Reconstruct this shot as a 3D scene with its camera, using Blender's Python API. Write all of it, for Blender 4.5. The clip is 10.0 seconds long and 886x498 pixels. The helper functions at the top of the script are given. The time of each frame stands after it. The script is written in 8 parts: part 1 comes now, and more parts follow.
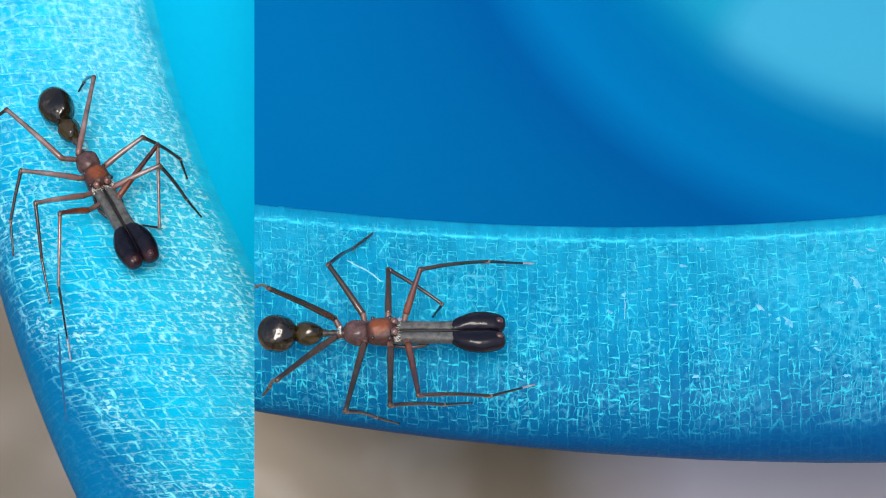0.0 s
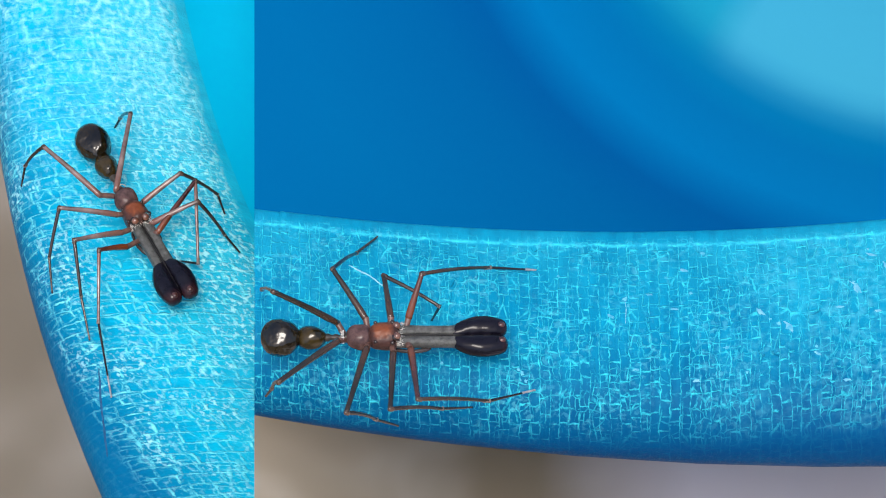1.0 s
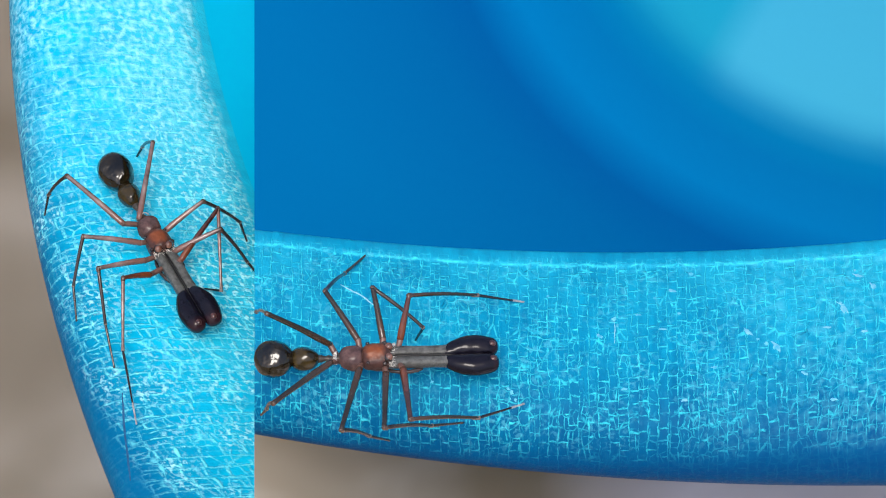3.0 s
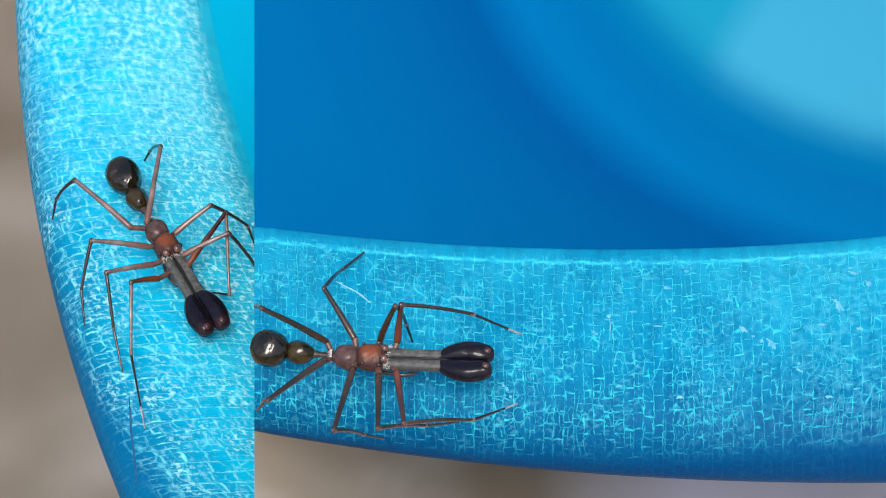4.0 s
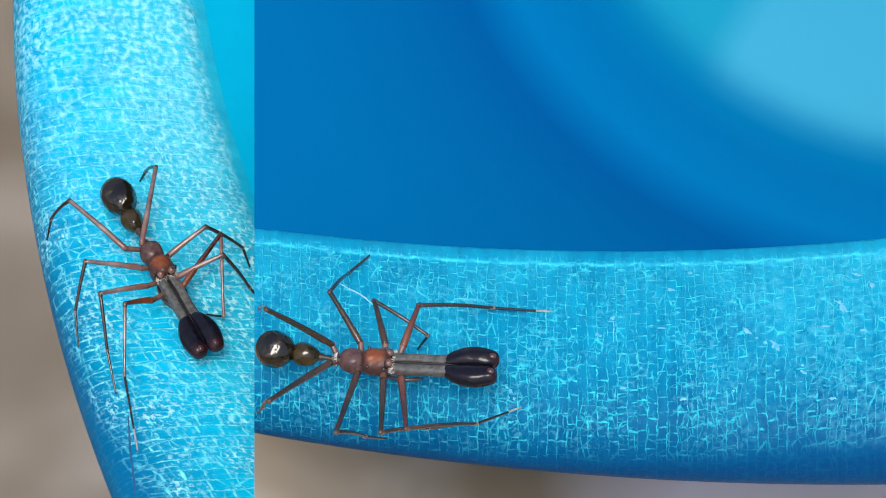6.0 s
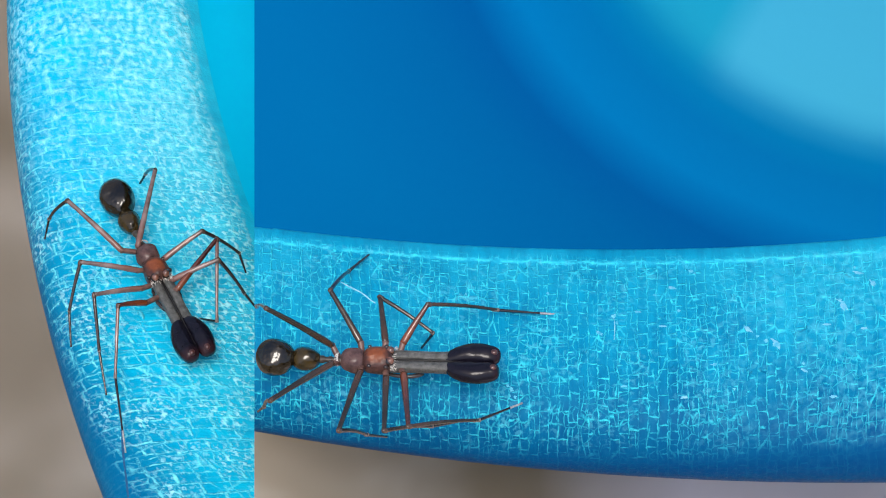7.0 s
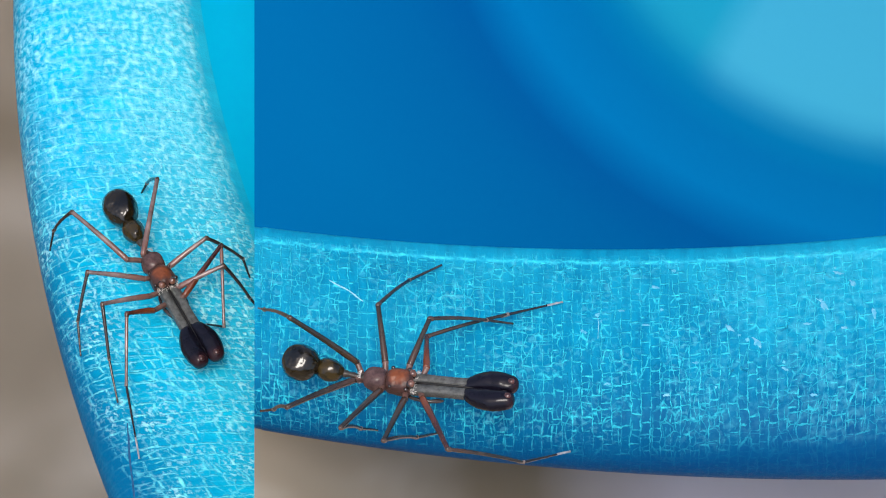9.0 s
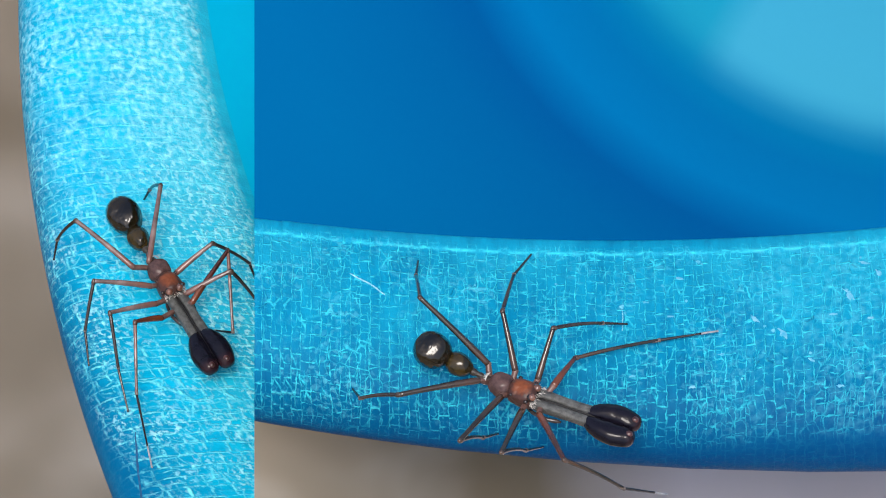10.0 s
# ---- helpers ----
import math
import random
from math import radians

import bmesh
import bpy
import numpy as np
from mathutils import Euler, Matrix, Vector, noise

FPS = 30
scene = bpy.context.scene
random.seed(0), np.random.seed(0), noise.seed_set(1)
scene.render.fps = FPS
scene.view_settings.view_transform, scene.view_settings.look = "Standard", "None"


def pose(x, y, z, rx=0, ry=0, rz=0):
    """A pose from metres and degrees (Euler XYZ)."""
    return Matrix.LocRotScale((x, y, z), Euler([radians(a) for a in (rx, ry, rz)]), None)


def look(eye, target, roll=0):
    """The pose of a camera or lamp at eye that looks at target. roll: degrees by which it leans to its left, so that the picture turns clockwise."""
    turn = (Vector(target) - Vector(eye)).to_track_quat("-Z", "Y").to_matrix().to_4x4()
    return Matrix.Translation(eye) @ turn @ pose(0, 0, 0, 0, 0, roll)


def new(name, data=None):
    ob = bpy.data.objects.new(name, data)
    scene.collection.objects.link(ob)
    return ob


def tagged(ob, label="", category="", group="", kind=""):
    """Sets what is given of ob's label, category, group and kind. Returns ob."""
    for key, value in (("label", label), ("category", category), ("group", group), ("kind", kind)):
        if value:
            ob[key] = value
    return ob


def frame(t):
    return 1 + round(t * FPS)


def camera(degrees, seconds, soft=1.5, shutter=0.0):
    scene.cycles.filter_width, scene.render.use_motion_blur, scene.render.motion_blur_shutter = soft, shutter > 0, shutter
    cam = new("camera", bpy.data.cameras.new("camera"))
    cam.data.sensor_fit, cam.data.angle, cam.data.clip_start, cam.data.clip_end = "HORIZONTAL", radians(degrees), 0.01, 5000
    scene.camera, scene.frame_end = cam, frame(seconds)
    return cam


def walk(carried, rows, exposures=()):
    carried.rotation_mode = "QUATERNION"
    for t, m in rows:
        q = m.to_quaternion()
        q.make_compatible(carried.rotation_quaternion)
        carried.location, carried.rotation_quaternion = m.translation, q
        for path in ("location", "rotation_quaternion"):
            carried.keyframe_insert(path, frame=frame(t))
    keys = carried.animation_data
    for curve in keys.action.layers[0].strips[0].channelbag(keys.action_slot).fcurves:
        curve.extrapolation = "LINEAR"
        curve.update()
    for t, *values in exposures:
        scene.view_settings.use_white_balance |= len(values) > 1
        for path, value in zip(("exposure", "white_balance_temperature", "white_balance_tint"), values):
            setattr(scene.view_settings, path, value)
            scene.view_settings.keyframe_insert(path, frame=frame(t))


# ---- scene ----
cam = camera(6.3497, 10.0, soft=1.05)
EYE_Y, EYE_Z = -0.22943, 0.32766
# seconds, lean in degrees, way forward in mm; the eye slides along the plane in which the shelf ends
AHEAD = Vector((-0.023603, 0.573417, -0.818924))
PATH = [
    (0, 34.8410, 9.58),
    (0.5, 34.8598, 8.96),
    (1, 34.8753, 8.28),
    (1.5, 34.9525, 6.55),
    (2, 35.0460, 6.55),
    (2.5, 35.0316, 5.03),
    (4, 35.0014, 4.48),
    (4.5, 34.9769, 4.19),
    (5, 34.9906, 3.33),
    (5.5, 35.0185, 4.84),
    (7, 35.0022, 4.64),
    (7.5, 35.0000, 0.00),
    (8, 34.9804, 0.08),
    (8.5, 35.0366, -1.21),
    (9, 35.0009, -1.66),
    (9.5, 34.9908, 0.27),
    (10, 34.9379, 1.95),
]
walk(cam, [(t, pose(*(Vector((0, EYE_Y, EYE_Z)) + AHEAD * (ahead * 0.001)), lean, 0, 0)) for t, lean, ahead in PATH],
     [(0, 0.51), (1.5, 0.51), (2.2, 0.56), (2.7, 0.56), (4, 0.52), (5.5, 0.53), (7, 0.49), (7.5, 0.47), (8.5, 0.49), (9, 0.45), (10, 0.46)])

# ---- light: a bright, hazy sky and a soft high sun ----
SUN_UP, SUN_ROUND = 66, 190
world = bpy.data.worlds.new("hazy_sky")
scene.world = world
world.use_nodes = True
wn = world.node_tree.nodes
sky = wn.new("ShaderNodeTexSky")
sky.sky_type, sky.sun_disc = "NISHITA", False
sky.sun_elevation, sky.sun_rotation = radians(SUN_UP), radians(SUN_ROUND)
sky.air_density, sky.dust_density, sky.ozone_density = 1.0, 4.0, 1.0
world.node_tree.links.new(sky.outputs[0], wn["Background"].inputs[0])
wn["Background"].inputs[1].default_value = 0.15
sun_data = bpy.data.lights.new("sun", "SUN")
sun_data.energy, sun_data.angle, sun_data.color = 1.4, radians(24), (1.0, 0.97, 0.92)
sun = new("sun", sun_data)
sun_at = Vector((math.sin(radians(SUN_ROUND)) * math.cos(radians(SUN_UP)), math.cos(radians(SUN_ROUND)) * math.cos(radians(SUN_UP)), math.sin(radians(SUN_UP))))
sun.matrix_world = look(sun_at, (0, 0, 0))

MM = 0.001


# ---- materials ----
class Mat:
    """A node material with a principled surface, and short ways to wire it."""

    def __init__(self, name, rough=0.5, colour=(0.5, 0.5, 0.5)):
        self.mat = bpy.data.materials.new(name)
        self.mat.use_nodes = True
        self.tree = self.mat.node_tree
        self.surface = self.tree.nodes["Principled BSDF"]
        self.surface.inputs["Roughness"].default_value = rough
        self.surface.inputs["Base Color"].default_value = (*colour, 1)

    def node(self, kind, **values):
        n = self.tree.nodes.new(kind)
        for key, value in values.items():
            n.inputs[key].default_value = value
        return n

    def link(self, a, b):
        self.tree.links.new(a, b)

    def coords(self, which="Object", scale=(1, 1, 1), uv=False):
        c = self.node("ShaderNodeTexCoord")
        m = self.node("ShaderNodeMapping")
        m.inputs["Scale"].default_value = scale
        self.link(c.outputs["UV" if uv else which], m.inputs["Vector"])
        return m.outputs[0]

    def noise(self, vec, scale, detail=3.0, rough=0.55, distort=0.0):
        n = self.node("ShaderNodeTexNoise", Scale=scale, Detail=detail, Roughness=rough, Distortion=distort)
        self.link(vec, n.inputs["Vector"])
        return n.outputs["Fac"]

    def edges(self, vec, scale, jitter=1.0):
        n = self.node("ShaderNodeTexVoronoi", Scale=scale, Randomness=jitter)
        n.feature, n.voronoi_dimensions = "DISTANCE_TO_EDGE", "2D"
        self.link(vec, n.inputs["Vector"])
        return n.outputs["Distance"]

    def ramp(self, fac, stops):
        n = self.node("ShaderNodeValToRGB")
        el = n.color_ramp.elements
        while len(el) < len(stops):
            el.new(0.5)
        for e, (at, c) in zip(el, stops):
            e.position = at
            e.color = (*c, 1) if isinstance(c, tuple) else (c, c, c, 1)
        self.link(fac, n.inputs[0])
        return n.outputs[0]

    def mix(self, fac, a, b, blend="MIX"):
        n = self.tree.nodes.new("ShaderNodeMix")
        n.data_type, n.blend_type = "RGBA", blend
        for socket, v in ((n.inputs[0], fac), (n.inputs[6], a), (n.inputs[7], b)):
            if isinstance(v, bpy.types.NodeSocket):
                self.link(v, socket)
            elif isinstance(v, tuple):
                socket.default_value = (*v, 1)
            else:
                socket.default_value = v
        return n.outputs[2]

    def sums(self, op, a, b):
        n = self.tree.nodes.new("ShaderNodeMath")
        n.operation = op
        n.use_clamp = op in ("MULTIPLY", "ADD")
        for socket, v in ((n.inputs[0], a), (n.inputs[1], b)):
            if isinstance(v, bpy.types.NodeSocket):
                self.link(v, socket)
            else:
                socket.default_value = v
        return n.outputs[0]

    def colour(self, out):
        self.link(out, self.surface.inputs["Base Color"])

    def bump(self, height, depth, strength=0.5):
        n = self.node("ShaderNodeBump", Strength=strength, Distance=depth)
        self.link(height, n.inputs["Height"])
        self.link(n.outputs[0], self.surface.inputs["Normal"])


def crazed_plastic(name, roll_shade, deep, mid, chalk, fleck, strokes, cells, haze_amount, flecks, fleck_grain, hazy, bold=0.085, inner=0.0, end=0.745, roll=(0.62, 0.87), drowning=0.8, start=0.145, shift=0.0, ridged=1.0):
    """Sun-worn plastic with a net of whitened cracks, mostly across the lip, from the ridge by its inner edge to where
    it rolls under.
    hazy: two places along the lip, in metres; from the first to the second the cracks drown in chalk, which on the
    bucket also stands in for soft focus."""
    m = Mat(name, 0.45)
    m.surface.inputs["Specular IOR Level"].default_value = 0.05
    uv = m.coords(uv=True)
    split = m.node("ShaderNodeSeparateXYZ")
    m.link(uv, split.inputs[0])
    out = m.sums("MULTIPLY", m.sums("ADD", split.outputs[1], shift), 60.0)
    wobble = m.sums("ADD", out, m.sums("MULTIPLY", m.sums("SUBTRACT", m.noise(uv, 350.0, 3.0), 0.5), 0.10))
    worn = m.ramp(wobble, [(start, 0.0), (start + 0.03, 1.0), (end, 1.0), (end + 0.065, 0.6), (end + 0.13, 0.05)])
    far = m.sums("MULTIPLY", m.sums("ADD", split.outputs[0], 0.05), 12.0)
    far = m.sums("ADD", far, m.sums("MULTIPLY", m.sums("SUBTRACT", m.noise(uv, 260.0, 4.0, 0.6), 0.5), 0.12))
    drowned = m.ramp(far, [((hazy[0] + 0.05) * 12, 0.0), ((hazy[1] + 0.05) * 12, 1.0)])
    warped = uv
    for grain, amount in ((420.0, 0.0004), (1500.0, 0.00019), (5200.0, 0.00011)):
        warp = m.node("ShaderNodeTexNoise", Scale=grain, Detail=2.0)
        m.link(uv, warp.inputs["Vector"])
        shove = m.node("ShaderNodeVectorMath")
        shove.operation = "MULTIPLY_ADD"
        shove.inputs[1].default_value = (amount, amount, 0)
        m.link(warp.outputs["Color"], shove.inputs[0])
        m.link(warped, shove.inputs[2])
        warped = shove.outputs[0]
    thick = m.noise(uv, 2300.0, 4.0, 0.65)

    def rungs(cells, width, kept, joined):
        """Columns of small blocks across the lip, each column with its own joints."""
        st = m.node("ShaderNodeMapping")
        st.inputs["Scale"].default_value = (cells[0], cells[1], 0)
        m.link(warped, st.inputs["Vector"])
        xy = m.node("ShaderNodeSeparateXYZ")
        m.link(st.outputs[0], xy.inputs[0])
        column = m.tree.nodes.new("ShaderNodeTexWhiteNoise")
        column.noise_dimensions = "1D"
        m.link(m.sums("FLOOR", xy.outputs[0], 0.0), column.inputs["W"])
        uneven = m.sums("SUBTRACT", m.sums("MULTIPLY", thick, 0.30), 0.155)
        joints = m.sums("SUBTRACT", xy.outputs[1], column.outputs["Value"])
        found = []
        for at, w, k in ((xy.outputs[0], width, kept), (joints, width * 1.1, joined)):
            gap = m.sums("SUBTRACT", m.sums("PINGPONG", at, 0.5), uneven)
            found.append(m.sums("MULTIPLY", m.ramp(gap, [(0.0, 1.0), (w * 0.5, 0.75), (w, 0.0)]), k))
        return m.sums("MAXIMUM", *found)

    def net(cells, width, jitter):
        st = m.node("ShaderNodeMapping")
        st.inputs["Scale"].default_value = (cells[0], cells[1], 0)
        m.link(warped, st.inputs["Vector"])
        uneven = m.sums("MULTIPLY", m.sums("SUBTRACT", thick, 0.52), 0.36)
        return m.ramp(m.sums("SUBTRACT", m.edges(st.outputs[0], 1.0, jitter), uneven), [(0.0, 1.0), (width * 0.45, 0.75), (width, 0.0)])

    def keep(scale, low, high, least, most=1.0):
        """Patches in which a kind of crack shows."""
        return m.ramp(m.noise(uv, scale, 4.0, 0.65), [(low, least), (high, most)])

    across = rungs(strokes, bold, keep(1300.0, 0.40, 0.60, 0.10), keep(1900.0, 0.43, 0.58, 0.0, 0.9))
    slits = m.sums("MULTIPLY", net((strokes[0] * 0.8, strokes[1] * 0.35), 0.06, 0.8), keep(900.0, 0.48, 0.62, 0.0, 0.75))
    mesh = m.sums("MULTIPLY", net(cells, 0.06, 0.6), m.sums("MULTIPLY", keep(330.0, 0.44, 0.60, 0.0, 0.75), keep(1500.0, 0.40, 0.56, 0.2)))
    lines = m.sums("MAXIMUM", m.sums("MAXIMUM", across, slits), mesh)
    lines = m.sums("MULTIPLY", m.sums("MULTIPLY", lines, worn), m.ramp(drowned, [(0.0, 1.0), (1.0, drowning)]))
    edge = m.sums("ADD", out, m.sums("MULTIPLY", m.sums("SUBTRACT", m.noise(uv, 1100.0, 5.0, 0.65), 0.5), 0.06))
    ridge = m.sums("MULTIPLY", m.ramp(edge, [(0.165, 0.0), (0.170, 1.0), (0.173, 1.0), (0.180, 0.0)]), m.sums("MULTIPLY", keep(1300.0, 0.38, 0.62, 0.12, 0.9), ridged))
    lines = m.sums("MAXIMUM", lines, ridge)
    chips = m.ramp(m.noise(warped, fleck_grain, 3.0, 0.6), [(0.51, 0.0), (0.61, 1.0)])
    soft = m.ramp(m.noise(warped, fleck_grain * 0.8, 2.0, 0.5), [(0.42, 0.0), (0.74, 0.9)])
    chips = m.mix(drowned, chips, soft)
    chips = m.sums("MULTIPLY", chips, m.sums("ADD", keep(300.0, 0.44, 0.64, 0.0, 0.9), m.sums("ADD", m.sums("MULTIPLY", drowned, 0.5), m.sums("MULTIPLY", m.ramp(wobble, [(0.30, 1.0), (0.46, 0.0)]), inner))))
    chips = m.sums("MULTIPLY", m.sums("MULTIPLY", chips, worn), flecks)
    cloud = m.sums("ADD", m.ramp(m.noise(uv, 210.0, 5.0, 0.6), [(0.35, 0.0), (0.75, 1.0)]), m.sums("MULTIPLY", drowned, 0.5))
    # chalky haze, weaker outward: the lip's fall of light is put into it
    cloud = m.sums("MULTIPLY", m.sums("MULTIPLY", m.sums("ADD", cloud, 0.15), m.ramp(wobble, [(0.12, 0.5), (0.2, 1.0), (0.40, 0.55), (0.56, 0.2), (0.66, 0.0)])), haze_amount)
    ribs = m.node("ShaderNodeMapping")
    ribs.inputs["Scale"].default_value = (1.0, 0.2, 0)
    m.link(warped, ribs.inputs["Vector"])
    rib = m.noise(ribs.outputs[0], strokes[0] * 0.8, 3.0, 0.55)
    mottle = m.sums("ADD", m.sums("MULTIPLY", rib, 0.6), m.sums("MULTIPLY", m.noise(uv, 260.0, 4.0, 0.6), 0.4))
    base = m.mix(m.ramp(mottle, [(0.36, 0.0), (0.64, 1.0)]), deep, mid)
    # the outer side's shade, as it rolls under, is put into the colour
    base = m.mix(m.ramp(wobble, [(roll[0], 0.0), (roll[1], 1.0)]), base, roll_shade)
    base = m.mix(cloud, base, tuple(0.65 * p + 0.35 * q for p, q in zip(mid, chalk)))
    seams = m.sums("MULTIPLY", m.sums("MULTIPLY", net((strokes[0] * 0.55, strokes[1] * 0.35), 0.03, 1.0), keep(1000.0, 0.56, 0.66, 0.0, 0.6)), m.sums("MULTIPLY", worn, ridged))
    base = m.mix(seams, base, tuple(0.45 * p for p in deep))
    base = m.mix(m.sums("MULTIPLY", lines, 0.88), base, chalk)
    m.colour(m.mix(chips, base, fleck))
    relief = m.sums("ADD", m.sums("MULTIPLY", m.noise(uv, 2300.0, 5.0, 0.65), 0.35), m.sums("ADD", m.sums("MULTIPLY", rib, 0.6), m.sums("MULTIPLY", m.sums("MAXIMUM", lines, chips), 0.4)))
    m.bump(relief, 0.00022, 0.8)
    return m.mat


def smooth_plastic(name, deep, mid, rough=0.4):
    """Plain moulded plastic, little worn."""
    m = Mat(name, rough)
    m.surface.inputs["Specular IOR Level"].default_value = 0.06
    at = m.coords()
    m.colour(m.mix(m.ramp(m.noise(at, 60.0, 4.0), [(0.3, 0.0), (0.7, 1.0)]), deep, mid))
    m.bump(m.noise(at, 900.0, 2.0), 0.00003, 0.3)
    return m.mat


def stony(name, dark, middle, light, scale, rough=0.95):
    """Dusty, stained surface: large soft blotches and a little grit."""
    m = Mat(name, rough)
    m.surface.inputs["Specular IOR Level"].default_value = 0.1
    at = m.coords()
    big = m.noise(at, scale, 1.5, 0.45, 0.6)
    stain = m.ramp(m.noise(at, scale * 2.3, 1.0, 0.4, 0.3), [(0.35, 0.0), (0.7, 0.45)])
    m.colour(m.mix(stain, m.ramp(big, [(0.30, dark), (0.5, middle), (0.70, light)]), dark))
    return m.mat


def stained_board():
    """A dusty board: brown, with an olive-brown stain, and past it a pale lilac grey, brightened against the tub's
    shade.
    """
    m = Mat("stained_board", 0.95)
    m.surface.inputs["Specular IOR Level"].default_value = 0.1
    at = m.coords()
    big = m.noise(at, 150.0, 1.5, 0.45, 0.6)
    brown = m.ramp(big, [(0.30, (0.18, 0.143, 0.097)), (0.5, (0.272, 0.227, 0.167)), (0.70, (0.38, 0.33, 0.265))])
    xyz = m.node("ShaderNodeSeparateXYZ")
    m.link(at, xyz.inputs[0])
    along_x = m.sums("MULTIPLY", m.sums("ADD", xyz.outputs[0], 0.02), 20.0)
    along_x = m.sums("ADD", along_x, m.sums("MULTIPLY", m.sums("SUBTRACT", m.noise(at, 110.0, 2.0), 0.5), 0.22))
    stain = m.ramp(along_x, [(0.36, 0.0), (0.44, 0.6), (0.49, 0.55), (0.56, 0.0)])
    brown = m.mix(stain, brown, (0.17, 0.125, 0.065))
    # pale colour raised to make up for the shade under the tub
    pale = m.mix(m.noise(at, 90.0, 2.0), (0.47, 0.42, 0.41), (0.64, 0.59, 0.60))
    patch = m.sums("MULTIPLY", m.ramp(along_x, [(0.50, 0.0), (0.66, 1.0)]), m.ramp(m.sums("MULTIPLY", m.sums("ADD", xyz.outputs[0], 0.02), 6.0), [(0.40, 1.0), (0.56, 0.0)]))
    m.colour(m.mix(patch, brown, pale))
    return m.mat


def jaw_shell():
    """Black, bluish jaw ends that redden towards their tips."""
    m = Mat("black_jaw", 0.11)
    m.surface.inputs["Specular IOR Level"].default_value = 0.24
    at = m.coords()
    xyz = m.node("ShaderNodeSeparateXYZ")
    m.link(at, xyz.inputs[0])
    skin = m.mix(m.noise(at, 2600.0, 4.0), (0.003, 0.003, 0.007), (0.010, 0.009, 0.016))
    tip = m.ramp(m.sums("MULTIPLY", xyz.outputs[0], 160.0), [(0.91, 0.0), (0.98, 0.4)])
    m.colour(m.mix(tip, skin, (0.055, 0.018, 0.018)))
    m.bump(m.sums("ADD", m.noise(at, 1100.0, 1.0, 0.5), m.sums("MULTIPLY", m.noise(at, 6000.0, 3.0), 0.03)), 0.0003, 0.6)
    return m.mat


def head_shell():
    """Mauve-brown head with an orange crown."""
    m = Mat("orange_crowned_head", 0.34)
    m.surface.inputs["Specular IOR Level"].default_value = 0.22
    at = m.coords()
    squash = m.node("ShaderNodeVectorMath")
    squash.operation = "MULTIPLY"
    squash.inputs[1].default_value = (1300, 1500, 0)
    m.link(at, squash.inputs[0])
    size = m.node("ShaderNodeVectorMath")
    size.operation = "LENGTH"
    m.link(squash.outputs[0], size.inputs[0])
    far = m.sums("ADD", size.outputs["Value"], m.sums("SUBTRACT", m.noise(at, 1800.0, 4.0, 0.6), 0.5))
    margin = m.mix(m.noise(at, 2400.0, 4.0), (0.030, 0.014, 0.012), (0.090, 0.043, 0.037))
    crown = m.mix(m.noise(at, 1500.0, 4.0), (0.11, 0.028, 0.013), (0.26, 0.078, 0.032))
    m.colour(m.mix(m.ramp(far, [(0.42, 0.0), (0.78, 1.0)]), crown, margin))
    m.bump(m.sums("ADD", m.noise(at, 1100.0, 2.0), m.sums("MULTIPLY", m.noise(at, 5000.0, 3.0), 0.15)), 0.00028, 0.8)
    return m.mat


def shell(name, dark, light, rough, grain=2500.0, coat=0.0, relief=0.00002, dents=0.0, gloss=0.5):
    """Hard skin of a small animal, with faint mottling and fine dimples."""
    m = Mat(name, rough)
    at = m.coords()
    m.colour(m.mix(m.ramp(m.noise(at, grain, 4.0, 0.6), [(0.35, 0.0), (0.68, 1.0)]), dark, light))
    m.surface.inputs["Coat Weight"].default_value = coat
    m.surface.inputs["Specular IOR Level"].default_value = gloss
    m.surface.inputs["Coat Roughness"].default_value = 0.12
    if dents:
        m.bump(m.sums("ADD", m.noise(at, 820.0, 0.3, 0.5), m.sums("ADD", m.sums("MULTIPLY", m.noise(at, 2300.0, 1.0), 0.22), m.sums("MULTIPLY", m.noise(at, 6500.0, 2.0), 0.02))), dents, 0.85)
    else:
        m.bump(m.noise(at, grain * 4, 3.0), relief, 0.5)
    return m.mat


def leg_shell(name, hip, dark, light, rough, coat):
    """Glossy skin of a leg joint: clear brown by the hip, darker and mottled further out."""
    m = Mat(name, rough)
    at = m.coords()
    xyz = m.node("ShaderNodeSeparateXYZ")
    m.link(at, xyz.inputs[0])
    far = m.sums("ADD", m.sums("MULTIPLY", xyz.outputs[0], 250.0), m.sums("SUBTRACT", m.noise(at, 900.0, 3.0), 0.5))
    skin = m.mix(m.ramp(m.noise(at, 900.0, 4.0, 0.6), [(0.35, 0.0), (0.68, 1.0)]), dark, light)
    m.colour(m.mix(m.ramp(far, [(0.10, 0.0), (0.55, 1.0)]), hip, skin))
    m.surface.inputs["Coat Weight"].default_value = coat
    m.surface.inputs["Coat Roughness"].default_value = 0.14
    m.bump(m.noise(at, 3600.0, 3.0), 0.00003, 0.5)
    return m.mat


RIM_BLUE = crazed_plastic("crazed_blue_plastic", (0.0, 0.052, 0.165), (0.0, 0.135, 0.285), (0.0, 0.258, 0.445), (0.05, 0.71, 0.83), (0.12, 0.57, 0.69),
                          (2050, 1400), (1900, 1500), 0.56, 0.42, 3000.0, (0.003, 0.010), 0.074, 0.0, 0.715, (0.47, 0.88))
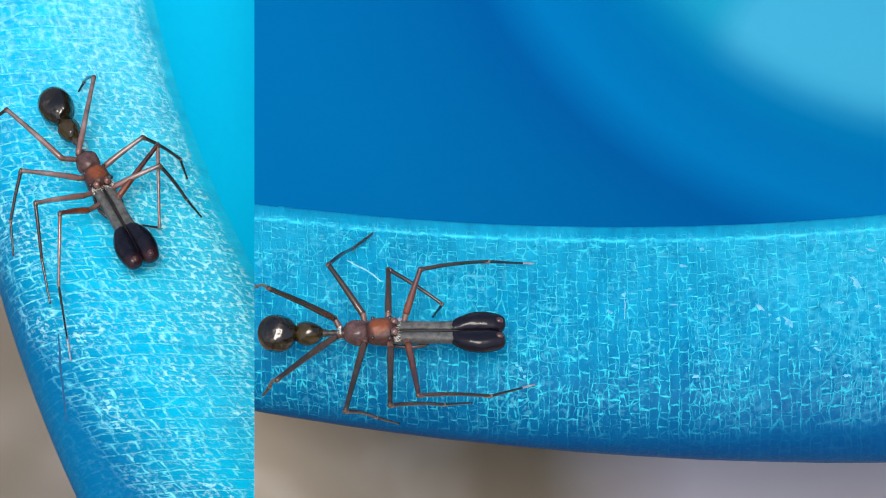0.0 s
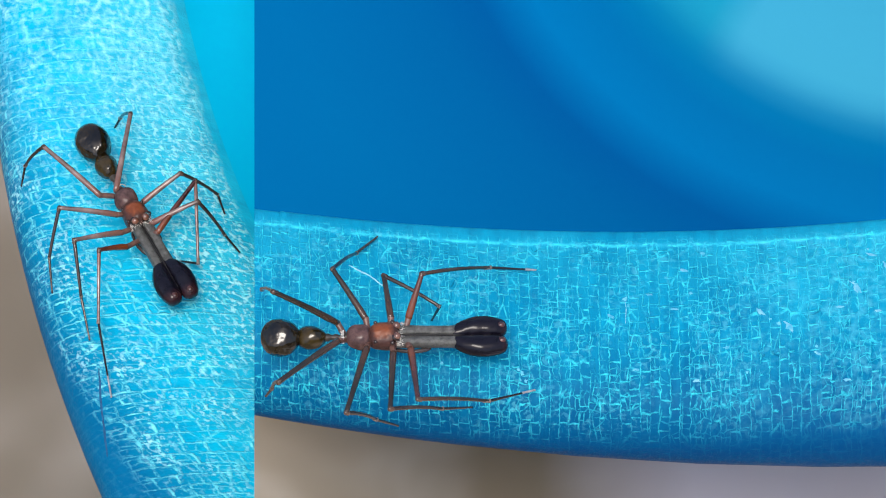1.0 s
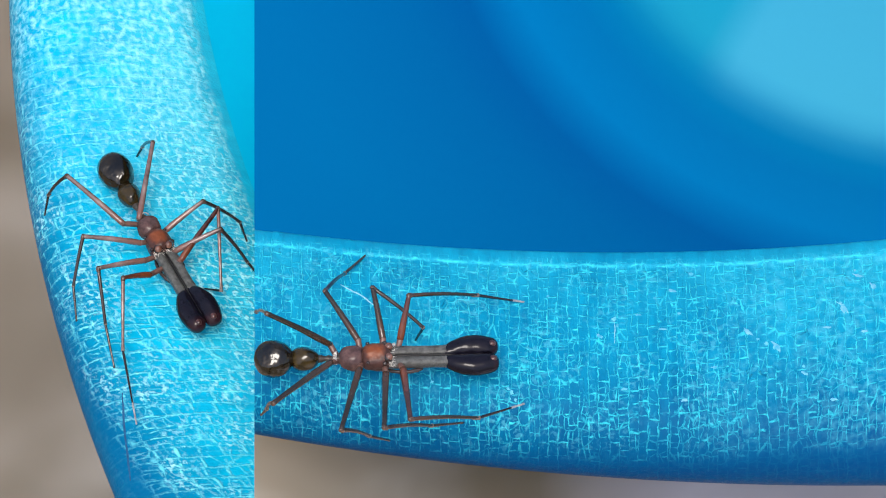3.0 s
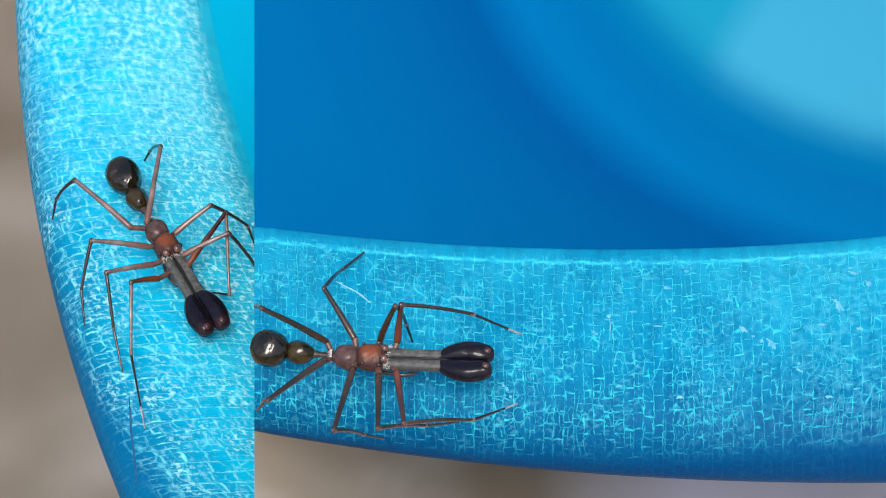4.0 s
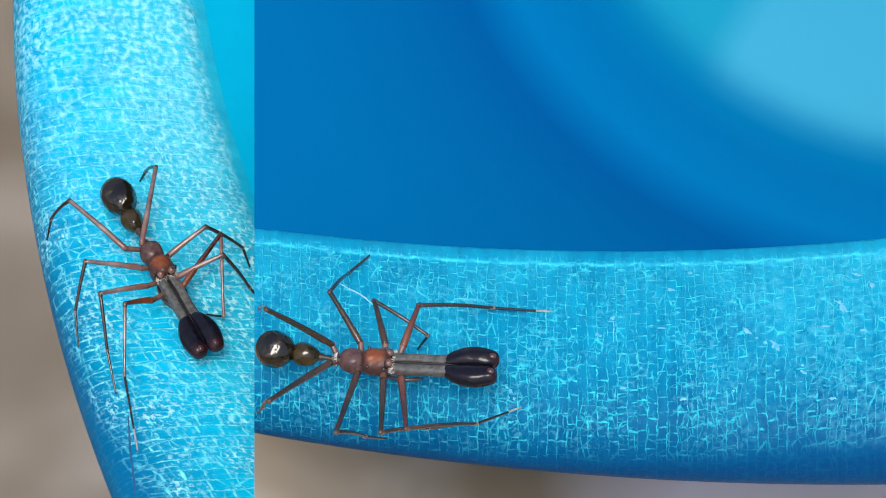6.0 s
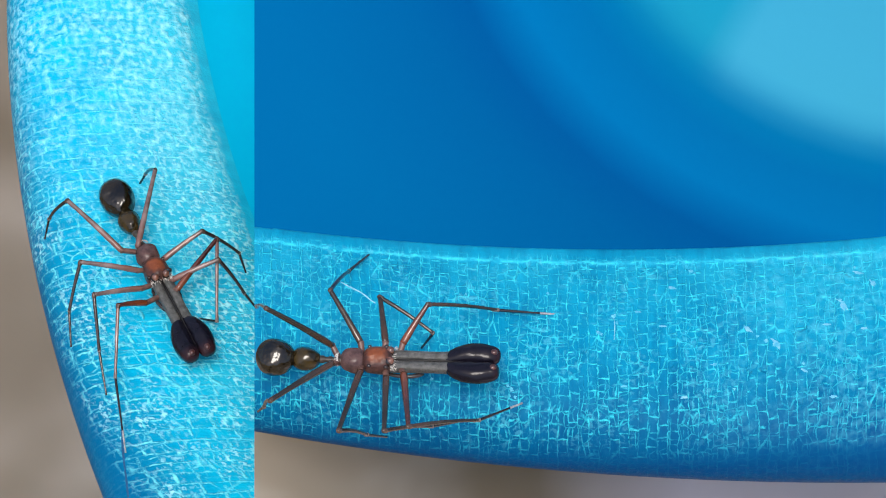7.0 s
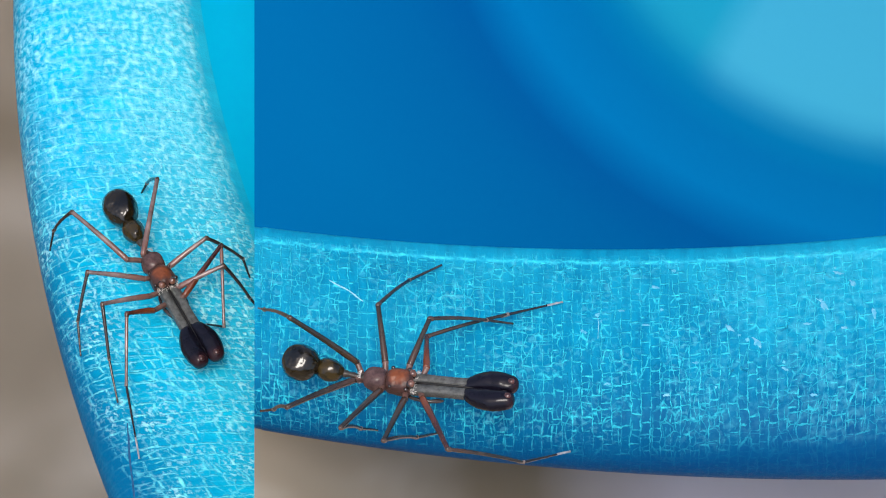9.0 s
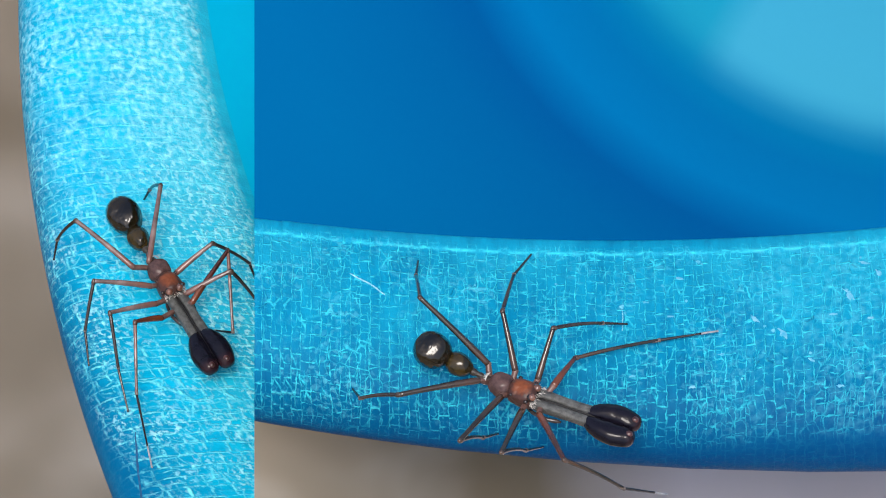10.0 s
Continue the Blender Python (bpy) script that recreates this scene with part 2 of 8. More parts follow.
# its first colour is shade on the outer side, painted into the plastic
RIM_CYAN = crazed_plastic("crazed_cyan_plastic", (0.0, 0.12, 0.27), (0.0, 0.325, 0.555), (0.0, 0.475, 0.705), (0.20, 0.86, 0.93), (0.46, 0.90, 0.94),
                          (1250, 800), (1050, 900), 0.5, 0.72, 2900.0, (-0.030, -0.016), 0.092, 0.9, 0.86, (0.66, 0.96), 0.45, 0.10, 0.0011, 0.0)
WALL_BLUE = smooth_plastic("plain_blue_plastic", (0.0, 0.085, 0.25), (0.001, 0.11, 0.30))
WALL_CYAN = smooth_plastic("plain_cyan_plastic", (0.0, 0.40, 0.655), (0.001, 0.44, 0.70))
BOARD = stained_board()
EARTH = stony("brown_earth", (0.155, 0.125, 0.09), (0.225, 0.187, 0.145), (0.31, 0.265, 0.22), 60)
ABDOMEN = shell("black_olive_abdomen", (0.0015, 0.0014, 0.001), (0.016, 0.011, 0.004), 0.09, 900, 0.0, 0, 0.00055, 0.6)
WAIST = shell("olive_brown_waist", (0.010, 0.008, 0.003), (0.05, 0.032, 0.008), 0.14, 1500, 0.0, 0, 0.0004, 0.5)
STEM = shell("dark_brown_stem", (0.012, 0.009, 0.007), (0.055, 0.045, 0.036), 0.4)
THORAX = shell("mauve_brown_thorax", (0.040, 0.022, 0.022), (0.120, 0.068, 0.062), 0.26, 2000, 0.0, 0, 0.0005, 0.3)
HEAD = head_shell()
STALK = shell("grey_jaw_stalk", (0.032, 0.032, 0.030), (0.115, 0.117, 0.110), 0.42, 3600, 0.0, 0.00012)
JAW = jaw_shell()
GAP_SHADE = shell("black_gap_shade", (0.002, 0.002, 0.002), (0.006, 0.005, 0.005), 0.6)
FANG = shell("dark_red_fang", (0.03, 0.010, 0.010), (0.10, 0.035, 0.03), 0.3, 2600, 0.3)
EYE = shell("brown_eye", (0.09, 0.035, 0.022), (0.24, 0.11, 0.075), 0.08, 2000, 0.9)
DARK_EYE = shell("dark_eye", (0.008, 0.004, 0.003), (0.03, 0.014, 0.011), 0.15, 2000, 0.5)
RED_LEG = leg_shell("red_leg", (0.145, 0.038, 0.014), (0.026, 0.008, 0.007), (0.080, 0.020, 0.014), 0.18, 0.5)
BROWN_LEG = leg_shell("olive_brown_leg", (0.050, 0.024, 0.013), (0.008, 0.006, 0.004), (0.034, 0.023, 0.015), 0.15, 0.5)
# the standing spider's paler legs: sky sheen is put into the colour
SKYLIT_LEG = leg_shell("skylit_brown_leg", (0.165, 0.082, 0.066), (0.07, 0.044, 0.040), (0.24, 0.165, 0.152), 0.22, 0.5)
BLACK_LEG = shell("black_lower_leg", (0.005, 0.005, 0.008), (0.016, 0.015, 0.02), 0.25, 900, 0.4)
HIP = shell("red_brown_hip", (0.05, 0.022, 0.017), (0.16, 0.085, 0.068), 0.35, 1800)
KNEE = shell("brown_knee", (0.03, 0.018, 0.012), (0.11, 0.062, 0.043), 0.25, 2200, 0.4)
DARK_LEG = shell("dark_leg", (0.011, 0.009, 0.009), (0.046, 0.034, 0.031), 0.2, 700, 0.3)
PALE_LEG = shell("pale_foot", (0.17, 0.18, 0.20), (0.36, 0.37, 0.39), 0.7, 3000)
SCRATCH = shell("dark_scratch", (0.0, 0.05, 0.14), (0.0, 0.09, 0.22), 0.6, 6000)
SCUFF = shell("whitened_scuff", (0.03, 0.34, 0.51), (0.14, 0.50, 0.65), 0.8, 6000)
LILAC_SCUFF = shell("lilac_scuff", (0.03, 0.33, 0.51), (0.20, 0.47, 0.61), 0.8, 3000)
PALE_SCRATCH = shell("whitish_scratch", (0.13, 0.42, 0.57), (0.32, 0.60, 0.70), 0.8, 5000)
PALE_JOINT = shell("pale_joint", (0.07, 0.05, 0.042), (0.20, 0.155, 0.135), 0.45, 2600)
PALE_HAIR = shell("white_hair", (0.5, 0.47, 0.43), (0.7, 0.68, 0.64), 0.8, 3000)


# ---- mesh helpers ----
def part(name, bm, material, parent=None, label=""):
    """Links a bmesh as one mesh object, under a thing or a part."""
    mesh = bpy.data.meshes.new(name)
    bm.normal_update()
    bm.to_mesh(mesh)
    bm.free()
    for poly in mesh.polygons:
        poly.use_smooth = True
    mesh.materials.append(material)
    ob = new(name, mesh)
    ob.parent = parent
    return tagged(ob, label)


def loft(rings, around=16, rough=0.0, seed=0, box=1.0):
    """A closed skin through rings (x, half width, half height, z of its middle, y of its middle), along x. Millimetres."""
    bm = bmesh.new()
    rows = []
    for i, ring in enumerate(rings):
        x, w, h, z, y = (*ring, 0, 0)[:5]
        row = []
        for k in range(around):
            a = math.tau * k / around
            g = 1 + rough * noise.noise(Vector((x * 2.1 + seed, math.cos(a) * 1.7, math.sin(a) * 1.7)))
            ca, sa = math.cos(a), math.sin(a)
            ca, sa = math.copysign(abs(ca) ** box, ca), math.copysign(abs(sa) ** box, sa)
            row.append(bm.verts.new((x * MM, (y + w * g * ca) * MM, (z + h * g * sa) * MM)))
        rows.append(row)
    for a, b in zip(rows, rows[1:]):
        for k in range(around):
            bm.faces.new((a[k], b[k], b[(k + 1) % around], a[(k + 1) % around]))
    bm.faces.new(rows[0])
    bm.faces.new(rows[-1][::-1])
    bmesh.ops.recalc_face_normals(bm, faces=bm.faces)
    return bm


def egg(cx, rx, ry, rz, cy=0.0, cz=0.0, blunt=2.0, skew=0.0, n=14, around=20, rough=0.0, seed=0):
    """An egg along x; blunt over 2 squares its ends, skew moves its widest place forward."""
    rings = []
    for i in range(n + 1):
        u = -math.cos(math.pi * i / n) * 0.998
        w = (1 - abs(u) ** blunt) ** (1 / blunt)
        w *= 1 + skew * u
        rings.append((cx + rx * u, max(ry * w, 0.004), max(rz * w, 0.004), cz, cy))
    return loft(rings, around, rough, seed)


def join(*parts_):
    """Several bmeshes in one."""
    out = parts_[0]
    for other in parts_[1:]:
        m = bpy.data.meshes.new("joined")
        other.to_mesh(m)
        other.free()
        out.from_mesh(m)
        bpy.data.meshes.remove(m)
    return out


def lip_sheet(inner, outer, profile, arc):
    """A moulded lip: inner(i) and outer(i) give its two edges in plan at station i, profile is (share of the way out, height in mm)."""
    bm = bmesh.new()
    layer = bm.loops.layers.uv.new("UVMap")
    stations = []
    for i, run in arc:
        a, b = Vector(inner(i)), Vector(outer(i))
        row, across, last = [], 0.0, None
        for s, z in profile:
            p = a.lerp(b, s)
            v = Vector((p.x, p.y, z * MM))
            across += (v - last).length if last else 0
            last = v
            row.append((bm.verts.new(v), run, across))
        stations.append(row)
    for a, b in zip(stations, stations[1:]):
        for k in range(len(profile) - 1):
            quad = (a[k], b[k], b[k + 1], a[k + 1])
            f = bm.faces.new([q[0] for q in quad])
            for loop, q in zip(f.loops, quad):
                loop[layer].uv = (q[1], q[2])
    bmesh.ops.recalc_face_normals(bm, faces=bm.faces)
    return bm


def cut(bm, point, normal):
    """Takes away what lies on the side against the normal."""
    bmesh.ops.bisect_plane(bm, geom=[*bm.verts, *bm.edges, *bm.faces], dist=1e-7, plane_co=point, plane_no=normal, clear_inner=True)
    return bm


def smooth_profile(points, steps):
    """Rounds a profile through its points (Catmull-Rom)."""
    out = []
    pts = [points[0], *points, points[-1]]
    for i in range(1, len(pts) - 2):
        p0, p1, p2, p3 = [np.array(q, float) for q in pts[i - 1:i + 3]]
        for k in range(steps):
            t = k / steps
            out.append(tuple(0.5 * ((2 * p1) + (p2 - p0) * t + (2 * p0 - 5 * p1 + 4 * p2 - p3) * t * t + (3 * p1 - p0 - 3 * p2 + p3) * t ** 3)))
    out.append(tuple(points[-1]))
    return out


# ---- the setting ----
# side of board and tub, cut through the eye to fit the camera's view
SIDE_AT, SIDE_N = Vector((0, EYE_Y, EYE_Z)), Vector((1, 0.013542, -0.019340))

GROUND_Z, STEP_TOP = -0.150, -0.0300


def sheet(x0, x1, y0, y1, z, nx, ny, high=None):
    bm = bmesh.new()
    grid = [[bm.verts.new((x0 + (x1 - x0) * i / nx, y0 + (y1 - y0) * j / ny, z)) for i in range(nx + 1)] for j in range(ny + 1)]
    for j in range(ny):
        for i in range(nx):
            bm.faces.new((grid[j][i], grid[j][i + 1], grid[j + 1][i + 1], grid[j + 1][i]))
    if high:
        for v in bm.verts:
            v.co.z += high(v.co.x, v.co.y)
    return bm


ground = part("ground", sheet(-60, 60, -60, 60, GROUND_Z, 8, 8), EARTH)
tagged(ground, "dusty brown earth ground, soft and bare", "ground", kind="structure")


def slab_mesh(x0, x1, y0, y1, z0, z1):
    bm = bmesh.new()
    bmesh.ops.create_cube(bm, size=1)
    bmesh.ops.scale(bm, vec=(x1 - x0, y1 - y0, z1 - z0), verts=bm.verts)
    bmesh.ops.translate(bm, vec=((x0 + x1) / 2, (y0 + y1) / 2, (z0 + z1) / 2), verts=bm.verts)
    return bm


def board_shelf():
    """An added board on two uprights, in place of ground; its near side ends flush with the tub."""
    shelf = tagged(new("shelf"), "added brown board shelf under the blue tub, in place of ground", "shelf")
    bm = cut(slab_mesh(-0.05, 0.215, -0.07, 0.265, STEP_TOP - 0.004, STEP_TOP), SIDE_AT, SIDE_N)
    bmesh.ops.holes_fill(bm, edges=[e for e in bm.edges if e.is_boundary])
    boards = [part("board", bm, BOARD, shelf)]
    for x0, x1, y0, y1 in ((0.195, 0.215, -0.07, 0.265), (0.02, 0.194, 0.245, 0.265)):
        boards.append(part("support", slab_mesh(x0, x1, y0, y1, GROUND_Z, STEP_TOP - 0.0041), BOARD, shelf))
    for ob in boards:
        for poly in ob.data.polygons:
            poly.use_smooth = False


board_shelf()

def strip(x0, y0, x1, y1, wide, height, wander, proud=0.012):
    """A thin sliver that lies on a lip from one place to another; wide and wander in mm."""
    bm = bmesh.new()
    rows = []
    nx, ny = -(y1 - y0), x1 - x0
    n = math.hypot(nx, ny)
    for i in range(13):
        u = i / 12
        x, y = x0 + (x1 - x0) * u, y0 + (y1 - y0) * u
        w = wide * MM * (0.25 + 0.75 * math.sin(math.pi * (0.1 + 0.8 * u))) * (1 + 0.6 * noise.noise(Vector((x * 4000, y * 4000, 0))))
        off = wander * MM * noise.noise(Vector((x * 1500, y * 1500, 3))) + wander * MM * math.sin(math.pi * u)
        row = []
        for q, lift in ((-1, proud - 0.032), (0, proud), (1, proud - 0.032)):
            px, py = x + nx / n * (w * q + off), y + ny / n * (w * q + off)
            row.append(bm.verts.new((px, py, height(px, py) + lift * MM)))
        rows.append(row)
    for p, r in zip(rows, rows[1:]):
        for q in (0, 1):
            bm.faces.new((p[q], p[q + 1], r[q + 1], r[q]))
    return bm


def flake(x, y, wide, height, seed, long=1.3, slant=90):
    """A small ragged chip of whitened plastic, wide mm across."""
    bm = bmesh.new()
    edge = []
    for i in range(14):
        a = math.tau * i / 14
        r = 0.5 * wide * MM * (1 + 0.9 * noise.noise(Vector((math.cos(a) * 1.3 + seed * 7.1, math.sin(a) * 1.3, seed))))
        along_r, across_r, turn = long * r * math.cos(a) / 1.3, 1.3 * r * math.sin(a) / long, radians(-slant)
        px, py = x + along_r * math.cos(turn) - across_r * math.sin(turn), y + along_r * math.sin(turn) + across_r * math.cos(turn)
        edge.append(bm.verts.new((px, py, height(px, py) - 0.01 * MM)))
    top = bm.verts.new((x, y, height(x, y) + 0.03 * MM))
    for a, b in zip(edge, edge[1:] + edge[:1]):
        bm.faces.new((a, b, top))
    return bm


# ---- the blue tub on the shelf ----
IN_C, IN_R = (0.00832, 0.11301), 0.11263
OUT_C, OUT_R = (0.02006, 0.13030), 0.14178


def ease(v, lo, hi):
    u = max(0.0, min(1.0, (abs(v) - lo) / (hi - lo)))
    return u * u * (3 - 2 * u)


def tub_inner(a):
    """The rim's inner edge at the angle a from its nearest point."""
    return Vector((IN_C[0] + IN_R * math.sin(a), IN_C[1] - IN_R * math.cos(a), 0))


def tub_outer(a):
    """Its outer edge: the lip is widened towards one side in front to fit the camera's view, and even round the back.
    """
    p = tub_inner(a)
    even = p + 0.0116 * Vector((math.sin(a), -math.cos(a), 0))
    w = ease(a, radians(20), radians(50))
    if w == 1:
        return even
    front = Vector((p.x, OUT_C[1] - math.sqrt(max(1e-9, OUT_R ** 2 - (p.x - OUT_C[0]) ** 2)), 0))
    return front.lerp(even, w)


def round_arc(dense0, dense1, fine, coarse, radius):
    """Angles all round, close together where the lip is seen from near."""
    angles = [*np.arange(-180, dense0, coarse), *np.arange(dense0, dense1, fine), *np.arange(dense1, 180.01, coarse)]
    return [(radians(d), radians(d) * radius) for d in angles]


def blue_tub():
    tub = tagged(new("plastic_tub"), "sun-worn blue plastic tub with a crazed, rounded rim", "tub")
    lip = smooth_profile([(0.0, -2.0), (0.0, -0.9), (0.018, -0.26), (0.05, -0.06), (0.095, 0.03), (0.13, -0.02), (0.25, 0.2), (0.45, 0.3), (0.65, 0.15),
                          (0.80, -0.25), (0.90, -0.85), (0.965, -1.7), (0.997, -2.7), (0.995, -3.6), (0.95, -4.3), (0.86, -4.5)], 4)
    arc = round_arc(-15, 13, 0.2, 3, IN_R)
    rough = round_arc(-16, 16, 1, 4, IN_R)
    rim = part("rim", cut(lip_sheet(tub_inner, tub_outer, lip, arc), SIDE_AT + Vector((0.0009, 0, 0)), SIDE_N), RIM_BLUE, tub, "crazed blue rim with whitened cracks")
    # added strip, seen where the turning rim draws back from the cut
    bed = [(0.003 + 0.994 * s, z - 0.04) for s, z in lip]
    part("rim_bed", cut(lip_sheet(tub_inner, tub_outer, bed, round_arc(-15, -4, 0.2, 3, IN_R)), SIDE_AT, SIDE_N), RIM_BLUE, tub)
    wall = [(0.86, -4.5), (0.2, -4.8), (0.1, -6.5), (-1.0, -29.9)]
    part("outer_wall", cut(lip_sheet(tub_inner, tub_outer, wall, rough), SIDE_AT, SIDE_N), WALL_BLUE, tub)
    inside = [(0.0, -2.0), (-0.15, -8), (-0.7, -19), (-1.0, -24.5), (-1.25, -26)]
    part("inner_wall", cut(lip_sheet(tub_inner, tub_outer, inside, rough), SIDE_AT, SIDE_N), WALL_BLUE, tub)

    def on_lip(x, y):
        a = math.asin((x - IN_C[0]) / IN_R)
        y0, y1 = tub_inner(a).y, tub_outer(a).y
        return float(np.interp((y - y0) / (y1 - y0), [p[0] for p in lip[8:48]], [p[1] for p in lip[8:48]])) * MM

    for x0, y0, x1, y1, wide in [(-0.00519, -0.00214, -0.00343, -0.00344, 0.12), (0.01921, -0.00313, 0.01980, -0.00388, 0.07), (0.00824, -0.00429, 0.00828, -0.00565, 0.05)]:
        part("scuff", strip(x0, y0, x1, y1, wide, on_lip, 0.06), PALE_SCRATCH, rim, "thin whitish scratch")
    for seed, (x, y, wide) in enumerate([(0.01214, -0.00135, 0.26), (0.01231, -0.00148, 0.16), (0.01031, -0.00293, 0.22), (0.01145, -0.00388, 0.24), (0.00829, -0.00422, 0.3), (0.00843, -0.00463, 0.2), (0.00504, -0.00282, 0.2), (0.00305, -0.00803, 0.22), (0.00324, -0.00823, 0.25), (0.00341, -0.00857, 0.2), (0.00316, -0.00850, 0.14), (0.01533, -0.00542, 0.2), (0.01574, -0.00565, 0.28), (0.01610, -0.00593, 0.18), (0.01959, -0.00340, 0.3), (0.01943, -0.00320, 0.2), (0.01753, -0.00694, 0.2), (0.01414, -0.00830, 0.2), (0.02022, -0.00114, 0.2), (0.00101, -0.00286, 0.16), (-0.00067, -0.00762, 0.18)]):
        part("scuff", flake(x, y, wide, on_lip, seed + 1.0), SCUFF, rim, "small whitened chip")

    for seed, (x, y, wide, slant) in enumerate([(0.01959, -0.00357, 0.62, 70), (0.02109, -0.00219, 0.45, 60), (0.02035, -0.00150, 0.40, 20), (0.02209, -0.00400, 0.50, 80), (0.01482, -0.00496, 0.45, 50), (0.02055, -0.00494, 0.30, 0), (0.01878, -0.00470, 0.30, 0), (0.01118, -0.00247, 0.42, 20), (0.01068, -0.00481, 0.30, 0), (0.00757, -0.00523, 0.35, 40), (0.00947, -0.00396, 0.25, 0), (0.01622, -0.00581, 0.55, 55), (0.01316, -0.00701, 0.30, 0), (0.01759, -0.00733, 0.30, 30), (0.00874, -0.00812, 0.28, 0), (0.01168, -0.00871, 0.30, 0), (0.01897, -0.00868, 0.32, 0)]):
        part("scuff", flake(x, y, wide, on_lip, seed + 31.0, 2.1, slant), LILAC_SCUFF, rim, "ragged lilac-white scuff")

    def relief(x, y):
        r = math.hypot(x - FLOOR_C[0], y - FLOOR_C[1]) / MM
        return MM * float(np.interp(r, [0, 17, 19, 21, 24, 27, 29.5, 33, 60], [2.6, 2.4, 2.1, 1.2, 0.6, 0.0, -0.4, 0.0, 0.4]))

    floor_bm = bmesh.new()
    rings = []
    for r in np.linspace(0.0005, IN_R - 0.0138, 110):
        ring = []
        for k in range(200):
            x, y = IN_C[0] + r * math.sin(math.tau * k / 200), IN_C[1] - r * math.cos(math.tau * k / 200)
            ring.append(floor_bm.verts.new((x, y, -0.026 + relief(x, y))))
        rings.append(ring)
    for p, q in zip(rings, rings[1:]):
        for k in range(200):
            floor_bm.faces.new((p[k], q[k], q[(k + 1) % 200], p[(k + 1) % 200]))
    part("tub_floor", cut(floor_bm, SIDE_AT, SIDE_N), FLOOR_BLUE, tub, "smooth deep blue tub floor with a painted-in lit disc and ring shading")
    return rim


FLOOR_C = (0.02897, 0.04489)


def floor_plastic():
    """Deep blue tub floor, moulded in rings; light on its raised disc and shade between rings are put into the colour.
    """
    m = Mat("ringed_blue_plastic", 0.5)
    m.surface.inputs["Specular IOR Level"].default_value = 0.01
    at = m.coords()
    off = m.node("ShaderNodeVectorMath")
    off.operation = "SUBTRACT"
    off.inputs[1].default_value = (FLOOR_C[0], FLOOR_C[1], 0)
    m.link(at, off.inputs[0])
    flat = m.node("ShaderNodeVectorMath")
    flat.operation = "MULTIPLY"
    flat.inputs[1].default_value = (25, 25, 0)
    m.link(off.outputs[0], flat.inputs[0])
    size = m.node("ShaderNodeVectorMath")
    size.operation = "LENGTH"
    m.link(flat.outputs[0], size.inputs[0])
    # distance from the disc's middle, a little uneven
    worn = m.sums("ADD", size.outputs["Value"], m.sums("MULTIPLY", m.sums("SUBTRACT", m.noise(at, 70.0, 2.0), 0.5), 0.02))
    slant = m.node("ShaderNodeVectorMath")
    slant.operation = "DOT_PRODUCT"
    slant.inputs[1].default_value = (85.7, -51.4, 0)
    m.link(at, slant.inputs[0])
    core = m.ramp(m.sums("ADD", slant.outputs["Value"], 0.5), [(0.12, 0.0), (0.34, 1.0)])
    # light on the raised disc, put into the colour
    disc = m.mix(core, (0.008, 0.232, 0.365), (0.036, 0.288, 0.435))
    # brighter and darker rings: their shading is put into the colour
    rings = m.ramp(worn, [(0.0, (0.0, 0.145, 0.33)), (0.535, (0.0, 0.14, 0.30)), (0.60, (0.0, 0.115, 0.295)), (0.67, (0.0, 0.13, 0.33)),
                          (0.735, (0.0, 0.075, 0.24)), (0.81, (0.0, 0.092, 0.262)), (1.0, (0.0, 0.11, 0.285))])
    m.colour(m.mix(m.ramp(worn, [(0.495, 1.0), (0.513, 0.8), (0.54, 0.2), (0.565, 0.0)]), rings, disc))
    return m.mat


FLOOR_BLUE = floor_plastic()
rim = blue_tub()


def turned_rim(degrees):
    """The rim's pose, turned about the middle of the tub."""
    c = Vector((*IN_C, 0))
    turn = pose(0, 0, 0, 0, 0, degrees)
    return Matrix.Translation(c - turn @ c) @ turn

# ---- the cyan bucket on the ground below the shelf ----
BUCKET_RIM = -0.045
B_IN_C, B_IN_R = (0.07490, 0.06077), 0.09093
B_OUT_C, B_OUT_R = (0.08750, 0.05452), 0.11301


def bucket_inner(a):
    """The rim's inner edge at the angle a from its side away from the shelf."""
    return Vector((B_IN_C[0] - B_IN_R * math.cos(a), B_IN_C[1] + B_IN_R * math.sin(a), 0))


def bucket_outer(a):
    p = bucket_inner(a)
    even = p + 0.010 * Vector((-math.cos(a), math.sin(a), 0))
    w = ease(a, radians(48), radians(80))
    if w == 1:
        return even
    side = Vector((B_OUT_C[0] - math.sqrt(B_OUT_R ** 2 - (p.y - B_OUT_C[1]) ** 2), p.y, 0))
    return side.lerp(even, w)


